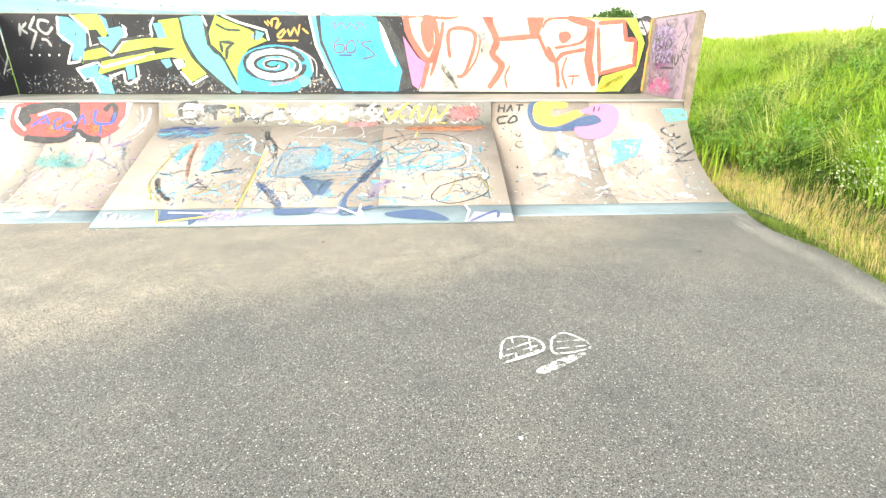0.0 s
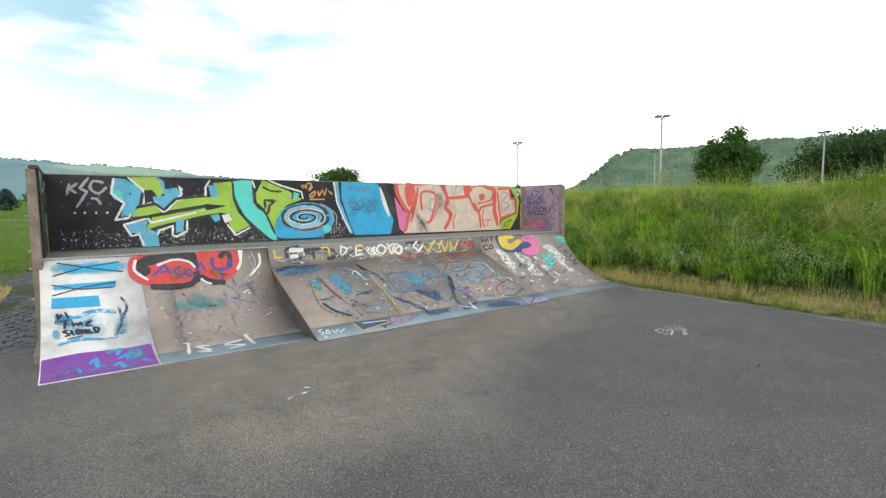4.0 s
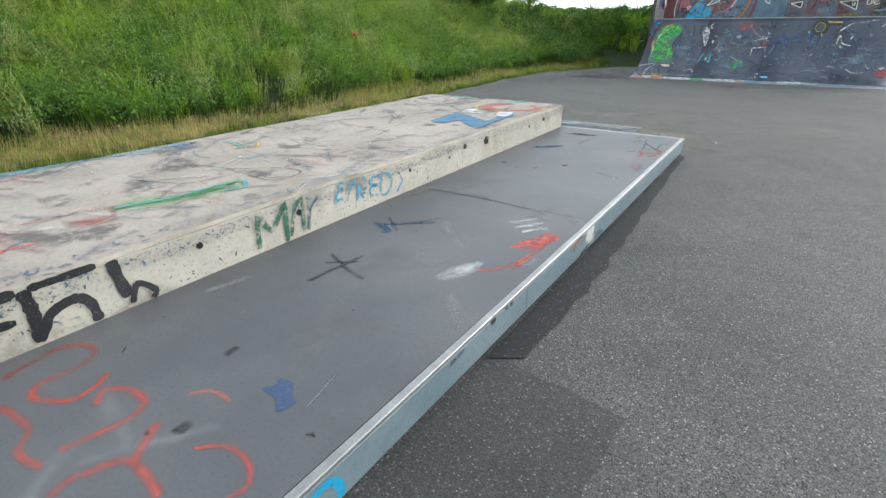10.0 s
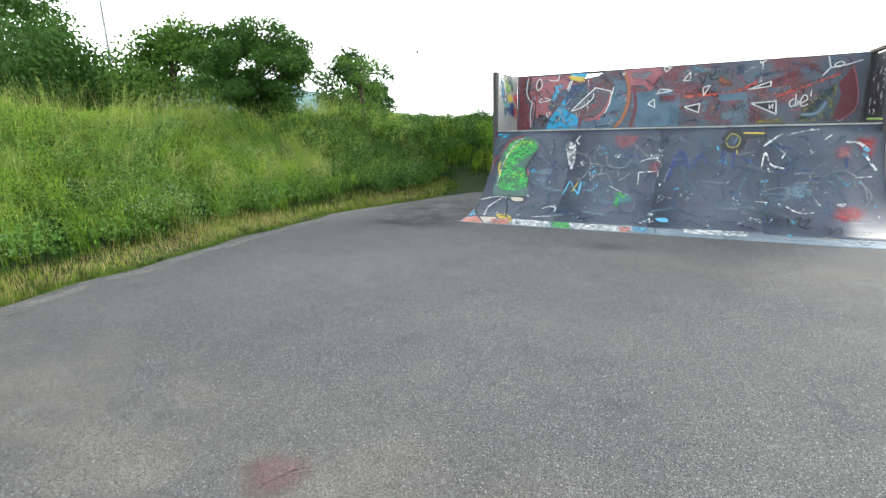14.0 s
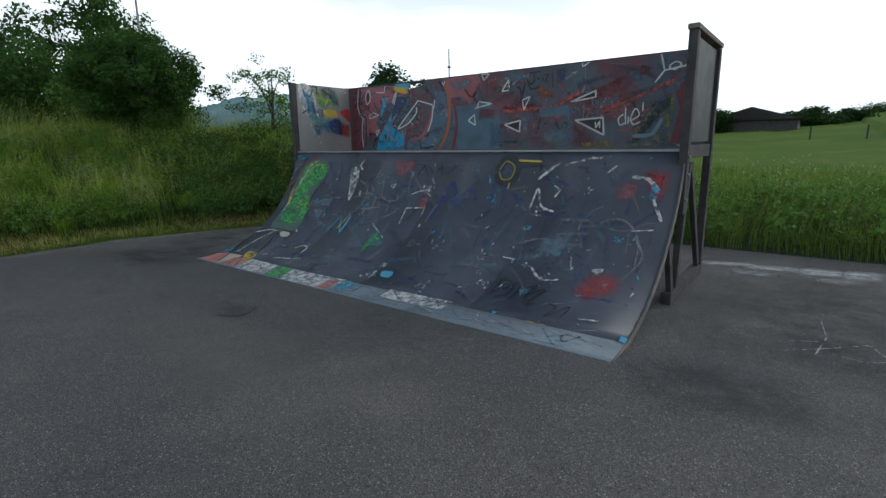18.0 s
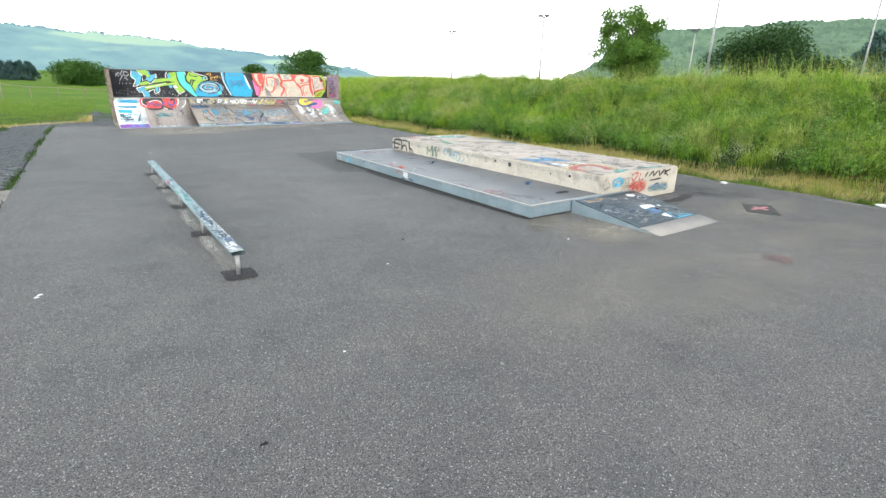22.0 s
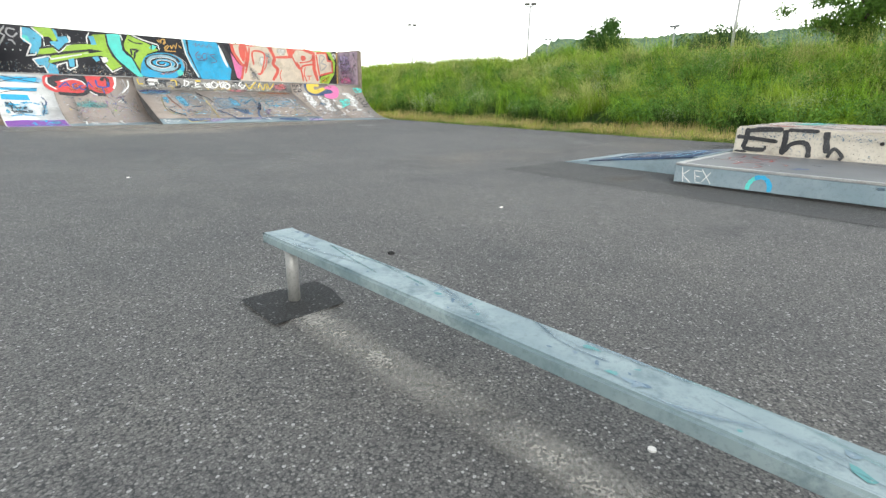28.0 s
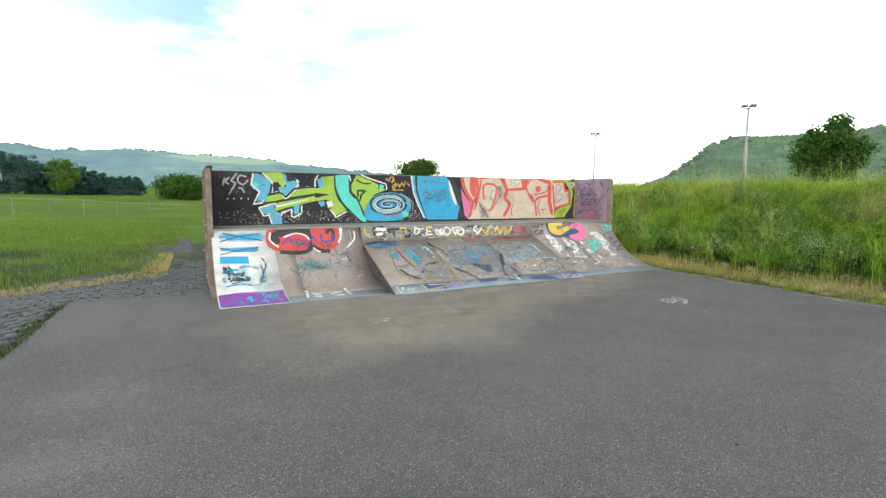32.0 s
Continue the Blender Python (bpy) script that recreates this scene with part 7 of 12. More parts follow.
spray(on, "mint", "S", "-2.74 2.00  -2.45 2.02  -2.41 1.90  -2.43 1.70  -2.36 1.56  -2.23 1.48  -2.14 1.28  -2.06 1.04  -2.17 1.05  -2.42 1.28  -2.58 1.45  -2.69 1.67  -2.75 1.88")
spray(on, "lime", "F", "-2.27 2.04  -2.09 1.96  -1.83 1.86  -1.60 1.72  -1.88 1.61  -1.98 1.47  -2.06 1.37  -2.09 1.14  -2.20 1.36  -2.25 1.55  -2.38 1.67  -2.39 1.81")
spray(on, "black", "P0.040", "-2.75 1.99  -2.74 1.73  -2.67 1.51  -2.47 1.27  -2.20 1.05")
spray(on, "black", "P0.040", "-2.43 2.01  -2.42 1.67  -2.24 1.49  -2.09 1.12")
spray(on, "black", "P0.044", "-2.24 1.56  -2.25 1.70  -2.07 1.69  -2.17 1.61  -2.20 1.47")
spray(on, "black", "C0.032", "-2.28 1.93  -2.14 1.86  -1.95 1.85")
spray(on, "white", "P0.032", "-2.18 2.04  -1.96 1.95  -1.60 1.85  -1.58 1.72")
spray(on, "white", "P0.028", "-2.44 2.03  -2.40 1.90")
spray(on, "white", "P0.028", "-3.09 2.01  -3.16 1.90  -3.16 1.76")
spray(on, "white", "P0.028", "-2.86 1.31  -2.73 1.13  -2.50 1.25")
spray(on, "mint", "F", "-1.82 1.76  -1.75 1.85  -1.63 1.81  -1.72 1.72")
spray(on, "black", "P0.028", "-1.75 1.85  -1.78 1.72")
spray(on, "sky", "F", "-0.97 2.04  -0.90 2.04  -0.87 1.68  -0.60 1.08  -0.68 1.08  -0.92 1.63")
spray(on, "white", "P0.032", "-0.99 2.04  -0.93 1.66  -0.81 1.37  -0.66 1.09")
spray(on, "black", "P0.044", "-0.87 2.04  -0.85 1.71  -0.72 1.37  -0.58 1.06")
spray(on, "blue", "F", "-0.84 2.04  -0.14 2.04  -0.12 1.04  -0.58 1.05  -0.70 1.34  -0.84 1.74")
spray(on, "blue", "F", "-0.14 2.04  -0.06 2.02  0.10 1.70  0.28 1.32  0.24 1.04  -0.12 1.04")
spray(on, "maroon", "C0.016", "-0.58 1.77  -0.67 1.68  -0.65 1.57  -0.54 1.59  -0.55 1.67  -0.66 1.66")
spray(on, "maroon", "C0.016", "-0.43 1.73  -0.50 1.67  -0.49 1.57  -0.39 1.59  -0.39 1.70  -0.44 1.73")
spray(on, "maroon", "P0.016", "-0.35 1.76  -0.33 1.69")
spray(on, "maroon", "C0.016", "-0.15 1.72  -0.29 1.69  -0.18 1.61  -0.12 1.53  -0.28 1.48")
spray(on, "maroon", "P0.013", "-0.72 1.92  -0.63 1.97  -0.66 1.88  -0.55 1.96  -0.50 1.87  -0.43 1.96  -0.35 1.87  -0.30 1.98  -0.22 1.89")
spray(on, "navy", "P0.024", "-0.62 1.53  -0.43 1.53")
spray(on, "orange", "C0.028", "-1.52 1.90  -1.50 1.99  -1.42 1.99  -1.46 1.88  -1.39 1.95")
spray(on, "orange", "C0.028", "-1.35 1.87  -1.45 1.79  -1.41 1.76  -1.33 1.85")
spray(on, "orange", "P0.028", "-1.30 1.87  -1.28 1.78  -1.21 1.89  -1.17 1.79  -1.13 1.93")
spray(on, "orange", "P0.028", "-1.10 1.88  -1.02 1.81")
spray(on, "orange", "P0.024", "-1.46 1.72  -1.17 1.72")
spray(on, "orange", "P0.024", "-1.61 1.97  -1.56 1.91")
spray(on, "orange", "P0.024", "-1.57 1.98  -1.53 1.93")
spray(on, "black", "F", "-0.08 2.04  0.10 2.01  0.33 1.48  0.42 1.09  0.21 1.04  0.28 1.32  0.10 1.70")
spray(on, "white", "S", "-0.03 1.97  0.06 1.82  0.17 1.51  0.19 1.38  0.11 1.48  0.02 1.70")
spray(on, "scarlet", "C0.014", "2.01 1.28  1.98 1.16  2.10 1.18  2.12 1.32  2.12 1.16")
spray(on, "scarlet", "P0.014", "2.18 1.26  2.19 1.15")
spray(on, "scarlet", "C0.014", "2.35 1.34  2.36 1.15  2.25 1.19  2.33 1.26")
spray(on, "scarlet", "C0.014", "2.44 1.26  2.39 1.18  2.47 1.19  2.42 1.26")
spray(on, "black", "S", "3.71 2.04  3.90 2.04  3.90 1.65  3.90 1.20  3.74 1.03  3.61 1.06  3.79 1.38  3.84 1.74")
spray(on, "white", "Sw", "3.71 2.00  3.86 1.98  3.84 1.83  3.74 1.85")
spray(on, "orange", "C0.060", "3.90 2.04  3.90 1.79  3.90 1.38  3.89 1.04")
on = 'NR'
spray(on, "pink", "Sa", "7.70 1.30  7.15 1.28  7.05 1.04  7.68 1.04")
spray(on, "violet", "Sa", "7.70 1.95  7.20 1.90  7.10 1.40  7.66 1.36")
spray(on, "lilac", "Sw", "7.73 1.872  7.25 1.911  7.12 1.531  7.68 1.450")
spray(on, "black", "C0.023", "7.52 1.783  7.67 1.717  7.60 1.598  7.49 1.653  7.57 1.673")
spray(on, "black", "P0.021", "7.43 1.783  7.43 1.627")
spray(on, "black", "P0.021", "7.35 1.783  7.35 1.629")
spray(on, "black", "C0.021", "7.30 1.762  7.20 1.699  7.29 1.629  7.29 1.758")
spray(on, "black", "C0.023", "7.54 1.573  7.61 1.496  7.53 1.424  7.48 1.487  7.58 1.493")
spray(on, "black", "C0.023", "7.41 1.567  7.35 1.499  7.42 1.437  7.44 1.505  7.41 1.567")
spray(on, "black", "C0.023", "7.18 1.572  7.28 1.501  7.18 1.436")
spray(on, "black", "P0.023", "7.14 1.438  7.14 1.552  7.08 1.511  7.13 1.489  7.07 1.440")
spray(on, "black", "C0.023", "7.05 1.554  7.04 1.441  6.97 1.452  6.97 1.552")
spray(on, "black", "P0.023", "7.44 1.384  7.03 1.383")
spray(on, "black", "P0.018", "7.46 2.000  7.37 1.912")
spray(on, "black", "P0.018", "6.94 1.989  6.82 1.783  6.91 1.578  6.78 1.459")
on = 'NL'
spray(on, "lime", "Sw", "6.84 1.989  7.17 1.970  7.08 1.859  6.87 1.810")
spray(on, "lime", "P0.045", "7.07 1.786  7.70 1.841")
spray(on, "lime", "P0.038", "7.17 1.736  7.11 1.629  7.22 1.370")
spray(on, "grey", "P0.021", "6.85 1.869  6.96 1.752  7.02 1.836  7.12 1.735")
spray(on, "grey", "P0.021", "7.19 1.843  7.23 1.759  7.36 1.839")
spray(on, "white", "C0.018", "7.53 1.461  7.34 1.431  7.46 1.372  7.29 1.290")
spray(on, "white", "P0.021", "7.83 1.852  7.83 1.696  7.83 1.489  7.67 1.271")
spray(on, "white", "P0.018", "7.74 1.314  7.83 1.342")
spray(on, "white", "P0.018", "7.80 1.264  7.83 1.279")
spray(on, "slate", "Sw", "6.88 1.709  7.09 1.502  7.10 1.118  6.86 1.096")
on = 'N'
spray(on, "blue", "Sa", "-5.05 1.97  -4.40 1.96  -4.42 1.78  -5.04 1.81")
spray(on, "blue", "F", "-5.04 1.94  -4.43 1.93  -4.49 1.81  -4.96 1.83")
spray(on, "blue", "F", "-5.08 1.68  -4.48 1.68  -4.50 1.59  -5.08 1.62")
spray(on, "blue", "F", "-5.10 1.51  -4.67 1.49  -4.66 1.33  -5.11 1.36")
spray(on, "sky", "Sa", "-5.10 1.28  -4.91 1.24  -4.70 1.24  -4.62 0.95  -4.70 0.81  -4.98 0.86")
spray(on, "sky", "Sa", "-4.43 1.22  -4.43 0.89  -4.57 0.84  -4.54 1.07")
spray(on, "black", "P0.017", "-5.04 1.97  -4.71 1.87  -4.40 1.80")
spray(on, "black", "P0.017", "-5.09 1.80  -4.80 1.89  -4.43 1.94")
spray(on, "black", "P0.017", "-5.10 1.54  -4.79 1.63  -4.49 1.66")
spray(on, "black", "P0.014", "-5.10 1.69  -4.85 1.60  -4.51 1.59")
spray(on, "blue", "Cw.06", "-5.08 1.26  -4.90 1.20  -4.74 1.27  -4.52 1.22")
spray(on, "blue", "Cw.05", "-5.06 0.80  -4.86 0.84  -4.60 0.79  -4.46 0.90")
spray(on, "sky", "Cw.06", "-5.08 1.04  -5.06 0.88")
spray(on, "black", "P0.022", "-5.06 1.29  -5.05 1.19  -5.02 1.28")
spray(on, "black", "P0.022", "-4.99 1.30  -4.96 1.20")
spray(on, "black", "P0.028", "-5.04 1.16  -4.96 1.18")
spray(on, "black", "P0.028", "-4.99 1.17  -5.00 1.04")
spray(on, "black", "P0.025", "-4.93 1.14  -4.92 1.07  -4.89 1.12  -4.88 1.06  -4.86 1.13  -4.84 1.06")
spray(on, "black", "C0.025", "-4.82 1.09  -4.76 1.12  -4.81 1.06  -4.75 1.05")
spray(on, "black", "C0.028", "-4.97 1.02  -5.01 1.00  -4.96 0.95  -5.00 0.92")
spray(on, "black", "P0.028", "-4.95 1.02  -4.92 0.92")
spray(on, "black", "C0.028", "-4.90 1.00  -4.89 0.94  -4.86 0.95  -4.88 1.01  -4.90 1.00")
spray(on, "black", "P0.028", "-4.84 0.93  -4.85 1.01  -4.80 0.92  -4.82 1.01")
spray(on, "black", "C0.025", "-4.79 1.00  -4.78 0.93  -4.75 0.93")
spray(on, "black", "C0.028", "-4.75 1.02  -4.70 0.99  -4.72 0.92  -4.75 1.02")
spray(on, "black", "P0.028", "-4.98 0.87  -4.84 0.90")
spray(on, "navy", "Cw0.028", "-4.49 1.32  -4.48 1.06  -4.54 0.87")
spray(on, "navy", "Cw0.028", "-4.46 1.44  -4.41 1.31  -4.44 1.15")
spray(on, "navy", "Cw0.028", "-4.57 0.84  -4.44 0.86")
spray(on, "violet", "F", "-5.19 0.02  -5.19 0.56  -4.90 0.60  -4.50 0.56  -4.25 0.58  -4.24 0.02")
spray(on, "blue", "Cw.03", "-5.10 0.12  -4.92 0.26  -4.86 0.10  -4.70 0.25  -4.66 0.12")
spray(on, "blue", "Cw.03", "-4.62 0.26  -4.48 0.12  -4.40 0.27  -4.28 0.15")
spray(on, "blue", "P0.042", "-4.66 0.51  -4.54 0.57  -4.57 0.44")
spray(on, "blue", "P0.042", "-4.57 0.35  -4.45 0.46  -4.49 0.31")
spray(on, "blue", "P0.042", "-4.81 0.33  -4.75 0.45  -4.75 0.22")
spray(on, "blue", "P0.042", "-4.62 0.18  -4.55 0.27  -4.53 0.09")
spray(on, "sky", "Sa", "-4.48 0.55  -4.34 0.53  -4.32 0.30  -4.47 0.25")
spray(on, "grey", "Cw0.022", "-2.73 1.93  -2.83 1.60  -3.03 1.48")
spray(on, "grey", "Cw0.020", "-2.90 1.90  -2.88 1.70  -2.98 1.57")
spray(on, "teal", "Sa", "-3.91 1.30  -3.37 1.29  -3.38 1.07  -3.87 1.10")
spray(on, "teal", "Sa", "-3.76 1.35  -3.62 1.41  -3.46 1.12  -3.69 1.14")
spray(on, "white", "B.05", "-3.02 1.32")
spray(on, "white", "B.025", "-4.22 1.21")
spray(on, "white", "B.02", "-4.06 1.20")
spray(on, "yellow", "B.025", "-4.05 1.04")
spray(on, "white", "B.015", "-3.92 0.89")
spray(on, "white", "B.02", "-3.55 1.04")
spray(on, "lime", "B.03", "-3.23 0.97")
spray(on, "deep", "B.03", "-3.16 1.25")
spray(on, "white", "P0.036", "-3.90 0.45  -3.94 0.16")
spray(on, "white", "P0.030", "-3.95 0.47  -3.88 0.46")
spray(on, "white", "C0.036", "-3.70 0.31  -3.83 0.34  -3.72 0.19  -3.84 0.20  -3.71 0.13")
spray(on, "white", "C0.036", "-3.35 0.34  -3.55 0.27  -3.36 0.18  -3.54 0.14")
spray(on, "white", "P0.036", "-3.24 0.45  -3.29 0.45  -3.25 0.15")
on = 'M'
spray(on, "slate", "Sa", "-2.60 1.82  -1.97 1.82  -1.90 1.63  -2.29 1.50  -2.56 1.57")
spray(on, "deep", "Cw0.030", "-2.51 1.75  -2.28 1.79  -2.03 1.68")
spray(on, "navy", "Cw0.030", "-2.56 1.63  -2.26 1.70  -1.94 1.64")
spray(on, "sky", "Sa", "-2.19 1.35  -2.08 1.40  -2.13 1.12  -2.20 1.06")
spray(on, "sky", "Sa", "-1.95 1.40  -1.77 1.43  -1.77 0.97  -1.91 0.90")
spray(on, "sky", "Sa", "-1.85 1.06  -1.72 1.01  -1.82 0.87")
spray(on, "sky", "Cw0.027", "-1.72 1.62  -1.56 1.63  -1.47 1.53")
spray(on, "rust", "Cw0.045", "-2.06 1.52  -2.06 1.22  -1.98 0.78")
spray(on, "black", "Cw0.053", "-2.27 0.78  -2.18 0.54  -2.02 0.39")
spray(on, "black", "Pw0.033", "-2.28 0.86  -2.19 0.83")
spray(on, "black", "Pw0.033", "-1.75 0.85  -1.44 0.94")
spray(on, "navy", "Pw0.045", "-1.61 0.85  -1.43 0.90")
spray(on, "navy", "Pw0.045", "-1.80 1.37  -1.74 1.19")
spray(on, "lilac", "Sa", "-1.88 0.77  -1.77 0.71  -1.84 0.66")
spray(on, "olive", "Cw0.018", "-2.17 1.53  -2.28 1.09  -2.32 0.69  -2.20 0.40")
spray(on, "olive", "Pw0.021", "-1.81 0.48  -1.61 0.64")
spray(on, "black", "P0.012", "-1.79 0.57  -1.59 0.54")
spray(on, "yellow", "P0.012", "-1.26 1.38  -1.29 0.59  -1.36 0.10")
spray(on, "black", "Pw0.060", "-1.33 1.72  -1.28 1.51")
spray(on, "black", "Cw0.045", "-1.28 1.58  -1.16 1.37  -1.13 1.12")
spray(on, "white", "P0.015", "-1.27 1.35  -1.18 1.25")
spray(on, "white", "C0.015", "-1.54 1.41  -1.44 1.53  -1.40 1.27")
spray(on, "navy", "Cw0.024", "-1.02 1.29  -0.91 1.35  -0.54 1.31  -0.63 1.00  -1.03 0.78  -1.05 1.17")
spray(on, "slate", "Cw0.018", "-1.10 1.15  -1.09 0.78  -0.07 0.81")
spray(on, "sky", "Fw", "-0.68 1.31  -0.56 1.27  -0.52 0.90  -0.64 0.88")
spray(on, "navy", "Cw0.021", "-0.54 1.31  -0.54 0.86")
spray(on, "slate", "Cw0.024", "-0.45 1.30  -0.24 1.28  -0.38 1.04  -0.54 1.03")
spray(on, "slate", "Cw0.024", "-0.40 0.98  -0.02 1.34  -0.12 0.81")
spray(on, "navy", "Cw0.024", "-0.28 1.09  -0.04 1.10")
spray(on, "teal", "Cw0.030", "0.44 1.21  0.12 1.18  0.04 0.93  0.31 0.90")
spray(on, "sky", "Cw0.033", "0.92 1.20  0.57 1.13  0.50 0.94  0.84 1.00")
spray(on, "slate", "Cw0.027", "0.60 1.34  0.76 1.08  0.50 0.88")
spray(on, "black", "Cw0.018", "-0.08 1.44  0.50 1.64  0.94 1.52  1.00 1.01  0.66 0.86")
spray(on, "black", "Cw0.018", "0.16 1.37  0.34 1.19  0.69 1.33  0.66 1.52  0.38 1.50")
spray(on, "black", "Pw0.015", "0.01 1.19  0.42 1.57")
spray(on, "olive", "P0.018", "0.48 1.79  0.46 1.57")
spray(on, "white", "C0.021", "0.87 1.45  1.08 1.35  1.03 1.00")
spray(on, "white", "C0.024", "0.95 0.84  1.20 0.80  1.18 0.70")
spray(on, "white", "C0.015", "0.24 0.58  0.39 0.62  0.34 0.51")
spray(on, "grey", "C0.012", "-0.99 1.62  -0.73 1.82  -0.54 1.72  -0.24 1.82  -0.24 1.56  -0.98 1.58")
spray(on, "white", "C0.012", "-0.85 1.75  -0.72 1.82  -0.71 1.70  -0.54 1.82  -0.53 1.65")
spray(on, "navy", "F", "-0.81 0.77  -0.43 0.67  -0.52 0.43  -0.62 0.45")
spray(on, "navy", "Pw0.075", "-1.23 0.69  -1.02 0.45  -0.90 0.24")
spray(on, "slate", "Cw0.038", "0.01 0.93  -0.29 0.40  -0.29 0.18  0.05 0.25  0.36 0.26")
spray(on, "black", "C0.015", "0.69 0.58  1.11 0.74  1.19 0.47  0.83 0.29  0.60 0.38  0.69 0.58")
spray(on, "olive", "Cw0.018", "0.87 0.71  0.79 0.48  0.61 0.33")
spray(on, "slate", "C0.012", "-0.88 0.46  0.03 0.41  0.85 0.32")
spray(on, "lilac", "Sa", "-0.04 0.64  0.21 0.73  0.06 0.41  -0.07 0.37")
spray(on, "olive", "Pw0.018", "1.03 1.08  1.23 0.48")
spray(on, "navy", "F", "-2.05 0.24  -1.50 0.23  -1.59 0.08  -2.02 0.06")
spray(on, "yellow", "P0.021", "-2.09 0.23  -2.03 0.05  -1.55 0.14  -1.51 0.23")
spray(on, "white", "P0.018", "-1.97 0.20  -1.60 0.18")
spray(on, "navy", "F", "-1.75 0.10  -1.66 0.09  -1.72 0.00")
spray(on, "lilac", "Fw", "-1.63 0.20  -1.23 0.21  -1.03 0.24  -1.27 0.10  -1.65 0.02")
spray(on, "navy", "F", "-0.99 0.19  -0.54 0.20  -0.61 0.15  -0.88 0.14")
spray(on, "lilac", "Fw", "-0.78 0.23  -0.25 0.24  -0.37 0.14")
spray(on, "navy", "C0.030", "-0.29 0.35  -0.30 0.14  -0.11 0.17")
spray(on, "white", "F", "-0.15 0.22  -0.10 0.22  -0.08 0.09  -0.14 0.11")
spray(on, "navy", "S", "0.16 0.16  0.52 0.19  0.76 0.03  0.42 0.05  0.17 0.10")
spray(on, "white", "P0.021", "0.93 0.26  0.97 0.17  0.92 0.00")
spray(on, "lilac", "F", "1.02 0.15  1.39 0.11  1.39 0.00  0.93 0.00")
spray(on, "navy", "C0.030", "0.97 0.01  1.24 0.16  1.24 0.05")
spray(on, "white", "C0.018", "-2.51 0.21  -2.56 0.18  -2.52 0.13  -2.57 0.10")
spray(on, "white", "C0.018", "-2.46 0.18  -2.49 0.11  -2.44 0.12  -2.45 0.19")
spray(on, "white", "C0.018", "-2.53 0.08  -2.53 0.04  -2.49 0.05")
spray(on, "white", "P0.015", "-2.40 0.17  -2.38 0.09  -2.33 0.17  -2.31 0.09  -2.23 0.16")
on = 'RI'
spray(on, "yellow", "P0.030", "-2.55 0.283  -2.54 0.153  -2.44 0.160")
spray(on, "black", "C0.057", "-2.16 0.303  -2.35 0.278  -2.35 0.143  -2.17 0.123")
spray(on, "white", "P0.057", "-2.33 0.146  -2.20 0.152")
spray(on, "white", "P0.038", "-2.31 0.288  -2.06 0.256")
spray(on, "black", "P0.057", "-2.17 0.245  -1.82 0.257")
spray(on, "black", "P0.057", "-1.97 0.262  -1.96 0.097")
spray(on, "white", "P0.030", "-2.13 0.284  -2.10 0.156")
spray(on, "black", "C0.048", "-1.80 0.257  -1.64 0.223  -1.64 0.105  -1.76 0.090")
spray(on, "yellow", "C0.027", "-1.82 0.265  -1.71 0.262  -1.70 0.125")
spray(on, "white", "C0.027", "-1.51 0.287  -1.40 0.217  -1.52 0.119  -1.49 0.268")
spray(on, "white", "P0.030", "-1.23 0.262  -1.26 0.110  -1.13 0.125")
spray(on, "white", "P0.030", "-1.24 0.186  -1.14 0.194")
spray(on, "yellow", "P0.038", "-1.22 0.281  -1.11 0.259")
spray(on, "white", "C0.030", "-0.88 0.233  -0.98 0.178  -0.89 0.110  -0.96 0.216")
spray(on, "white", "C0.030", "-0.79 0.271  -0.87 0.175  -0.77 0.106  -0.70 0.209  -0.79 0.271")
spray(on, "white", "C0.030", "-0.63 0.287  -0.61 0.100  -0.51 0.272  -0.68 0.189")
spray(on, "white", "C0.034", "-0.43 0.222  -0.52 0.153  -0.46 0.087  -0.39 0.161  -0.44 0.230")
spray(on, "black", "P0.038", "-0.28 0.267  0.03 0.260")
spray(on, "white", "C0.030", "-0.03 0.294  -0.13 0.206  -0.04 0.130  0.06 0.209")
spray(on, "yellow", "P0.030", "0.06 0.251  0.13 0.092  0.37 0.302")
spray(on, "yellow", "C0.030", "0.39 0.118  0.48 0.262  0.52 0.072  0.64 0.259")
spray(on, "yellow", "C0.027", "0.64 0.089  0.69 0.257  0.73 0.107  0.89 0.275")
spray(on, "scarlet", "Fw", "0.98 0.238  1.19 0.268  1.20 0.137  0.96 0.117")
spray(on, "rose", "Sw", "-0.41 0.062  0.02 0.067  -0.08 0.010  -0.33 0.012")
on = 'N'
spray(on, "navy", "S", "1.89 2.00  2.00 2.03  1.94 1.75  2.20 1.66  2.55 1.80  2.75 1.82  2.79 1.71  2.62 1.66  2.45 1.61  2.00 1.62  1.87 1.80")
spray(on, "yellow", "S", "2.01 2.03  2.35 2.02  2.36 1.93  2.19 1.92  2.20 1.81  2.50 1.90  2.58 1.85  2.21 1.68  2.00 1.72  1.93 1.84")
spray(on, "pink", "S", "2.52 1.88  2.87 1.99  3.04 1.86  2.93 1.60  2.71 1.49  2.49 1.52  2.45 1.65  2.65 1.68  2.80 1.74  2.73 1.83")
spray(on, "black", "P0.020", "2.73 1.95  2.71 1.87")
spray(on, "black", "P0.020", "2.80 1.95  2.77 1.88")
spray(on, "black", "P0.022", "1.51 1.98  1.49 1.87")
spray(on, "black", "P0.022", "1.58 1.98  1.56 1.87")
spray(on, "black", "P0.022", "1.49 1.93  1.57 1.93")
spray(on, "black", "P0.022", "1.59 1.87  1.66 1.97  1.67 1.88")
spray(on, "black", "P0.022", "1.72 1.97  1.82 1.97")
spray(on, "black", "P0.022", "1.77 1.97  1.75 1.88")
spray(on, "black", "C0.025", "1.61 1.82  1.49 1.80  1.49 1.72  1.58 1.73")
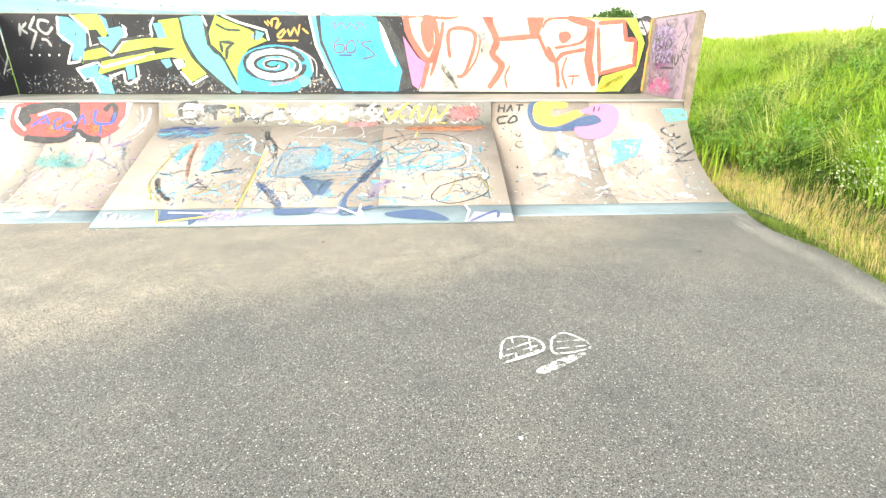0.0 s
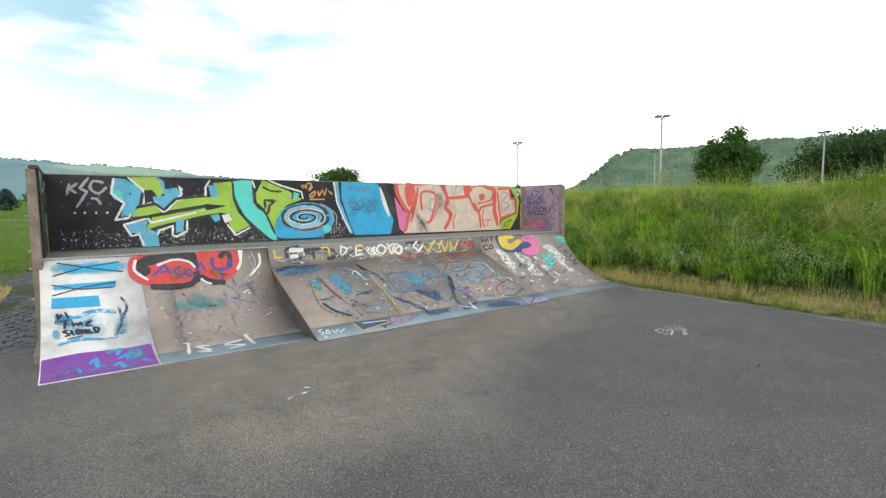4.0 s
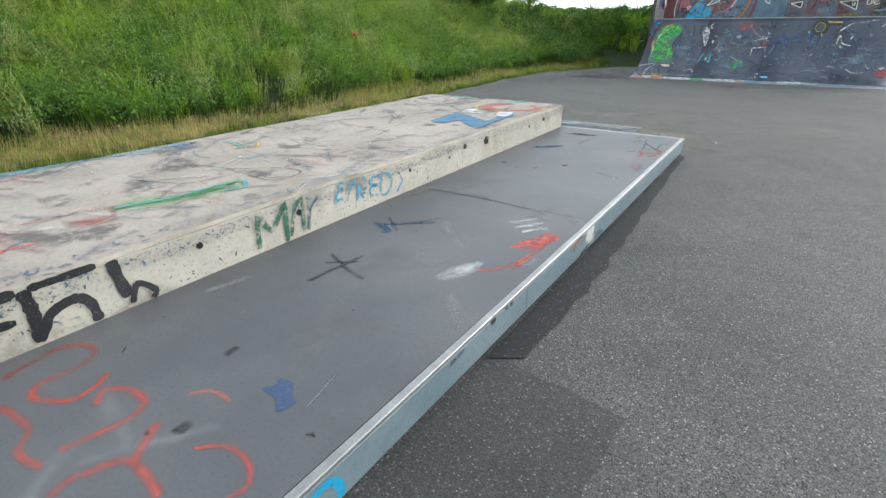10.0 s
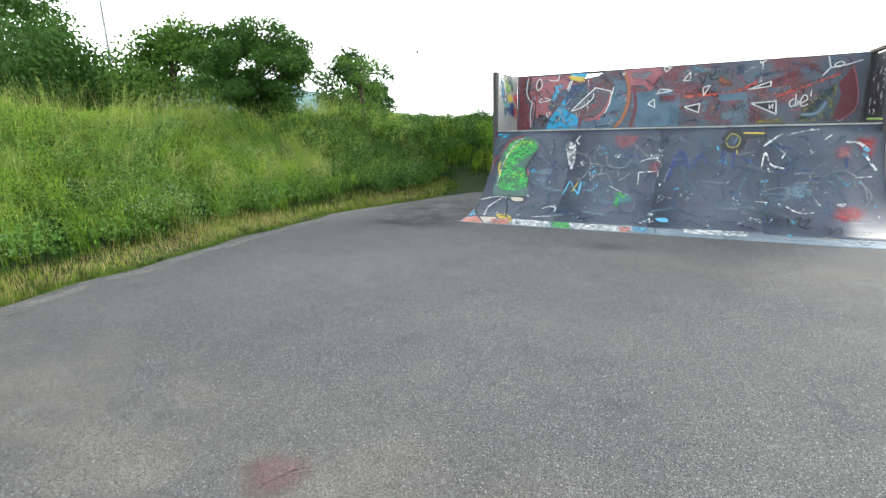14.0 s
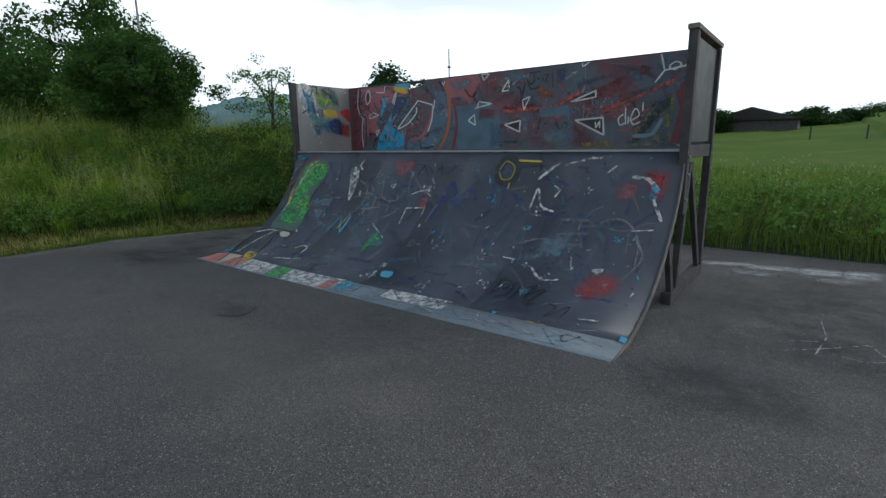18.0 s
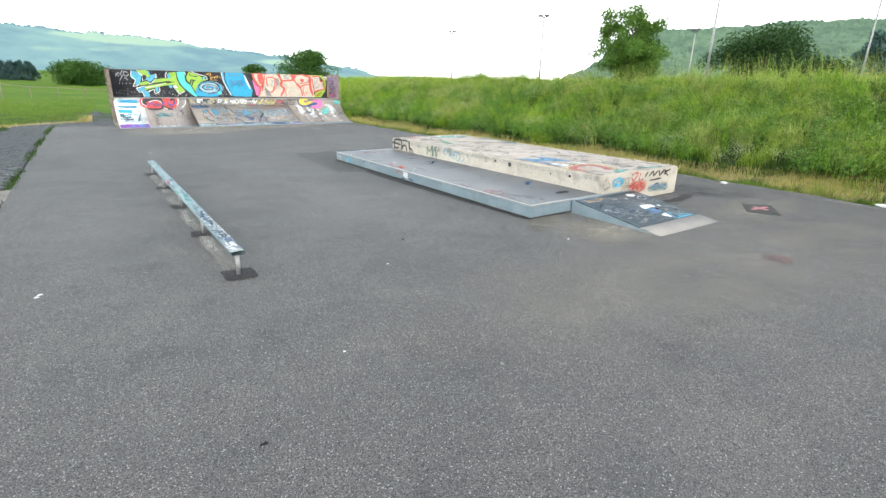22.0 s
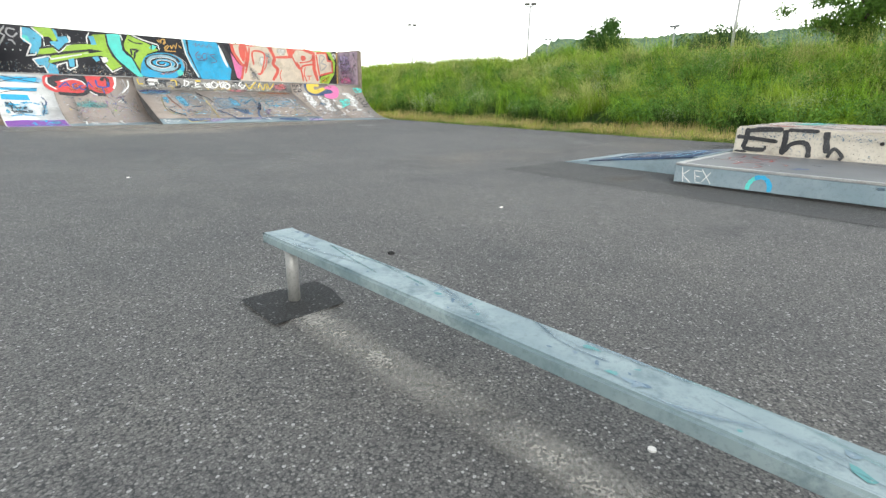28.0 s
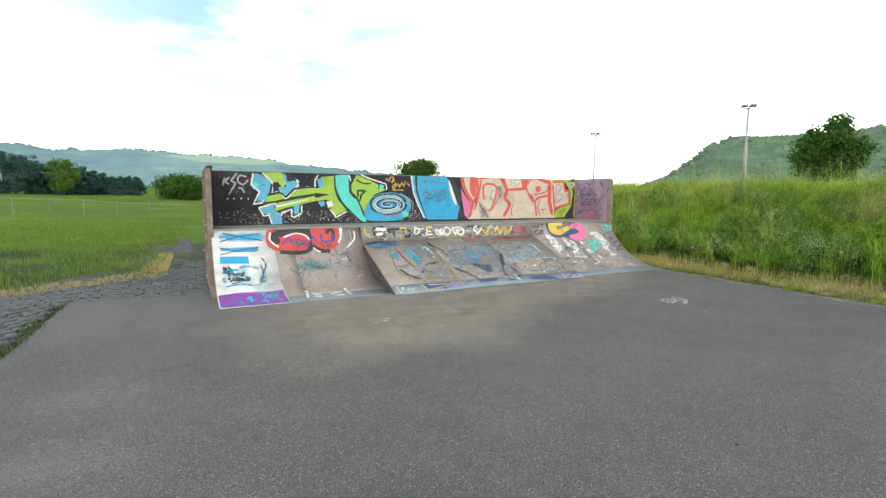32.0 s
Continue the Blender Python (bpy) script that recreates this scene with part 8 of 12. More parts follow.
spray(on, "black", "C0.025", "1.66 1.81  1.61 1.73  1.71 1.75  1.71 1.82  1.66 1.81")
spray(on, "white", "Fw", "1.74 1.73  1.94 1.67  2.07 1.28  1.85 1.05  1.80 1.25")
spray(on, "white", "Fw", "2.17 1.59  2.51 1.47  2.50 0.83  2.25 0.97  2.21 1.36")
spray(on, "slate", "Sa", "2.13 1.36  2.36 1.30  2.31 1.17  2.14 1.18")
spray(on, "white", "Fw", "3.02 1.73  3.39 1.72  3.57 1.38  3.33 1.06  3.23 1.20  3.25 1.54")
spray(on, "mint", "Fw", "2.89 1.46  3.30 1.50  3.17 1.24  2.78 1.05")
spray(on, "mint", "Fw", "3.59 1.91  3.92 1.92  3.92 1.76  3.65 1.73")
spray(on, "white", "Fw", "2.70 1.24  2.87 1.17  2.73 1.03  2.66 1.06")
spray(on, "white", "Fw", "3.31 1.04  3.54 1.05  3.39 0.89  3.26 0.90")
spray(on, "black", "Cw0.028", "3.74 1.69  3.55 1.61  3.68 1.51  3.71 1.57")
spray(on, "black", "Cw0.028", "3.79 1.52  3.61 1.43  3.67 1.31")
spray(on, "black", "Cw0.028", "3.84 1.42  3.62 1.28  3.78 1.24")
spray(on, "black", "Pw0.028", "3.91 1.31  3.61 1.12  3.87 1.15")
spray(on, "navy", "Sa", "1.81 0.96  2.01 0.94  1.86 0.85")
spray(on, "grey", "Cw0.017", "2.87 1.99  3.18 2.02  3.19 1.81")
on = 'FW'
spray(on, "maroon", "F", "1.19 2.58  0.92 2.58  1.00 2.25  0.96 1.79  0.96 1.49  1.21 1.49")
spray(on, "rose", "F", "0.94 2.56  0.11 2.56  -0.17 2.36  0.42 2.25  0.59 1.95  0.45 1.77  0.83 1.79  0.95 2.07  0.99 2.28")
spray(on, "slate", "F", "-0.14 1.65  -0.43 1.71  -0.69 2.03  -0.74 2.42  -0.95 2.38  -1.00 2.02  -0.89 1.69  -0.71 1.49  -0.13 1.49")
spray(on, "rose", "Fa", "-0.38 2.21  -0.66 2.16  -0.58 1.87  -0.33 1.71  -0.00 1.82  -0.30 2.02")
spray(on, "sky", "F", "0.45 2.36  0.23 2.38  0.39 2.15  0.49 2.02")
spray(on, "blue", "F", "0.13 2.21  -0.06 2.33  0.20 1.87  -0.07 1.72  -0.05 1.49  0.61 1.49  0.53 1.71")
spray(on, "navy", "F", "0.12 2.37  -0.21 2.36  -0.02 2.16  0.20 1.89  0.21 2.07")
spray(on, "yellow", "F", "0.15 2.54  -0.18 2.50  -0.17 2.40  0.11 2.45")
spray(on, "sky", "F", "0.11 2.58  -0.22 2.57  -0.20 2.49  0.11 2.54")
spray(on, "rose", "F", "-0.96 2.57  -1.26 2.58  -1.56 2.58  -1.63 2.47  -1.42 2.15  -1.29 2.29  -1.01 2.28")
spray(on, "slate", "F", "-1.08 2.14  -1.42 2.16  -1.75 2.17  -1.95 2.07  -1.94 1.49  -1.19 1.49")
spray(on, "steel", "Fa", "-1.02 2.54  -1.29 2.58  -1.49 2.51  -1.29 2.33  -1.09 2.37")
spray(on, "rust", "C0.057", "-0.92 2.57  -1.02 2.28  -1.02 1.95  -0.93 1.66  -0.79 1.49")
spray(on, "rose", "C0.057", "-0.70 2.16  -0.62 1.90  -0.44 1.70  -0.21 1.65")
spray(on, "maroon", "C0.057", "-1.10 2.27  -1.17 1.88  -1.09 1.49")
spray(on, "white", "C0.021", "1.00 2.56  1.04 2.29  0.98 2.10  0.92 2.06  0.96 1.79  0.94 1.54")
spray(on, "black", "C0.025", "0.94 2.52  0.99 2.28  0.93 2.09  0.84 2.03  0.88 1.54")
spray(on, "white", "C0.021", "0.77 2.52  0.83 2.41  0.80 2.29  0.71 2.37  0.73 2.50  0.77 2.52")
spray(on, "black", "S", "0.77 2.48  0.80 2.40  0.78 2.33  0.74 2.39")
spray(on, "white", "P0.018", "0.56 2.50  0.54 2.47  0.37 2.46  0.34 2.57")
spray(on, "white", "P0.018", "0.77 2.08  0.67 2.14  0.51 2.09  0.74 2.04  0.77 2.08")
spray(on, "white", "P0.016", "0.61 1.81  0.52 1.84  0.58 1.73  0.61 1.81")
spray(on, "white", "P0.023", "0.18 2.27  0.12 2.42  0.08 2.44  0.15 2.24")
spray(on, "white", "C0.023", "0.07 1.84  -0.15 1.92  -0.34 2.08  -0.35 2.18")
spray(on, "white", "P0.023", "0.09 1.84  -0.16 2.07  -0.39 2.28  -0.68 2.20  -0.71 2.13  -0.74 2.27")
spray(on, "white", "C0.023", "-0.70 2.16  -0.67 1.96  -0.58 1.77")
spray(on, "maroon", "C0.023", "1.01 2.06  0.84 2.21  0.62 2.09")
spray(on, "scarlet", "B.03", "-0.37 1.94")
spray(on, "scarlet", "B.03", "-0.50 1.67")
spray(on, "white", "P0.021", "-1.55 2.11  -1.59 2.19  -1.82 2.15  -1.51 2.10")
spray(on, "white", "P0.021", "-1.50 2.01  -1.52 1.85  -1.39 1.92  -1.50 2.01")
spray(on, "white", "P0.018", "-1.63 2.58  -1.67 2.49  -1.77 2.57  -1.63 2.58")
spray(on, "maroon", "Fa", "-1.58 2.12  -1.91 2.08  -1.87 1.91  -1.57 1.92")
spray(on, "white", "P0.018", "-0.89 2.53  -0.92 2.48  -0.95 2.54")
spray(on, "rose", "Fa", "-1.77 2.24  -2.09 2.28  -2.40 2.20  -2.80 2.09  -3.07 1.86  -2.70 1.81  -2.33 1.99  -1.95 1.91  -1.76 1.98")
spray(on, "rose", "Fa", "-2.80 2.06  -3.19 2.25  -3.60 2.28  -4.04 2.55  -4.10 2.43  -3.71 2.19  -3.36 2.06  -3.10 2.01")
spray(on, "rust", "Fa", "-2.56 2.41  -2.82 2.24  -2.80 2.15  -2.53 2.19")
spray(on, "rose", "Fa", "-3.10 2.01  -3.59 2.07  -3.88 2.00  -3.71 1.77  -3.48 1.90")
spray(on, "scarlet", "Cw0.046", "-2.02 2.03  -2.46 2.04  -2.80 2.06  -3.16 2.22")
spray(on, "scarlet", "Cw0.034", "-3.48 1.96  -3.71 2.04  -3.93 2.12  -4.37 2.29")
spray(on, "navy", "Fa", "-2.81 2.54  -2.96 2.56  -2.99 2.38  -2.83 2.33")
spray(on, "navy", "Fa", "-3.10 2.34  -3.51 2.42  -3.48 2.33  -3.13 2.26")
spray(on, "slate", "Fa", "-3.74 2.42  -3.93 2.44  -3.97 2.29  -3.77 2.27")
spray(on, "slate", "F", "-2.58 2.05  -3.01 2.06  -3.04 1.93  -2.61 1.92")
spray(on, "steel", "Fa", "-2.61 1.75  -2.98 1.80  -3.01 1.58  -2.64 1.53")
spray(on, "slate", "Fa", "-1.76 1.92  -1.98 1.87  -2.14 1.71  -2.39 1.64  -2.33 1.49  -1.75 1.49")
spray(on, "steel", "Fa", "-2.27 1.96  -2.46 1.98  -2.46 1.76  -2.33 1.67")
spray(on, "maroon", "Fa", "-3.07 1.86  -3.48 1.63  -3.59 1.49  -3.09 1.49")
spray(on, "olive", "Fw", "-3.85 1.52  -3.88 1.70  -4.04 1.90  -4.32 2.12  -4.33 1.60  -4.21 1.53")
spray(on, "slate", "Sa", "-3.80 1.50  -3.95 1.85  -4.30 2.15  -4.33 1.52")
spray(on, "maroon", "F", "-4.34 2.12  -4.50 2.40  -4.60 2.11  -4.62 1.73  -4.43 1.53  -4.32 1.56  -4.40 1.94")
spray(on, "olive", "Fa", "-3.21 1.57  -3.59 1.62  -3.65 1.49  -3.24 1.49")
spray(on, "steel", "C0.046", "-3.88 1.64  -4.10 1.66  -4.21 1.84")
spray(on, "white", "P0.021", "-3.04 2.10  -3.38 2.22  -3.38 2.14  -3.05 2.10")
spray(on, "black", "F", "-3.13 2.12  -3.36 2.20  -3.36 2.15")
spray(on, "black", "F", "-3.14 1.85  -3.48 1.87  -3.48 1.69")
spray(on, "white", "P0.023", "-3.11 1.86  -3.49 1.88  -3.51 1.66  -3.11 1.86")
spray(on, "black", "F", "-2.06 1.84  -2.27 1.88  -2.27 1.75")
spray(on, "white", "P0.021", "-2.03 1.84  -2.29 1.89  -2.28 1.73  -2.03 1.84")
spray(on, "white", "P0.018", "-3.39 1.83  -3.40 1.75  -3.45 1.84  -3.45 1.75")
spray(on, "white", "P0.018", "-2.32 2.17  -2.44 2.21  -2.34 2.03  -2.32 2.17")
spray(on, "white", "P0.018", "-1.98 2.31  -2.09 2.46  -2.11 2.32  -1.98 2.31")
spray(on, "white", "P0.018", "-3.18 2.58  -3.19 2.53  -3.28 2.58")
spray(on, "white", "P0.021", "-4.15 2.58  -4.20 2.39  -4.10 2.26")
spray(on, "white", "P0.021", "-4.20 2.39  -4.42 2.42  -4.62 2.48")
spray(on, "white", "C0.018", "-4.32 2.48  -4.25 2.43  -4.31 2.39  -4.38 2.44  -4.32 2.48")
spray(on, "rose", "C0.018", "-4.49 2.40  -4.57 2.19  -4.63 1.88  -4.59 1.67  -4.43 1.53")
spray(on, "black", "P0.018", "-2.42 2.52  -2.59 2.53")
spray(on, "black", "P0.018", "-2.50 2.52  -2.49 2.38")
spray(on, "black", "P0.016", "-2.63 2.45  -2.62 2.39")
spray(on, "black", "P0.016", "-2.65 2.48  -2.71 2.48  -2.66 2.39  -2.72 2.39")
spray(on, "black", "P0.016", "-2.77 2.49  -2.78 2.30")
spray(on, "black", "P0.018", "-2.09 2.39  -2.15 2.42  -2.10 2.31")
spray(on, "black", "P0.018", "-2.21 2.15  -2.31 2.15  -2.24 2.10")
spray(on, "black", "B.04", "-4.09 1.99")
spray(on, "black", "B.03", "-4.16 2.02")
spray(on, "black", "B.03", "-3.85 2.15")
spray(on, "white", "C0.018", "-3.75 1.91  -3.69 1.86  -3.71 1.78  -3.77 1.80")
spray(on, "white", "P0.018", "-3.77 1.99  -3.78 1.78")
spray(on, "white", "P0.018", "-3.81 1.88  -3.81 1.79")
spray(on, "white", "C0.018", "-3.85 1.83  -3.94 1.89  -3.89 1.97  -3.84 1.85  -3.88 1.78  -3.96 1.81")
spray(on, "white", "P0.018", "-3.98 2.04  -3.98 1.93")
spray(on, "white", "D.012", "-3.99 1.88")
spray(on, "red", "P0.014", "-3.68 1.71  -3.85 1.73")
on = 'FR'
spray(on, "black", "F", "-23.70 2.530  -22.81 2.530  -22.75 1.560  -23.70 1.560")
on = 'FL'
spray(on, "white", "Sw", "-22.62 2.560  -22.86 2.560  -23.02 2.120  -22.71 2.130")
spray(on, "deep", "Cw.05", "-22.72 2.468  -22.81 2.314  -22.80 2.116")
spray(on, "navy", "C.025", "-22.70 2.506  -22.83 2.392  -22.92 2.526")
spray(on, "navy", "C.025", "-22.66 2.114  -22.83 2.212  -22.93 2.324")
spray(on, "sky", "Sa", "-22.66 2.444  -22.89 2.463  -22.99 2.103  -22.78 2.100")
spray(on, "deep", "Cw.05", "-22.88 2.315  -22.97 2.039")
spray(on, "black", "Cw.03", "-22.86 2.560  -22.99 2.560  -23.00 2.434")
spray(on, "lime", "Sa", "-22.92 2.510  -23.12 2.529  -23.24 2.242  -23.02 2.215")
spray(on, "green", "Cw.07", "-23.00 2.356  -23.15 2.265  -23.27 2.314")
spray(on, "sage", "Sa", "-23.06 2.560  -23.41 2.560  -23.49 2.302  -23.18 2.320")
spray(on, "teal", "Sa", "-23.26 2.477  -23.45 2.457  -23.50 2.270  -23.35 2.244")
spray(on, "lime", "Cw.05", "-23.16 2.241  -23.24 2.360  -23.36 2.284")
spray(on, "slate", "Cw.05", "-23.12 2.529  -23.24 2.560  -23.39 2.487")
spray(on, "yellow", "S", "-23.13 2.185  -23.36 2.205  -23.42 2.142  -23.42 2.078  -23.20 2.075  -23.13 2.122")
spray(on, "rose", "Cw.03", "-23.02 2.072  -23.10 2.057")
spray(on, "pink", "C.02", "-23.45 2.143  -23.53 2.160")
spray(on, "deep", "Sw", "-22.99 2.183  -23.10 2.185  -23.13 2.090  -23.02 2.088")
spray(on, "white", "D.05", "-22.99 2.103")
spray(on, "mint", "Sa", "-22.78 2.100  -22.99 2.071  -23.26 2.044  -23.27 1.947  -22.94 1.958")
spray(on, "petrol", "Sa", "-22.87 1.957  -23.09 1.961  -23.07 1.781  -22.93 1.713")
spray(on, "petrol", "Sa", "-23.05 1.976  -23.51 2.032  -23.57 1.888  -23.46 1.755  -23.11 1.815")
spray(on, "deep", "Sw", "-23.23 1.995  -23.48 2.031  -23.51 1.789  -23.30 1.818")
spray(on, "petrol", "Cw.06", "-23.13 1.961  -23.20 1.816")
spray(on, "navy", "Sa", "-23.30 2.044  -23.51 2.064  -23.57 1.765  -23.42 1.763")
spray(on, "red", "S", "-23.55 1.920  -23.58 1.969  -23.65 1.742  -23.58 1.790")
spray(on, "white", "Cw.02", "-22.82 1.956  -22.91 1.795  -23.00 1.715")
spray(on, "mint", "Cw.03", "-22.91 1.877  -22.97 1.755")
spray(on, "white", "D.03", "-23.02 1.632")
spray(on, "red", "S", "-23.49 2.173  -23.72 2.219  -23.72 1.999  -23.65 2.040")
spray(on, "red", "Sa", "-23.48 1.932  -23.72 1.979  -23.72 1.730  -23.53 1.724")
spray(on, "white", "D.03", "-23.65 2.51")

on = 'F'
spray(on, "sage", "S", "0.72 2.46  0.42 2.38  0.43 2.18  0.58 1.81  0.47 1.55  0.45 1.13  1.02 1.12  1.11 1.60  1.12 2.07  0.96 2.35")
spray(on, "green", "Sw", "0.93 2.39  0.44 2.34  0.47 2.14  0.89 1.82  1.05 1.90")
spray(on, "green", "Sw", "0.90 2.19  0.49 2.30  0.54 2.10  0.94 1.98")
spray(on, "green", "Sw", "1.05 1.77  0.60 1.81  0.46 1.38  0.94 1.28")
spray(on, "green", "Sw", "0.95 1.73  0.63 1.77  0.51 1.51  0.75 1.42")
spray(on, "lime", "Cw0.037", "1.00 1.82  0.97 2.11  0.71 2.35  0.50 2.32")
spray(on, "lime", "Cw0.037", "0.81 1.55  0.70 1.73  0.58 1.60")
spray(on, "black", "C0.031", "0.39 2.18  0.56 1.81  0.45 1.56  0.46 1.38")
spray(on, "maroon", "C0.050", "1.23 1.94  1.09 2.19  0.93 2.39  0.68 2.48")
spray(on, "white", "C0.020", "1.05 1.39  1.04 1.90  0.84 2.35  0.59 2.43")
spray(on, "yellow", "C0.037", "1.04 1.64  1.11 1.82  1.10 1.94")
spray(on, "slate", "Sa", "1.25 2.50  0.94 2.49  1.13 2.27  1.21 2.03")
spray(on, "blue", "Sw", "1.24 2.52  0.99 2.51  1.11 2.44")
spray(on, "grey", "Pa0.048", "1.25 2.23  1.10 2.37")
spray(on, "rose", "Ca0.048", "1.25 2.11  1.23 1.82  1.23 1.68")
spray(on, "white", "Sw", "-0.14 2.31  -0.30 2.30  -0.33 2.01  -0.29 1.79  -0.18 2.06")
spray(on, "white", "Pw0.025", "-0.38 2.46  -0.31 2.36  -0.38 2.29")
spray(on, "white", "B.05", "-1.07 2.07")
spray(on, "white", "B.03", "0.15 2.24")
spray(on, "white", "B.02", "0.14 2.14")
spray(on, "steel", "Sa", "0.46 1.75  0.08 1.86  0.07 1.65  0.39 1.65")
spray(on, "steel", "Sa", "0.37 1.60  0.10 1.63  0.11 1.39  0.30 1.43")
spray(on, "blue", "B.04", "0.42 1.76")
spray(on, "rose", "P0.022", "0.49 1.64  0.52 1.79")
spray(on, "grey", "Pa0.038", "0.32 1.86  0.13 1.86")
spray(on, "grey", "Ca0.028", "0.07 1.81  -0.31 1.86  -0.80 1.87  -1.09 1.87  -1.12 1.57")
spray(on, "grey", "Ca0.038", "-0.26 2.17  -0.59 2.01  -0.57 1.69  -0.39 1.52")
spray(on, "grey", "Ca0.038", "-0.88 2.13  -0.94 1.89  -1.20 1.85  -1.33 2.04")
spray(on, "grey", "Pa0.034", "-0.08 1.52  -0.51 1.61")
spray(on, "grey", "Ca0.038", "-0.45 1.93  -0.80 1.89  -0.80 1.65")
spray(on, "sky", "P0.022", "-0.24 1.20  -0.31 1.54")
spray(on, "sky", "P0.027", "-0.39 1.39  -0.51 1.23  -0.51 1.53")
spray(on, "yellow", "P0.018", "-0.39 1.28  -0.46 1.52")
spray(on, "sky", "P0.015", "-0.33 1.53  -0.40 1.39")
spray(on, "white", "P0.018", "0.42 1.19  0.35 1.12")
spray(on, "rose", "Sa", "-1.00 2.46  -1.40 2.45  -1.29 2.23  -1.03 2.23")
spray(on, "white", "C0.015", "-1.45 1.96  -1.61 2.02  -1.78 1.95  -1.79 1.85")
spray(on, "white", "P0.020", "-1.46 1.50  -1.45 1.75  -1.76 1.78")
spray(on, "rose", "Sa", "-1.59 1.93  -1.78 1.95  -1.76 1.74  -1.64 1.76")
spray(on, "white", "C0.015", "-1.76 1.64  -1.75 1.81")
spray(on, "black", "Pa0.042", "-1.45 2.23  -1.55 2.38  -1.65 2.21")
spray(on, "black", "Pa0.042", "-1.77 2.30  -1.84 2.37  -1.86 2.26")
spray(on, "teal", "Sa", "-1.13 1.01  -1.15 1.36  -1.43 1.22  -1.42 1.04")
spray(on, "green", "Cw0.062", "-1.18 0.96  -1.18 1.28  -1.29 1.19")
spray(on, "white", "P0.013", "-0.99 1.46  -1.35 1.24")
spray(on, "white", "P0.025", "0.13 0.49  -0.36 0.58")
spray(on, "white", "Cw0.025", "0.02 0.79  -0.09 0.87  -0.20 0.84  -0.20 0.71")
spray(on, "white", "B.02", "-0.31 0.87")
spray(on, "white", "C0.031", "0.98 0.44  1.02 0.75  0.93 0.95  0.84 1.11  1.00 1.08  1.25 0.99")
spray(on, "white", "C0.025", "0.96 0.41  0.66 0.50  0.63 0.72")
spray(on, "black", "C0.025", "1.25 1.01  1.02 1.12  0.46 1.10  0.44 0.97  0.73 1.01  0.64 0.72  0.65 0.48  0.96 0.41")
spray(on, "cream", "S", "0.68 1.08  0.47 1.08  0.44 0.99  0.60 0.99")
spray(on, "grey", "Ca0.038", "0.84 1.01  0.86 0.82  0.83 0.58")
spray(on, "black", "C0.025", "1.25 0.86  1.21 0.62  0.84 0.04")
spray(on, "cream", "F", "1.03 0.36  0.71 0.38  0.79 0.00")
spray(on, "coral", "F", "1.25 0.28  1.10 0.39  0.82 0.00  1.25 0.01")
spray(on, "sky", "Sw", "1.25 0.46  1.25 0.62  1.15 0.43  1.25 0.37")
spray(on, "white", "P0.020", "1.25 0.26  1.14 0.32")
spray(on, "yellow", "Sw", "0.78 0.51  0.52 0.48  0.39 0.18  0.62 0.31")
spray(on, "coral", "Fw", "0.79 0.29  0.49 0.34  0.38 0.01  0.69 0.00")
spray(on, "white", "Fw", "0.42 0.34  -0.21 0.33  -0.32 0.00  0.31 0.00")
spray(on, "black", "Ca0.028", "0.26 0.03  0.18 0.29  -0.20 0.09  -0.35 0.31")
spray(on, "green", "Fw", "-0.25 0.32  -0.55 0.32  -0.64 0.00  -0.37 0.00")
spray(on, "white", "Fw", "-0.55 0.31  -1.55 0.34  -1.55 0.00  -0.66 0.00")
spray(on, "sky", "Fw", "-1.52 0.35  -1.76 0.31  -1.72 0.05  -1.55 0.10")
spray(on, "coral", "Fw", "-1.33 0.24  -1.48 0.32  -1.52 0.01  -1.38 0.00")
spray(on, "black", "P0.013", "-1.84 0.29  -1.87 0.08")
spray(on, "sky", "S", "-1.82 0.66  -1.97 0.68  -2.00 0.57  -1.88 0.56")
spray(on, "white", "B.02", "-0.94 0.61")
spray(on, "white", "B.02", "-1.44 0.59")
spray(on, "white", "B.015", "0.47 0.81")
spray(on, "white", "B.02", "-0.69 0.89")
spray(on, "sky", "B.03", "-1.69 0.58")
spray(on, "white", "B.02", "-1.98 1.21")
spray(on, "grey", "Ca0.034", "-1.38 2.31  -1.36 2.08  -1.45 1.89")
spray(on, "black", "C0.112", "-2.70 2.32  -2.80 2.49  -2.95 2.39  -2.91 2.21  -2.78 2.20  -2.69 2.30")
spray(on, "olive", "C0.020", "-2.72 2.34  -2.80 2.45  -2.92 2.38  -2.89 2.24  -2.78 2.23  -2.72 2.32")
spray(on, "yellow", "P0.025", "-2.96 2.46  -3.26 2.45")
spray(on, "black", "P0.037", "-2.96 2.39  -3.27 2.41")
spray(on, "yellow", "P0.022", "-2.89 2.18  -2.89 2.10")
spray(on, "deep", "Ca0.095", "-1.89 1.55  -2.06 2.15  -2.23 1.79")
spray(on, "deep", "Pa0.070", "-1.90 1.89  -2.21 1.94")
spray(on, "deep", "Ca0.070", "-2.26 1.93  -2.37 2.07  -2.51 1.92")
spray(on, "deep", "Pa0.070", "-2.71 2.21  -2.70 1.87")
spray(on, "deep", "Ca0.070", "-2.88 2.19  -2.84 1.85")
spray(on, "deep", "Pa0.070", "-2.93 2.07  -3.15 1.95")
spray(on, "white", "Pw0.031", "-3.25 2.24  -3.49 2.45")
spray(on, "white", "Pw0.025", "-3.54 2.41  -3.78 2.48  -4.04 2.51")
spray(on, "white", "Cw0.027", "-3.24 1.87  -3.28 2.13  -3.37 1.92  -3.54 1.86")
spray(on, "white", "Pw0.022", "-3.47 2.17  -3.55 2.13  -3.50 2.03")
spray(on, "white", "B.03", "-3.89 2.14")
spray(on, "white", "B.02", "-2.65 1.74")
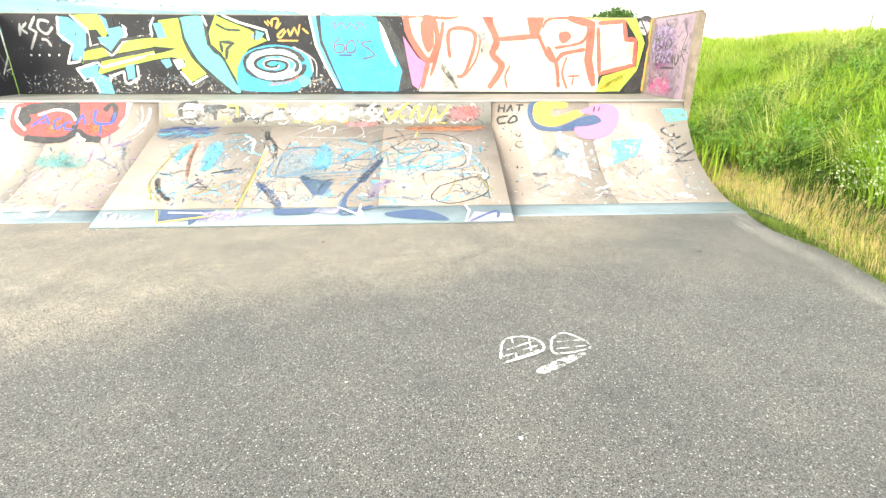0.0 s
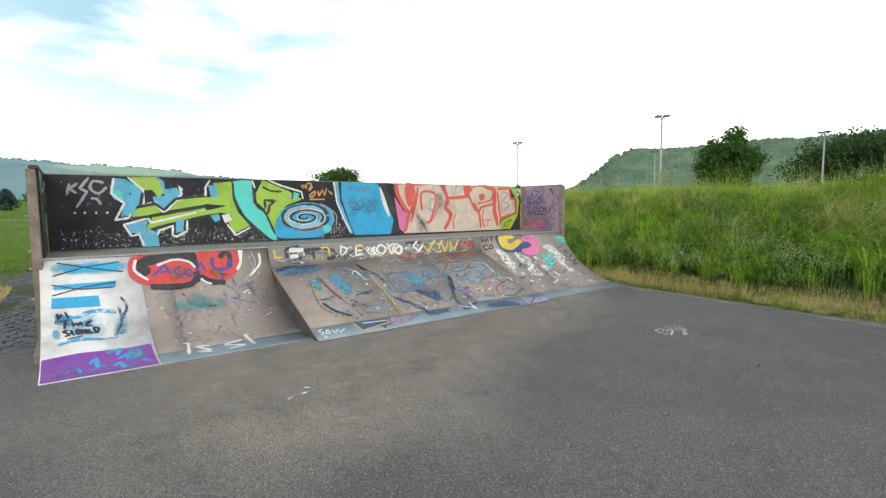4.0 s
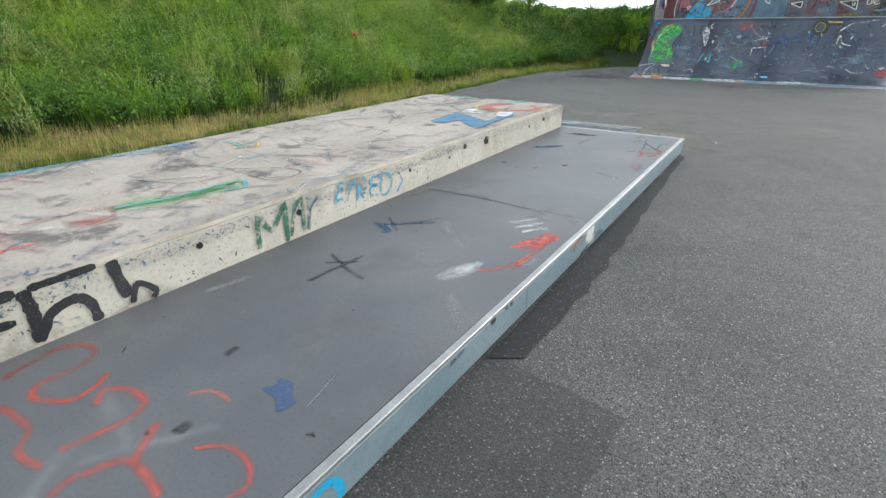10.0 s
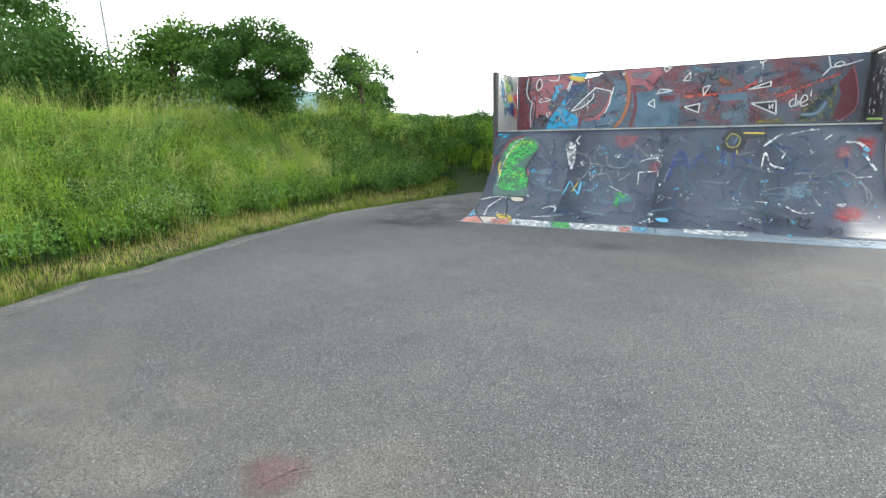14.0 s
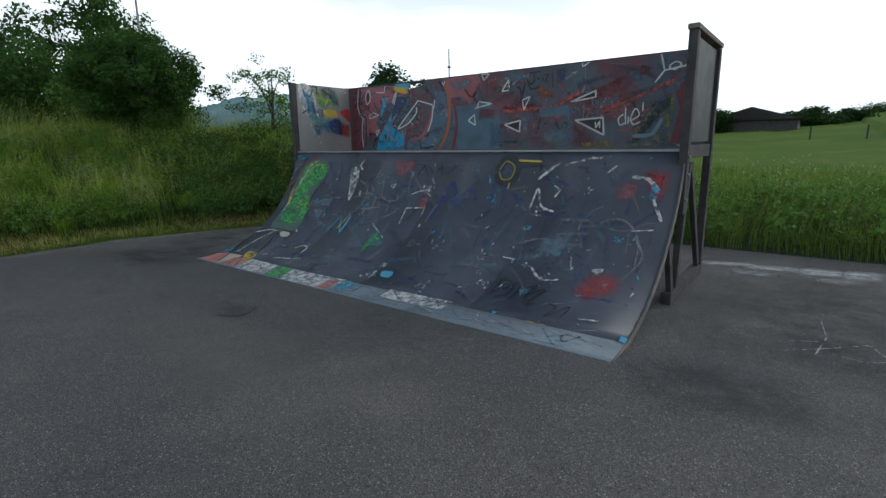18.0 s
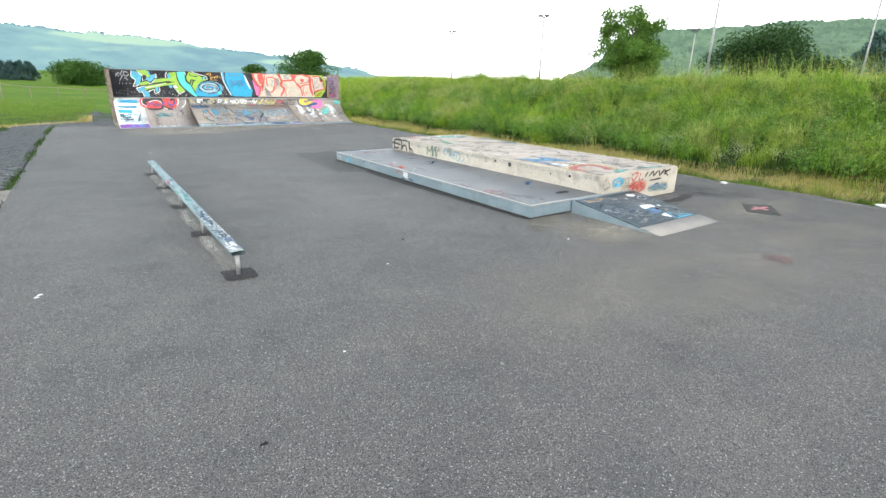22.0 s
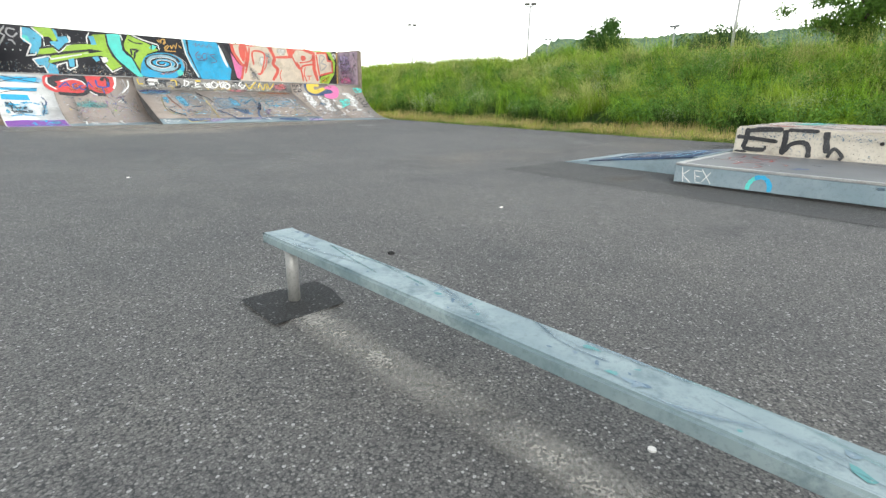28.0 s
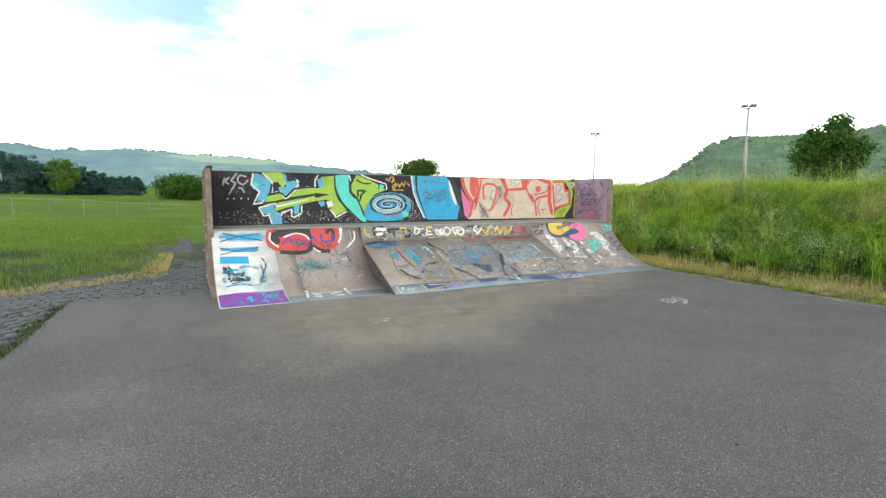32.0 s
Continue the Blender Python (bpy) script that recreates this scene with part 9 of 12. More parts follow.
spray(on, "white", "B.02", "-2.13 1.62")
spray(on, "white", "B.025", "-2.43 1.32")
spray(on, "white", "B.02", "-3.84 2.50")
spray(on, "navy", "Pa0.070", "-4.05 2.36  -4.07 2.23")
spray(on, "white", "Pw0.019", "-4.03 2.33  -4.13 2.43")
spray(on, "red", "Sa", "-4.39 2.35  -4.55 2.39  -4.67 2.35  -4.62 2.05  -4.48 2.12")
spray(on, "rose", "Sa", "-4.16 2.22  -4.37 2.25  -4.35 2.05  -4.18 2.02")
spray(on, "white", "Pw0.037", "-4.29 2.30  -4.45 2.28  -4.56 2.18")
spray(on, "sky", "Fw", "-4.49 2.24  -4.58 2.18  -4.55 2.04  -4.49 2.08")
spray(on, "white", "Pw0.031", "-4.53 2.07  -4.65 1.84")
spray(on, "white", "Pw0.018", "-4.40 1.71  -4.60 1.74")
spray(on, "navy", "P0.025", "-4.31 2.05  -4.31 1.88")
spray(on, "grey", "Ca0.038", "-4.05 1.76  -4.28 1.83  -4.48 1.63  -4.53 1.27")
spray(on, "grey", "Ca0.038", "-4.43 1.67  -4.57 1.42  -4.46 1.13")
spray(on, "grey", "Ca0.038", "-3.74 1.40  -3.51 1.51  -3.21 1.39")
spray(on, "grey", "Pa0.048", "-3.64 1.77  -3.99 1.79")
spray(on, "grey", "Pa0.048", "-3.63 1.59  -4.01 1.63")
spray(on, "navy", "Pa0.038", "-3.67 1.77  -3.65 1.24")
spray(on, "navy", "Pa0.038", "-3.46 1.77  -3.47 1.48")
spray(on, "navy", "Ca0.048", "-2.07 1.54  -2.06 1.07  -2.34 0.80  -2.67 0.82")
spray(on, "navy", "Pa0.038", "-2.72 1.58  -2.75 1.22")
spray(on, "red", "Sa", "-4.07 1.02  -4.15 1.16  -4.34 1.21  -4.48 1.11  -4.50 0.97  -4.36 0.82  -4.18 0.78  -4.07 0.89")
spray(on, "steel", "B.03", "-4.34 1.03")
spray(on, "steel", "B.025", "-4.16 0.85")
spray(on, "white", "Sw", "-4.16 1.20  -4.27 1.23  -4.23 1.15")
spray(on, "white", "Pw0.025", "-3.47 1.18  -3.48 1.08")
spray(on, "white", "Cw0.027", "-3.55 1.12  -3.71 0.98  -3.89 1.01")
spray(on, "white", "B.03", "-3.96 1.18")
spray(on, "white", "Pw0.020", "-3.17 1.21  -3.33 1.19")
spray(on, "white", "B.03", "-2.89 1.05")
spray(on, "white", "B.03", "-3.01 0.93")
spray(on, "white", "B.02", "-3.24 1.35")
spray(on, "white", "B.025", "-2.96 0.64")
spray(on, "black", "B.025", "-2.96 0.55")
spray(on, "black", "P0.018", "-3.31 0.90  -3.31 0.66")
spray(on, "black", "C0.018", "-3.38 0.90  -3.47 0.85  -3.40 0.76  -3.48 0.71  -3.37 0.61")
spray(on, "black", "P0.018", "-3.56 0.86  -3.53 0.62")
spray(on, "black", "C0.018", "-3.62 0.81  -3.72 0.89  -3.67 0.69  -3.78 0.60")
spray(on, "black", "C0.018", "-3.72 0.77  -3.82 0.85  -3.72 0.60  -3.81 0.64")
spray(on, "black", "Ca0.034", "-3.94 0.66  -4.03 0.62  -3.99 0.46  -4.14 0.67  -4.13 0.48")
spray(on, "white", "Fw", "-2.23 0.35  -3.05 0.37  -3.05 0.17  -2.24 0.14")
spray(on, "slate", "Ca0.028", "-2.29 0.33  -2.59 0.16  -2.84 0.34  -3.00 0.19")
spray(on, "sky", "Fw", "-3.51 0.39  -3.56 0.38  -3.53 0.22")
spray(on, "yellow", "Pw0.015", "-3.87 0.32  -4.08 0.32")
spray(on, "black", "Ca0.034", "-4.35 0.27  -4.27 0.22  -4.32 0.13  -4.42 0.29")
spray(on, "white", "Pw0.025", "-4.28 0.52  -4.45 0.55")
spray(on, "sky", "F", "-4.69 0.41  -4.75 0.39  -4.75 0.32  -4.69 0.33")
spray(on, "steel", "Sa", "-3.51 1.55  -3.86 1.59  -3.81 1.29  -3.53 1.28")
on = 'BE'
spray(on, "lilac", "Sa", "1.60 0.414  0.81 0.430  0.70 0.240  1.13 0.180  1.62 0.222")
spray(on, "mint", "Sa", "0.81 0.205  0.20 0.309  0.23 0.193  0.80 0.020")
spray(on, "sky", "Sa", "0.33 0.408  0.13 0.401  0.21 0.272  0.42 0.274")
spray(on, "green", "S", "1.48 0.097  1.16 0.240  0.90 0.227  0.92 0.037  1.33 0.020")
spray(on, "navy", "Sa", "1.60 0.360  1.26 0.364  1.35 0.192  1.66 0.161")
spray(on, "black", "P0.025", "1.47 0.381  1.62 0.222  1.45 0.225")
spray(on, "black", "P0.025", "1.24 0.413  1.25 0.258  1.09 0.397  1.09 0.266")
spray(on, "black", "C0.030", "0.89 0.378  1.05 0.248  0.89 0.249  0.78 0.366  0.89 0.378")
spray(on, "black", "P0.025", "0.72 0.426  0.64 0.397  0.76 0.323")
spray(on, "black", "C0.035", "0.54 0.420  0.67 0.272  0.55 0.267  0.52 0.345  0.62 0.329")
spray(on, "black", "C0.035", "0.40 0.395  0.48 0.281  0.36 0.291  0.31 0.384  0.40 0.395")
spray(on, "black", "P0.030", "0.27 0.378  0.32 0.254")
spray(on, "black", "P0.030", "0.20 0.382  0.25 0.259")
spray(on, "black", "C0.030", "0.12 0.379  0.21 0.249  0.08 0.265  0.05 0.368  0.12 0.379")
spray(on, "black", "P0.030", "0.00 0.404  0.06 0.225")
spray(on, "black", "P0.030", "-0.04 0.398  -0.17 0.424  -0.08 0.284")
spray(on, "black", "C0.025", "0.05 0.147  -0.02 0.250  -0.07 0.149")
spray(on, "black", "P0.030", "0.65 0.099  0.54 0.078  0.55 0.162")
on = 'BS'
spray(on, "grey", "Cw0.034", "-7.68 0.373  -7.66 0.203")
spray(on, "sky", "Cw.022", "-8.00 0.426  -7.96 0.430  -7.94 0.402  -7.98 0.385  -7.93 0.376  -7.91 0.323  -7.97 0.329")
spray(on, "sky", "Pw.022", "-8.03 0.430  -8.04 0.363")
spray(on, "sky", "Cw.022", "-8.11 0.425  -8.05 0.360  -8.01 0.297")
spray(on, "sky", "Cw.022", "-8.11 0.271  -8.15 0.419  -8.21 0.393  -8.20 0.338  -8.14 0.339  -8.19 0.243")
spray(on, "sky", "Cw.022", "-8.35 0.393  -8.28 0.400  -8.26 0.354  -8.32 0.327  -8.25 0.324  -8.25 0.272  -8.33 0.257")
spray(on, "sky", "Cw.022", "-8.35 0.246  -8.39 0.390  -8.47 0.366  -8.48 0.291  -8.42 0.236  -8.35 0.246")
spray(on, "sky", "Cw.02", "-8.56 0.371  -8.61 0.296  -8.54 0.217")
spray(on, "white", "B.03", "-8.64 0.37")
on = 'BF'
spray(on, "sky", "Sa", "0.02 0.385  0.31 0.396  0.29 0.254  0.03 0.245")
spray(on, "sky", "Cw.03", "0.04 0.352  0.18 0.389  0.26 0.308  0.10 0.262")
spray(on, "grey", "Cw.02", "-0.12 0.397  -0.18 0.349  -0.16 0.253  -0.05 0.262")
spray(on, "grey", "Cw.02", "-0.09 0.360  -0.03 0.287  -0.14 0.234")
spray(on, "scarlet", "Cw.03", "0.48 0.407  0.65 0.430  0.55 0.313  0.50 0.362")
spray(on, "scarlet", "Cw.03", "0.71 0.428  0.70 0.311  0.81 0.326")
spray(on, "scarlet", "Cw.03", "0.45 0.223  0.61 0.276  0.53 0.157")
spray(on, "scarlet", "Cw.03", "0.66 0.251  0.67 0.128  0.81 0.169  0.73 0.253")
spray(on, "scarlet", "Sa", "0.42 0.295  0.87 0.315  0.88 0.104  0.45 0.156")
spray(on, "scarlet", "Cw.03", "0.49 0.266  0.66 0.283  0.86 0.246")
spray(on, "black", "P.03", "0.84 0.346  0.91 0.428")
spray(on, "black", "P.03", "0.95 0.353  1.05 0.430  1.08 0.348  1.19 0.430")
spray(on, "black", "P.03", "1.22 0.430  1.25 0.338  1.37 0.429")
spray(on, "black", "P.03", "1.40 0.430  1.40 0.333")
spray(on, "black", "P.025", "1.55 0.421  1.40 0.388  1.50 0.316")
spray(on, "black", "P.025", "0.98 0.278  1.30 0.294")
spray(on, "steel", "Sa", "0.99 0.206  1.49 0.225  1.51 0.070  1.01 0.094")
spray(on, "petrol", "Cw.03", "1.06 0.157  1.22 0.217  1.34 0.122  1.48 0.189")
spray(on, "teal", "Cw.025", "0.98 0.100  1.24 0.123  1.50 0.091")
spray(on, "cream", "Sa", "0.33 0.377  0.45 0.388  0.42 0.212  0.30 0.204")
on = 'KA'
spray(on, "deep", "Ca0.050", "0.06 0.466  -0.35 0.448  -0.78 0.415")
spray(on, "deep", "Ca0.040", "0.03 0.308  -0.11 0.427  -0.23 0.568")
spray(on, "grey", "Pa0.025", "-0.21 0.700  -0.41 0.762")
spray(on, "grey", "Pa0.020", "-0.37 0.659  -0.45 0.742")
spray(on, "red", "Pa0.040", "-0.59 0.660  -0.58 0.802")
spray(on, "white", "Pa0.020", "-0.51 0.646  -0.52 0.725")
spray(on, "red", "Pa0.040", "-0.91 0.652  -0.92 0.743")
spray(on, "white", "Pa0.020", "-0.86 0.644  -0.85 0.796")
spray(on, "mint", "Pa0.040", "-0.69 0.746  -0.68 0.837")
spray(on, "yellow", "F", "-0.41 0.547  -0.43 0.594  -0.49 0.565  -0.46 0.542")
spray(on, "yellow", "Sa", "-0.20 0.550  -0.21 0.581  -0.27 0.550")
spray(on, "yellow", "Pa0.030", "-0.90 0.526  -0.91 0.613")
spray(on, "green", "Pa0.030", "-0.93 0.522  -0.97 0.589")
spray(on, "sky", "P0.008", "0.04 1.124  -0.10 1.106  -0.16 1.154")
spray(on, "sky", "P0.008", "-0.22 1.039  -0.30 0.984  -0.45 0.987")
spray(on, "sky", "P0.008", "-0.56 0.913  -0.51 1.068  -0.66 1.078  -0.69 1.035")
spray(on, "sky", "P0.008", "-0.26 1.168  -0.21 1.220")
spray(on, "sky", "P0.008", "-0.19 1.220  -0.33 1.220")
spray(on, "sky", "P0.008", "-0.40 1.173  -0.36 1.220")
spray(on, "sky", "P0.008", "-0.48 1.193  -0.46 1.220")
spray(on, "sky", "P0.008", "-0.61 1.165  -0.62 1.220")
spray(on, "sky", "P0.008", "-0.67 1.179  -0.70 1.220")
spray(on, "sky", "P0.008", "-0.76 1.158  -0.77 1.220")
spray(on, "sky", "P0.008", "-0.86 1.157  -0.87 1.220")
spray(on, "sky", "P0.008", "-0.96 1.146  -0.91 1.220")
spray(on, "sky", "P0.008", "-1.04 1.155  -1.05 1.220")
spray(on, "white", "Ca0.014", "-0.14 1.154  -0.11 1.220  -0.13 1.220")
on = 'KB'
spray(on, "white", "C0.007", "0.29 0.923  0.37 0.954  0.37 1.020  0.31 1.048  0.22 0.993  0.15 1.026  0.15 1.073  0.21 1.104")
spray(on, "white", "P0.009", "0.40 1.029  0.21 1.136")
spray(on, "white", "P0.009", "0.42 1.027  0.23 1.162")
spray(on, "white", "P0.007", "0.34 1.090  0.42 1.115")
spray(on, "white", "P0.007", "0.33 1.098  0.27 1.178")
spray(on, "white", "P0.009", "0.42 1.132  0.27 1.249")
spray(on, "white", "P0.007", "0.38 1.185  0.42 1.179")
spray(on, "white", "P0.007", "0.38 1.186  0.36 1.262")
spray(on, "white", "S", "0.22 1.245  0.25 1.205  0.20 1.153  0.12 1.159  0.08 1.201  0.11 1.248  0.16 1.264")
spray(on, "white", "S", "0.07 0.815  0.09 0.764  0.05 0.710  -0.05 0.731  -0.14 0.701  -0.19 0.735  -0.16 0.812  -0.10 0.847  0.01 0.839")
spray(on, "white", "F", "0.22 0.762  0.19 0.707  0.15 0.728  0.17 0.776")
spray(on, "deep", "Sw", "0.03 0.713  0.05 0.658  -0.00 0.653  -0.06 0.705  -0.04 0.740")
spray(on, "petrol", "Sw", "-0.01 0.661  -0.01 0.575  -0.09 0.546  -0.18 0.544  -0.24 0.622  -0.18 0.662  -0.14 0.718")
spray(on, "deep", "C0.007", "-0.12 0.677  -0.04 0.584  -0.16 0.638  -0.10 0.555  -0.21 0.602")
spray(on, "lilac", "C0.005", "-0.06 0.688  -0.03 0.611  -0.10 0.609  -0.13 0.545")
spray(on, "sky", "P0.020", "0.31 0.318  0.01 0.501")
spray(on, "sky", "P0.018", "0.32 0.310  0.24 0.310  -0.06 0.310")
spray(on, "sky", "P0.018", "0.03 0.486  -0.08 0.310")
spray(on, "sky", "P0.010", "0.23 0.341  0.13 0.310")
spray(on, "sky", "P0.010", "0.13 0.380  0.01 0.310")
spray(on, "sky", "P0.009", "0.22 0.310  0.05 0.407  0.19 0.310  0.00 0.366  0.13 0.310")
spray(on, "white", "S", "-0.03 0.491  -0.08 0.372  -0.16 0.427  -0.15 0.480  -0.07 0.499")
spray(on, "grey", "C0.004", "0.29 0.499  0.33 0.427  0.27 0.368  0.15 0.385  0.12 0.472  0.20 0.523  0.29 0.499")
spray(on, "white", "P0.004", "0.23 0.474  0.26 0.431  0.20 0.455  0.21 0.407  0.16 0.426")
spray(on, "grey", "C0.006", "-0.04 1.244  0.02 1.203  0.07 1.146  0.06 1.083  -0.03 1.012  -0.11 1.023  -0.17 1.070  -0.16 1.121  -0.12 1.186  -0.08 1.239  -0.04 1.244")
spray(on, "white", "P0.006", "-0.08 1.191  -0.08 1.046")
spray(on, "white", "P0.006", "-0.06 1.155  -0.03 1.117  -0.09 1.139  -0.05 1.087  -0.09 1.091")
spray(on, "grey", "C0.005", "0.04 1.026  0.04 0.969  0.06 0.912  -0.05 0.954  -0.15 0.975")
spray(on, "grey", "C0.005", "-0.07 0.937  -0.06 0.872  -0.12 0.897  -0.13 0.960")
spray(on, "grey", "P0.005", "-0.15 1.010  -0.26 1.008  -0.26 0.889  -0.30 0.889")
spray(on, "grey", "C0.004", "0.22 0.993  0.22 0.918  0.15 0.888  0.17 0.826")
spray(on, "white", "P0.007", "0.35 0.904  0.33 0.837")
spray(on, "white", "P0.006", "0.35 0.761  0.35 0.685  0.36 0.595  0.36 0.505")
spray(on, "white", "P0.004", "0.29 0.713  0.29 0.671  0.23 0.678  0.25 0.620")
spray(on, "white", "P0.005", "0.16 0.627  0.15 0.580  0.08 0.578  0.07 0.534")
spray(on, "grey", "C0.005", "-0.28 0.773  -0.29 0.734  -0.36 0.775  -0.35 0.821  -0.39 0.867  -0.44 0.842")
spray(on, "grey", "C0.004", "-0.26 0.734  -0.34 0.768  -0.41 0.806")
spray(on, "grey", "P0.005", "-0.47 1.150  -0.44 1.067  -0.57 1.081  -0.47 1.150")
spray(on, "grey", "Pw0.006", "-0.38 1.117  -0.42 1.034  -0.47 0.941")
spray(on, "white", "P0.007", "-0.29 1.247  -0.30 1.132")
spray(on, "white", "P0.006", "-0.24 1.202  -0.21 1.160  -0.29 1.189  -0.25 1.142")
spray(on, "white", "P0.006", "-0.59 1.029  -0.60 0.975  -0.67 1.005")
spray(on, "white", "P0.006", "-0.66 1.053  -0.66 0.965  -0.71 0.975")
spray(on, "white", "P0.006", "-0.59 0.954  -0.67 0.946")
spray(on, "grey", "C0.005", "-0.51 0.962  -0.52 0.933  -0.55 0.944  -0.54 0.973  -0.51 0.962")
spray(on, "grey", "C0.005", "-0.58 0.881  -0.56 0.843  -0.61 0.874  -0.61 0.898  -0.58 0.881")
spray(on, "orange", "P0.027", "-0.45 1.290  -0.45 1.231")
spray(on, "orange", "P0.020", "-0.51 1.278  -0.49 1.205")
spray(on, "clay", "P0.027", "-0.58 1.255  -0.55 1.192")
spray(on, "clay", "P0.027", "-0.63 1.250  -0.61 1.188")
spray(on, "orange", "P0.023", "-0.67 1.241  -0.68 1.187")
spray(on, "orange", "P0.023", "-0.75 1.255  -0.72 1.202")
spray(on, "orange", "P0.023", "-0.79 1.246  -0.78 1.186")
spray(on, "white", "C0.004", "-0.37 1.309  -0.35 1.248  -0.37 1.186  -0.48 1.162  -0.55 1.158  -0.63 1.188  -0.69 1.184  -0.73 1.192  -0.80 1.182  -0.81 1.229  -0.78 1.268  -0.75 1.276  -0.67 1.257  -0.64 1.296  -0.58 1.286  -0.51 1.314  -0.44 1.310  -0.37 1.309")
spray(on, "white", "P0.004", "-0.43 1.303  -0.41 1.213  -0.48 1.231  -0.51 1.302")
spray(on, "white", "P0.004", "-0.56 1.282  -0.52 1.193  -0.59 1.205  -0.63 1.283")
spray(on, "white", "P0.004", "-0.66 1.253  -0.66 1.190  -0.71 1.241  -0.73 1.194  -0.78 1.247")
spray(on, "white", "C0.005", "-0.79 1.310  -0.78 1.279  -0.82 1.278  -0.82 1.307  -0.79 1.310")
spray(on, "white", "P0.010", "-0.77 0.903  -0.86 0.864")
spray(on, "white", "P0.007", "-0.83 0.949  -0.79 0.846")
spray(on, "white", "C0.007", "-0.67 0.851  -0.65 0.789  -0.72 0.769  -0.78 0.801  -0.77 0.862  -0.72 0.880")
spray(on, "white", "P0.006", "-0.61 0.838  -0.66 0.845")
spray(on, "grey", "C0.006", "-0.59 0.800  -0.63 0.744  -0.61 0.683")
spray(on, "grey", "C0.006", "-0.49 0.755  -0.56 0.774  -0.60 0.733  -0.60 0.672  -0.53 0.643")
spray(on, "grey", "P0.006", "-0.37 0.700  -0.50 0.667")
spray(on, "grey", "P0.006", "-0.33 0.643  -0.49 0.623")
spray(on, "grey", "P0.006", "-0.37 0.617  -0.47 0.693")
spray(on, "grey", "C0.006", "-0.27 0.604  -0.27 0.534  -0.40 0.545")
spray(on, "grey", "P0.004", "-0.28 0.445  -0.87 0.824")
spray(on, "grey", "P0.004", "-0.39 0.505  -0.57 0.610")
spray(on, "cream", "P0.004", "-0.53 0.501  -0.49 0.438  -0.56 0.480  -0.53 0.421  -0.60 0.464  -0.57 0.405  -0.64 0.441  -0.61 0.372  -0.69 0.415  -0.70 0.366  -0.77 0.411")
spray(on, "cream", "P0.004", "-0.68 0.563  -0.72 0.585  -0.71 0.532  -0.77 0.574  -0.76 0.529")
spray(on, "cream", "P0.004", "-0.64 0.677  -0.70 0.694  -0.70 0.656  -0.76 0.680  -0.77 0.649  -0.83 0.681  -0.85 0.660")
spray(on, "grey", "P0.004", "-0.35 0.453  -0.40 0.462  -0.39 0.410  -0.47 0.443")
spray(on, "grey", "P0.004", "-0.29 0.364  -0.35 0.355  -0.43 0.357")
spray(on, "ice", "P0.004", "-0.87 1.309  -0.89 0.875  -0.89 0.310")
on = 'GR'
spray(on, "white", "Pw0.030", "-3.53 3.269  -3.33 3.332")
spray(on, "white", "P0.030", "-3.32 3.454  -3.28 3.401")
spray(on, "grey", "Pw0.012", "-5.67 -21.786  -5.95 -21.946")
spray(on, "grey", "Pw0.012", "-5.74 -21.589  -6.01 -21.820  -6.26 -22.068  -6.38 -21.785  -6.23 -21.667  -6.04 -21.709")
spray(on, "grey", "Pw0.012", "-5.93 -21.602  -6.00 -22.081  -5.96 -22.526")
spray(on, "white", "D.04", "-6.81 -11.60")
spray(on, "white", "D.02", "-4.12 -12.44")
spray(on, "white", "D.02", "-5.17 -13.74")
on = 'RT'
spray(on, "green", "Sw", "-5.44 -8.976  -5.41 -9.074  -5.44 -9.208  -5.44 -9.192  -5.44 -9.050  -5.44 -8.975")
spray(on, "white", "P0.010", "-5.44 -9.083  -5.44 -9.066  -5.44 -9.096  -5.44 -9.084  -5.44 -9.103")
spray(on, "pink", "Fw", "-5.39 -7.938  -5.38 -8.118  -5.44 -8.491  -5.44 -8.513  -5.44 -8.241")
spray(on, "red", "Fw", "-5.43 -8.078  -5.41 -8.245  -5.44 -8.518  -5.44 -8.518  -5.44 -8.333")
spray(on, "navy", "Fw", "-5.44 -9.431  -5.43 -9.460  -5.44 -9.477  -5.44 -9.445")
spray(on, "white", "Fw", "-5.36 -10.951  -5.33 -11.032  -5.33 -11.644  -5.42 -11.656")
spray(on, "white", "Fw", "-5.35 -11.684  -5.33 -11.977  -5.44 -12.000  -5.43 -11.767")
spray(on, "navy", "Fw", "-5.39 -10.405  -5.34 -10.972  -5.40 -10.936  -5.43 -10.520")
spray(on, "navy", "Fw", "-5.38 -11.282  -5.33 -11.679  -5.38 -11.686  -5.40 -11.366")
spray(on, "teal", "Fw", "-5.35 -8.851  -5.35 -9.754  -5.42 -9.660")
on = 'NW'
spray(on, "blue", "S", "-2.03 1.41  -1.90 1.57  -1.60 1.66  -1.30 1.64  -1.05 1.52  -1.00 1.31  -1.16 1.12  -1.33 1.04  -1.87 1.04  -2.06 1.08  -2.09 1.21")
spray(on, "black", "C.075", "-1.11 1.41  -1.16 1.31  -1.31 1.23  -1.52 1.20  -1.72 1.23  -1.88 1.29  -1.94 1.39  -1.91 1.49  -1.78 1.56  -1.59 1.60  -1.38 1.60  -1.21 1.54  -1.12 1.45")
spray(on, "ice", "C.11", "-1.20 1.41  -1.24 1.33  -1.35 1.28  -1.51 1.25  -1.68 1.26  -1.80 1.31  -1.87 1.38  -1.86 1.45  -1.77 1.52  -1.63 1.55  -1.47 1.56  -1.32 1.52  -1.22 1.46")
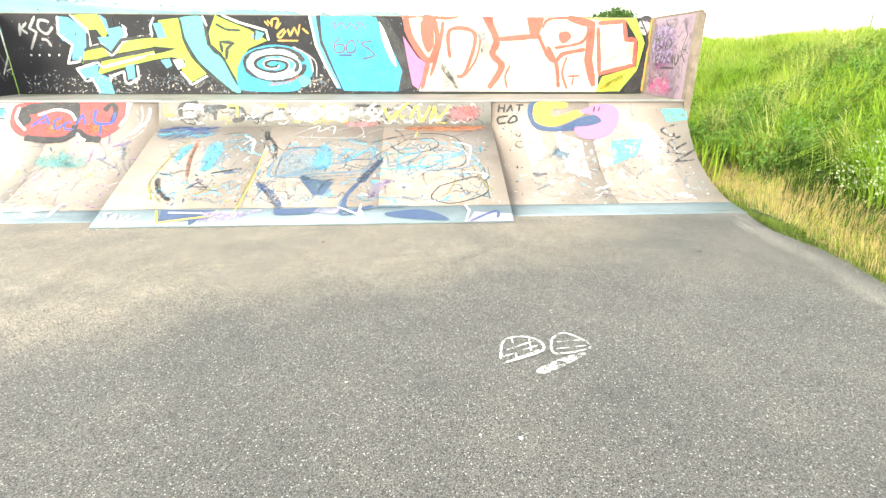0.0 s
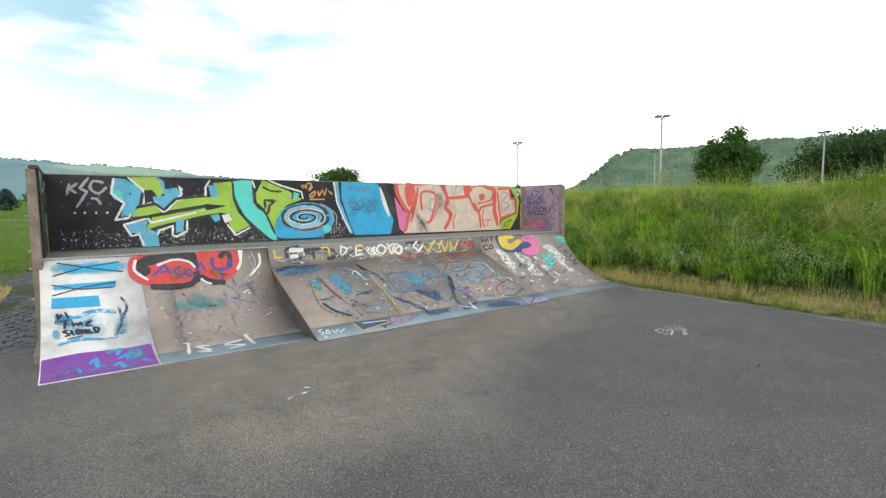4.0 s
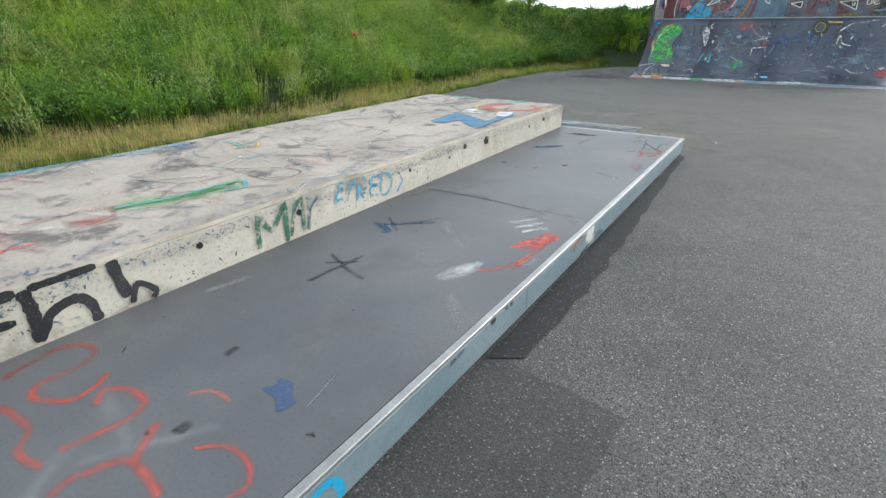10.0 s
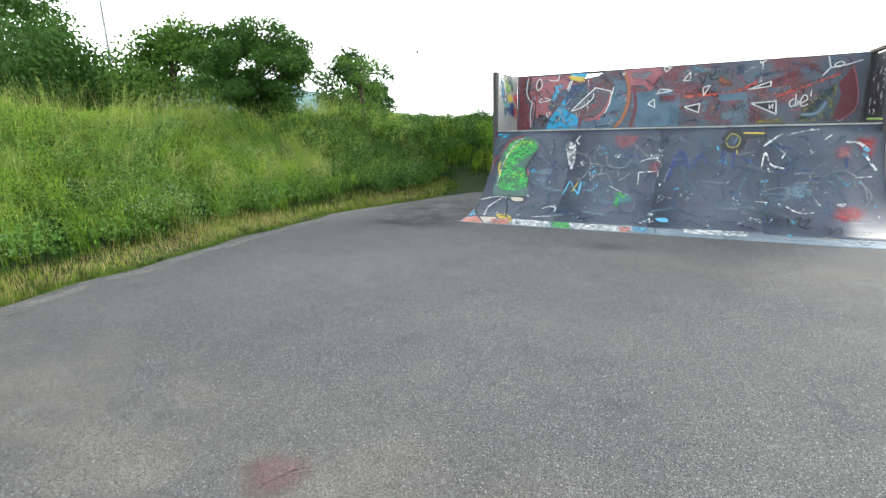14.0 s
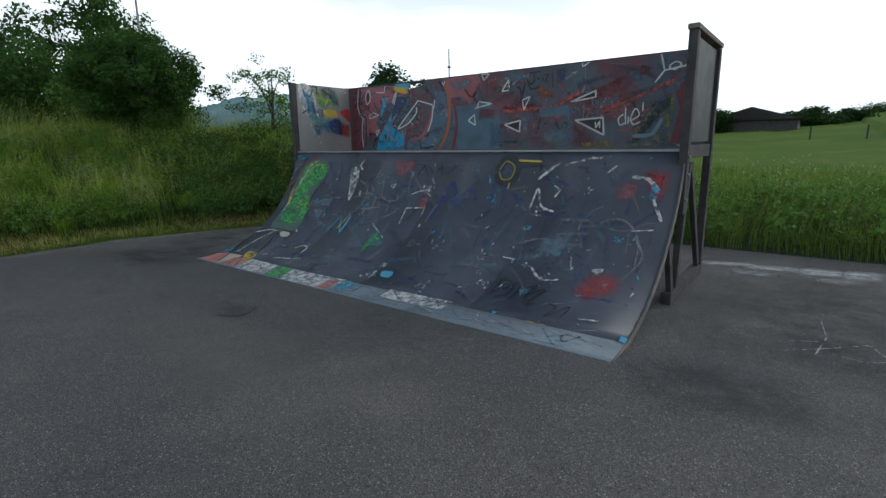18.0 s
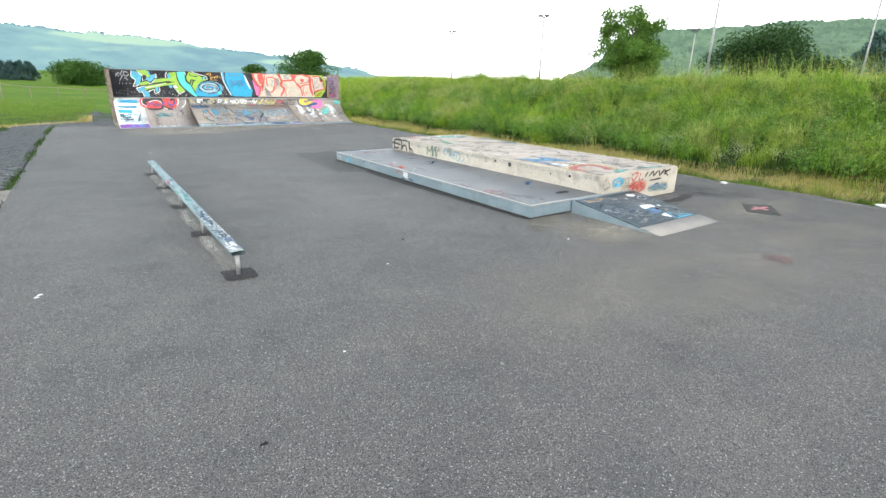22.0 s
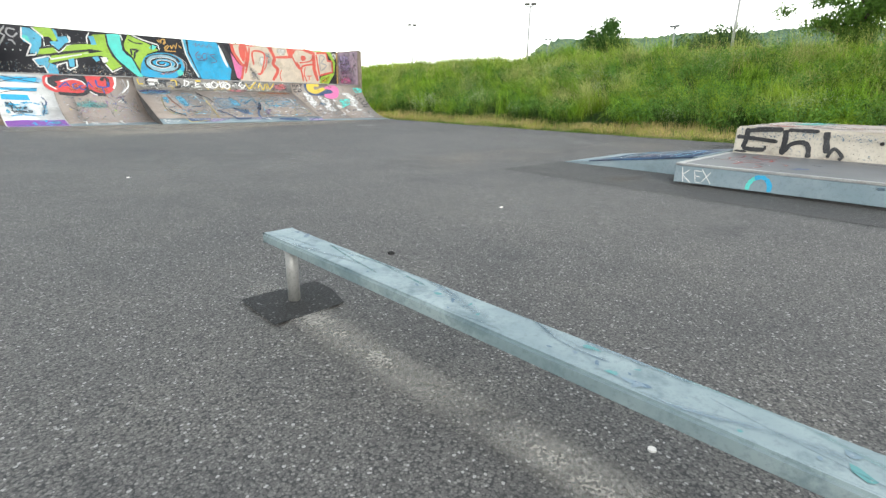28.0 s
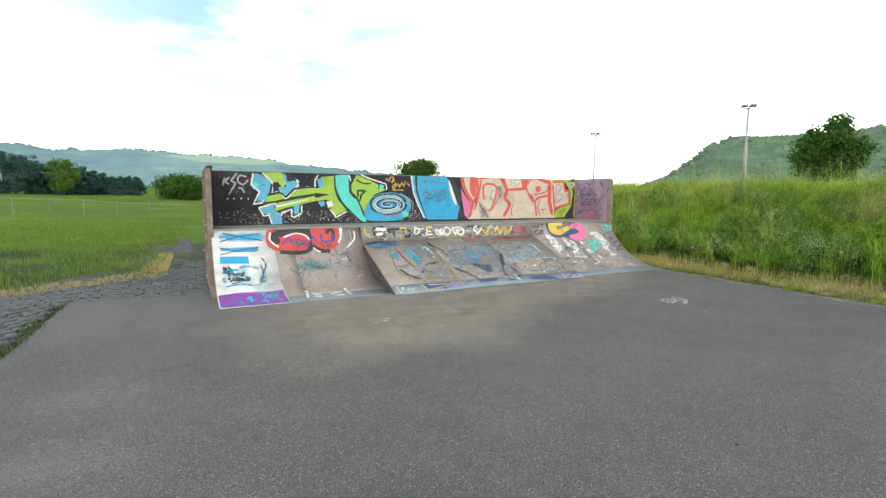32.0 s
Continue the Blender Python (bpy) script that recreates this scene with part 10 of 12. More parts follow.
spray(on, "black", "C.05", "-1.51 1.40  -1.50 1.39  -1.52 1.37  -1.55 1.36  -1.59 1.36  -1.64 1.38  -1.66 1.40  -1.66 1.43  -1.61 1.46  -1.54 1.47  -1.46 1.46  -1.39 1.44  -1.36 1.40  -1.38 1.35  -1.45 1.31  -1.56 1.30  -1.68 1.31  -1.77 1.35  -1.81 1.41  -1.77 1.47  -1.67 1.52  -1.52 1.54  -1.37 1.52  -1.25 1.47  -1.21 1.39  -1.26 1.31")
spray(on, "white", "C.016", "-1.48 1.40  -1.48 1.38  -1.50 1.36  -1.55 1.35  -1.61 1.35  -1.67 1.37  -1.69 1.40  -1.68 1.44  -1.62 1.47  -1.53 1.48  -1.43 1.47  -1.35 1.44  -1.33 1.39  -1.37 1.33  -1.47 1.29  -1.60 1.28  -1.73 1.31  -1.82 1.36  -1.84 1.43  -1.77 1.50  -1.63 1.54  -1.46 1.55  -1.29 1.51  -1.19 1.44  -1.18 1.35")
spray(on, "grey", "C.025", "-1.26 1.64  -1.05 1.52  -1.00 1.31")
spray(on, "grey", "C.02", "-1.16 1.60  -0.96 1.45  -0.96 1.24")
spray(on, "mint", "S", "-1.21 1.23  -1.12 1.26  -1.05 1.19  -1.12 1.11  -1.19 1.12")
spray(on, "coral", "Ca.06", "-1.67 1.13  -1.40 1.16  -1.19 1.26")
spray(on, "cream", "F", "0.29 2.04  3.15 2.04  3.20 1.03  0.51 1.04  0.68 1.42  0.41 1.69")
spray(on, "grey", "Sa", "0.81 1.46  1.05 1.33  1.15 1.05  0.85 1.05")
spray(on, "white", "Sa", "1.17 1.79  1.39 1.71  1.33 1.46  1.14 1.50")
spray(on, "white", "Sa", "1.74 2.03  2.04 2.03  2.00 1.83  1.77 1.81")
spray(on, "steel", "Sa", "1.31 1.83  1.50 1.88  1.54 1.63  1.40 1.54")
spray(on, "pink", "F", "0.30 1.79  0.50 1.51  0.66 1.41  0.51 1.07  0.42 1.13  0.36 1.45")
spray(on, "black", "P.04", "0.10 1.92  0.30 1.65  0.40 1.13")
spray(on, "scarlet", "F", "0.27 2.04  1.12 2.04  0.94 2.00  0.73 2.01  0.53 2.03  0.34 2.01")
spray(on, "scarlet", "C.09", "0.34 2.04  0.41 1.77  0.66 1.46  0.79 1.70  0.73 1.98  0.58 2.03")
spray(on, "scarlet", "S", "0.56 1.98  0.71 1.94  0.74 1.70  0.66 1.57  0.57 1.73")
spray(on, "scarlet", "C.07", "0.66 1.46  0.56 1.07")
spray(on, "scarlet", "C.05", "0.87 1.98  0.82 1.66  0.69 1.25")
spray(on, "scarlet", "C.055", "0.97 1.50  0.96 1.86  1.26 1.87  1.33 1.71  1.19 1.29  1.07 1.25")
spray(on, "scarlet", "C.03", "1.19 1.25  1.35 1.48  1.41 1.75")
spray(on, "scarlet", "C.10", "1.49 2.04  1.64 1.74  1.59 1.55  1.73 1.38  1.55 1.08")
spray(on, "scarlet", "F", "1.42 2.04  1.57 2.04  1.64 1.78  1.53 1.86")
spray(on, "scarlet", "P.07", "1.63 1.75  1.90 1.77  2.28 1.80")
spray(on, "scarlet", "F", "2.06 2.04  2.32 2.04  2.26 1.82  2.12 1.81")
spray(on, "scarlet", "C.055", "2.25 1.80  2.42 1.51  2.54 1.42  2.60 1.09")
spray(on, "scarlet", "C.04", "2.30 1.90  2.39 2.02  2.77 2.03  2.96 1.92  2.89 1.72  2.49 1.64")
spray(on, "scarlet", "S", "2.55 1.84  2.67 1.86  2.73 1.78  2.63 1.70  2.56 1.74")
spray(on, "scarlet", "P.11", "2.66 2.04  3.02 1.96  3.01 1.48  3.13 1.11")
spray(on, "scarlet", "C.06", "2.39 1.66  2.53 1.47  2.63 1.56  2.95 1.62")
spray(on, "scarlet", "C.035", "2.69 1.52  2.64 1.30  2.73 1.07")
spray(on, "scarlet", "C.035", "1.86 1.40  1.79 1.25  1.83 1.08")
spray(on, "scarlet", "P.03", "2.72 1.25  2.91 1.26")
spray(on, "scarlet", "P.03", "2.82 1.26  2.80 1.12")
spray(on, "lime", "F", "2.87 2.04  3.66 2.04  3.83 1.71  3.77 1.34  3.54 1.04  3.17 1.03  3.25 1.25  3.75 1.39  3.73 1.73  3.52 2.00  3.15 2.01")
spray(on, "yellow", "Sa", "3.25 1.18  3.59 1.30  3.48 1.05  3.23 1.03")
spray(on, "cream", "F", "3.10 1.97  3.48 2.00  3.54 1.76  3.68 1.73  3.69 1.43  3.20 1.30")
spray(on, "scarlet", "P.06", "3.10 1.97  3.48 2.00  3.54 1.76  3.69 1.75  3.71 1.41  3.20 1.29  3.11 1.92")
spray(on, "grey", "C.04", "3.25 1.42  3.24 1.88  3.43 1.85  3.29 1.69  3.49 1.61  3.28 1.44")
spray(on, "black", "C.02", "3.72 2.03  3.88 1.71  3.76 1.30")
on = 'N'
spray(on, "red", "S", "-4.35 1.77  -4.33 1.95  -4.24 2.02  -4.04 2.03  -3.82 2.03  -3.65 2.03  -3.45 2.03  -3.04 2.03  -2.97 2.01  -3.00 1.84  -3.08 1.68  -3.24 1.55  -3.42 1.53  -3.52 1.61  -3.59 1.63  -3.71 1.55  -3.91 1.53  -4.14 1.56  -4.28 1.64")
spray(on, "rust", "Sa", "-3.93 1.78  -3.70 1.84  -3.64 1.65  -3.82 1.58  -3.94 1.63")
spray(on, "rust", "Sa", "-3.47 1.73  -3.25 1.75  -3.19 1.61  -3.39 1.57")
spray(on, "black", "C.15", "-3.72 1.96  -3.94 1.96  -4.13 1.93  -4.21 1.85  -4.14 1.73")
spray(on, "black", "S", "-3.85 2.00  -3.59 2.03  -3.56 1.74  -3.59 1.61  -3.66 1.74  -3.72 1.87")
spray(on, "red", "C.07", "-4.09 1.72  -4.03 1.84  -3.84 1.90  -3.68 1.85  -3.62 1.72")
spray(on, "white", "C.035", "-4.26 1.95  -4.28 1.80  -4.15 1.65")
spray(on, "white", "C.03", "-4.04 1.85  -3.84 1.92  -3.67 1.88  -3.60 1.78")
spray(on, "black", "C.07", "-3.28 1.90  -3.20 2.00  -3.15 1.91  -3.18 1.74")
spray(on, "black", "C.09", "-3.27 1.52  -3.44 1.54  -3.56 1.63  -3.70 1.53  -3.91 1.52  -4.14 1.55")
spray(on, "white", "C.03", "-3.56 1.61  -3.50 1.54  -3.44 1.51")
spray(on, "white", "F", "-3.03 2.03  -2.96 2.02  -3.01 1.79  -3.07 1.69  -3.10 1.71  -3.03 1.84")
spray(on, "deep", "P.032", "-4.10 1.70  -3.95 1.85  -3.90 1.72")
spray(on, "deep", "P.025", "-4.02 1.74  -3.90 1.77")
spray(on, "deep", "C.028", "-3.76 1.82  -3.84 1.77  -3.81 1.67  -3.72 1.73")
spray(on, "deep", "C.028", "-3.64 1.76  -3.72 1.74  -3.69 1.66  -3.60 1.67")
spray(on, "deep", "P.028", "-3.59 1.72  -3.53 1.86  -3.48 1.72")
spray(on, "deep", "C.04", "-3.38 1.92  -3.37 1.75  -3.18 1.75  -3.16 1.88")
spray(on, "deep", "P.028", "-3.30 1.71  -3.29 1.56")
spray(on, "deep", "Ca.04", "-3.18 1.62  -3.16 1.42")
spray(on, "teal", "Ca.06", "-3.78 1.31  -3.66 1.17  -3.43 1.14")
spray(on, "white", "C.03", "-2.75 1.94  -2.77 1.77  -2.94 1.58")
spray(on, "grey", "C.02", "-2.85 1.96  -2.84 1.74  -3.04 1.50")
on = 'M'
spray(on, "deep", "Ca.09", "-2.60 1.69  -2.38 1.82  -2.15 1.75  -1.89 1.82")
spray(on, "sky", "Ca.07", "-2.59 1.62  -2.29 1.69  -2.11 1.60  -1.92 1.67")
spray(on, "navy", "Ca.06", "-2.48 1.78  -2.24 1.82  -1.95 1.77")
spray(on, "navy", "P.02", "-2.50 1.56  -2.28 1.79")
spray(on, "navy", "P.02", "-2.41 1.52  -2.19 1.73")
spray(on, "navy", "P.02", "-2.28 1.57  -2.05 1.78")
spray(on, "sky", "Sa", "-2.24 1.36  -2.09 1.43  -2.13 1.12  -2.23 1.08")
spray(on, "sky", "Sa", "-1.92 1.45  -1.73 1.46  -1.71 1.02  -1.88 0.88")
spray(on, "steel", "Sa", "-1.07 1.30  -0.48 1.27  -0.61 0.77  -1.10 0.78")
spray(on, "sky", "Sa", "-0.67 1.39  -0.49 1.34  -0.47 0.93  -0.71 0.90")
spray(on, "slate", "C.03", "-1.06 1.16  -0.92 1.31  -0.66 1.31  -0.56 1.13  -0.63 0.95  -1.09 0.78  -1.13 1.03")
spray(on, "slate", "C.03", "-1.09 0.78  -0.51 0.83  -0.03 0.88")
spray(on, "blue", "Ca.05", "-0.30 1.32  -0.43 1.11  -0.25 1.07")
spray(on, "sky", "Ca.07", "-0.30 1.09  -0.05 1.33  -0.03 1.13")
spray(on, "sky", "Ca.08", "0.50 1.24  0.27 1.13  0.28 0.93  0.60 0.96")
spray(on, "sky", "Ca.08", "0.90 1.46  0.97 1.20  0.63 1.02")
spray(on, "slate", "C.025", "0.21 1.27  0.45 1.32  0.47 1.14  0.17 0.95  0.13 1.11")
spray(on, "slate", "C.02", "0.67 1.30  1.08 1.15  1.01 0.92  0.54 0.87")
spray(on, "navy", "Sa", "0.01 1.12  0.12 1.05  -0.11 0.65  -0.19 0.69")
spray(on, "slate", "Sa", "-0.82 0.80  -0.40 0.76  -0.50 0.49  -0.63 0.49")
spray(on, "navy", "C.05", "-0.16 0.66  -0.28 0.40  -0.24 0.19  0.01 0.26")
spray(on, "olive", "Ca.04", "-2.24 1.36  -2.31 0.93  -2.31 0.64  -2.08 0.34")
spray(on, "olive", "Ca.03", "-1.26 1.02  -1.31 0.65  -1.34 0.27")
spray(on, "black", "Ca.06", "-2.06 1.40  -2.04 1.11  -1.98 0.81")
spray(on, "black", "Ca.05", "-2.28 0.74  -2.18 0.54  -2.03 0.41")
spray(on, "black", "Ca.05", "-1.30 1.71  -1.26 1.41  -1.13 1.12")
spray(on, "black", "Ca.04", "-1.22 0.71  -1.08 0.46  -0.92 0.20")
spray(on, "black", "Ca.03", "-1.84 1.63  -1.58 1.70")
spray(on, "black", "Ca.03", "-1.73 0.86  -1.46 0.93")
spray(on, "white", "Ca.03", "-1.56 1.60  -1.45 1.49  -1.39 1.18")
spray(on, "white", "Ca.03", "0.84 1.35  1.01 1.26  1.03 1.05")
spray(on, "white", "Ca.03", "0.97 0.86  1.16 0.80  1.16 0.69")
spray(on, "rust", "Sa", "0.40 1.82  1.27 1.82  1.13 1.67  0.39 1.69")
spray(on, "navy", "F", "-0.97 0.23  -0.53 0.24  -0.61 0.15  -0.94 0.14")
spray(on, "white", "P.02", "-0.35 0.26  -0.13 0.13  -0.11 0.30")
on = 'RI'
spray(on, "white", "P.05", "-2.32 0.170  -2.20 0.174")
spray(on, "white", "F", "-2.33 0.278  -2.11 0.272  -2.12 0.222  -2.33 0.228")
spray(on, "yellow", "F", "-1.24 0.289  -1.11 0.293  -1.11 0.247  -1.24 0.243")
spray(on, "white", "C.025", "-0.98 0.236  -1.04 0.161  -0.95 0.100  -0.90 0.203")
spray(on, "white", "C.025", "-0.47 0.263  -0.56 0.178  -0.45 0.083  -0.37 0.188  -0.47 0.263")
spray(on, "rose", "Sa", "0.88 0.253  1.26 0.267  1.21 0.071  0.87 0.069")
on = 'KA'
spray(on, "blue", "Ca.12", "0.08 0.351  0.03 0.481  0.01 0.652")
spray(on, "deep", "Ca.10", "0.02 0.436  -0.33 0.423  -0.75 0.407")
spray(on, "deep", "Ca.08", "0.08 0.499  -0.35 0.477  -0.77 0.456")
spray(on, "sky", "Ca.08", "-0.12 0.698  -0.20 0.858  -0.14 0.965")
spray(on, "blue", "Ca.10", "0.05 0.917  0.10 1.220  0.03 1.220")
spray(on, "deep", "Sa", "0.10 1.080  0.05 1.220  -0.19 1.220  -0.20 1.067")
spray(on, "steel", "Sa", "0.01 0.392  -0.05 0.631  -0.56 0.605  -0.54 0.389")
spray(on, "steel", "Ca.06", "-0.46 0.340  -0.72 0.323  -0.85 0.367")
spray(on, "grey", "Ca.05", "-0.60 0.313  -0.73 0.395")
spray(on, "grey", "Ca.05", "-0.71 0.300  -0.81 0.380")
spray(on, "grey", "Ca.04", "-0.52 0.496  -0.49 0.567  -0.60 0.588")
spray(on, "grey", "Ca.04", "-0.68 0.595  -0.68 0.681  -0.80 0.801")
spray(on, "steel", "Ca.06", "-0.38 0.635  -0.49 0.795  -0.70 0.831")
spray(on, "grey", "Sa", "-0.66 0.501  -0.70 0.608  -0.91 0.511  -0.82 0.453")
spray(on, "slate", "Sa", "-0.39 1.220  -0.74 1.220  -0.83 1.220  -0.55 1.220")
spray(on, "white", "Ca.03", "-0.76 1.220  -0.92 1.220")
spray(on, "white", "Ca.03", "-0.90 1.220  -1.07 1.220")
spray(on, "white", "Ca.03", "0.15 1.220  -0.03 1.220")
spray(on, "white", "P.012", "-0.06 1.213  -0.18 1.210")
spray(on, "white", "P.012", "-0.17 1.141  -0.24 1.217")
on = 'GR'
spray(on, "clay", "Sa", "-0.39 -14.443  -0.47 -14.621  -0.73 -14.622  -0.77 -14.428  -0.60 -14.280")
spray(on, "white", "Cw0.015", "0.87 2.411  0.92 2.599  1.03 2.642  1.12 2.589  1.11 2.485  0.87 2.379")
spray(on, "white", "Cw0.015", "1.20 2.609  1.30 2.666  1.40 2.516  1.18 2.459  1.20 2.609")
spray(on, "white", "Cw0.012", "0.89 2.442  1.10 2.543")
spray(on, "white", "Cw0.012", "0.92 2.506  1.09 2.590")
spray(on, "white", "Cw0.012", "0.93 2.408  1.10 2.497")
spray(on, "white", "Cw0.010", "1.22 2.572  1.37 2.588")
spray(on, "white", "Cw0.010", "1.20 2.503  1.38 2.528")
spray(on, "white", "Pw0.010", "0.97 2.633  0.96 2.406")
spray(on, "white", "Pw0.010", "1.07 2.616  1.05 2.455")
spray(on, "white", "Sw", "1.05 2.319  1.23 2.424  1.35 2.451  1.20 2.342  1.07 2.279")
spray(on, "white", "D.02", "0.86 1.83")
spray(on, "white", "D.012", "0.07 2.26")
spray(on, "white", "D.012", "0.69 1.86")
spray(on, "grey", "Pw0.020", "1.34 -5.130  1.27 -5.427")
spray(on, "grey", "Pw0.020", "1.32 -5.195  0.75 -5.163")
on = 'KA'
spray(on, "white", "Pa.01", "-0.16 1.203  -0.40 1.220")
spray(on, "sky", "P.012", "-0.26 1.163  -0.19 1.220  -0.36 1.187")
spray(on, "sky", "P.012", "-0.39 1.176  -0.31 1.220  -0.44 1.219  -0.36 1.220")
spray(on, "sky", "P.012", "-0.52 1.196  -0.45 1.220  -0.59 1.220")
spray(on, "sky", "P.012", "-0.56 1.220  -0.67 1.220  -0.67 1.194  -0.78 1.208")
spray(on, "sky", "P.012", "-0.70 1.220  -0.80 1.220  -0.80 1.200  -0.91 1.215")
spray(on, "sky", "P.012", "-0.87 1.220  -0.89 1.220  -0.95 1.220  -1.01 1.220")
spray(on, "sky", "P.012", "-0.98 1.220  -1.05 1.220  -1.03 1.186  -1.10 1.193")
spray(on, "sky", "P.01", "-0.55 0.924  -0.48 1.027  -0.64 1.096  -0.67 0.998  -0.56 0.917")
on = 'GR'
spray(on, "white", "Sa", "-4.70 -24.421  -5.22 -24.617  -5.28 -24.368  -4.77 -24.173")
spray(on, "white", "Sa", "-5.17 -24.510  -5.76 -24.620  -5.74 -24.347  -5.24 -24.204")
spray(on, "white", "Sa", "-5.70 -24.649  -6.20 -24.714  -6.16 -24.328  -5.69 -24.250")
spray(on, "white", "Sa", "-6.14 -24.744  -6.54 -24.819  -6.51 -24.394  -6.16 -24.270")
spray(on, "grey", "Sa", "-5.03 -24.135  -5.55 -24.221  -5.52 -23.896  -5.12 -23.873")
spray(on, "grey", "Sa", "-5.88 -24.255  -6.38 -24.364  -6.32 -24.054  -5.88 -23.971")
spray(on, "grey", "Ca0.060", "-4.75 -24.304  -5.24 -24.414  -5.76 -24.490  -6.49 -24.550")


on = 'PT'
spray(on, "scarlet", "Sw", "-1.41 -8.160  -1.42 -8.239  -1.48 -8.370  -1.50 -8.461  -1.56 -8.481  -1.61 -8.431  -1.57 -8.326  -1.54 -8.214  -1.44 -8.153")
spray(on, "scarlet", "Ca.06", "-1.45 -8.166  -1.48 -8.268  -1.55 -8.289  -1.57 -8.427")
spray(on, "scarlet", "Ca.05", "-1.50 -8.356  -1.57 -8.323  -1.56 -8.445")
spray(on, "white", "Ca.07", "-1.23 -8.508  -1.29 -8.590  -1.35 -8.679")
spray(on, "white", "Ca.07", "-1.29 -8.447  -1.36 -8.540  -1.42 -8.628")
spray(on, "white", "Ca.07", "-1.37 -8.394  -1.41 -8.478  -1.48 -8.550")
spray(on, "slate", "Ca.07", "-0.57 -7.956  -0.59 -8.056  -0.70 -8.159  -0.80 -8.247")
spray(on, "slate", "Ca.07", "-0.46 -8.024  -0.60 -7.982  -0.67 -7.930")
spray(on, "scarlet", "Ca.046", "-0.38 -6.027  -0.34 -6.145  -0.33 -6.248  -0.40 -6.312  -0.50 -6.293  -0.53 -6.189  -0.52 -6.102  -0.59 -6.060  -0.71 -6.120  -0.71 -6.211  -0.66 -6.273")
spray(on, "scarlet", "Ca.046", "-0.94 -6.000  -0.96 -6.086  -0.98 -6.183  -0.95 -6.263  -0.85 -6.275  -0.76 -6.227  -0.82 -6.162")
spray(on, "scarlet", "Ca.04", "-0.54 -5.976  -0.75 -5.989  -0.84 -5.932  -0.98 -5.949")
spray(on, "scarlet", "Ca.046", "-1.11 -5.916  -1.09 -5.973  -1.11 -6.024  -1.16 -6.106  -1.29 -6.106  -1.37 -6.088")
spray(on, "scarlet", "Ca.05", "-1.19 -6.100  -1.11 -6.198  -1.08 -6.245")
spray(on, "scarlet", "Ca.03", "-1.28 -6.241  -1.36 -6.306  -1.47 -6.305  -1.54 -6.254  -1.53 -6.193")
spray(on, "coral", "Ca.03", "-1.03 -6.369  -1.09 -6.434  -1.20 -6.438")
spray(on, "scarlet", "Ca.045", "-1.55 -7.893  -1.56 -8.120  -1.56 -8.478")
spray(on, "scarlet", "Ca.04", "-1.40 -7.777  -1.50 -7.888  -1.56 -8.091")
spray(on, "white", "Sa", "-1.25 -7.586  -1.26 -7.764  -1.38 -7.915  -1.41 -7.745  -1.35 -7.611")
spray(on, "black", "Ca.045", "-0.74 -7.195  -0.75 -7.414  -0.77 -7.599")
spray(on, "black", "Ca.04", "-0.58 -7.514  -0.82 -7.409  -0.97 -7.373")
spray(on, "black", "Ca.03", "-0.64 -7.393  -0.81 -7.529")
spray(on, "black", "Ca.03", "-0.52 -8.037  -0.63 -8.075  -0.81 -8.341")
spray(on, "black", "Ca.03", "-0.48 -8.154  -0.70 -7.981")
spray(on, "navy", "S", "-1.23 -6.540  -1.25 -6.578  -1.24 -6.615  -1.30 -6.623  -1.35 -6.580  -1.39 -6.557  -1.37 -6.495  -1.31 -6.534")
spray(on, "black", "Sa", "-0.92 -6.591  -0.91 -6.649  -0.95 -6.654  -0.96 -6.587")
spray(on, "black", "Sa", "-1.53 -6.473  -1.54 -6.503  -1.57 -6.485")
spray(on, "grey", "Pa.010", "-1.44 -6.556  -1.39 -6.775")
spray(on, "black", "Sa", "-1.15 -6.240  -1.15 -6.299  -1.19 -6.305  -1.20 -6.254")
spray(on, "black", "D.016", "-1.10 -6.197")
spray(on, "black", "D.014", "-1.13 -7.121")
spray(on, "deep", "Sa", "-0.39 -10.656  -0.63 -10.864  -0.70 -10.787  -0.52 -10.586")
spray(on, "blue", "Pa.02", "-0.45 -10.620  -0.51 -10.715  -0.65 -10.832")
spray(on, "deep", "Pa.02", "-0.43 -10.529  -0.48 -10.641")
spray(on, "black", "P.008", "-1.21 -11.512  -1.30 -11.396  -1.24 -11.573  -1.34 -11.418  -1.27 -11.607  -1.37 -11.440  -1.35 -11.645  -1.39 -11.475")
spray(on, "black", "Ca.035", "-1.43 -11.059  -1.42 -11.256  -1.38 -11.454")
spray(on, "black", "Ca.035", "-1.39 -11.439  -1.52 -11.224  -1.61 -11.084")
spray(on, "black", "Ca.03", "-1.56 -11.142  -1.55 -11.321  -1.55 -11.490")
spray(on, "scarlet", "Ca.04", "-1.31 -10.935  -1.43 -11.008  -1.51 -11.014")
spray(on, "scarlet", "Ca.045", "-1.43 -11.004  -1.48 -10.900  -1.47 -10.799  -1.57 -10.867  -1.62 -10.928")
spray(on, "scarlet", "Ca.03", "-1.62 -10.928  -1.62 -11.060  -1.62 -11.145")
spray(on, "scarlet", "Ca.025", "-1.46 -11.107  -1.52 -11.193  -1.61 -11.124  -1.61 -10.995")
spray(on, "scarlet", "Ca.03", "-1.51 -10.941  -1.57 -10.999  -1.62 -10.997")
spray(on, "pink", "Ca.03", "-1.48 -10.357  -1.54 -10.341  -1.61 -10.358")
spray(on, "pink", "Ca.03", "-1.59 -10.330  -1.49 -10.426")
spray(on, "pink", "Ca.025", "-1.50 -10.421  -1.54 -10.478  -1.58 -10.528")
spray(on, "pink", "Ca.025", "-1.58 -10.405  -1.55 -10.492")
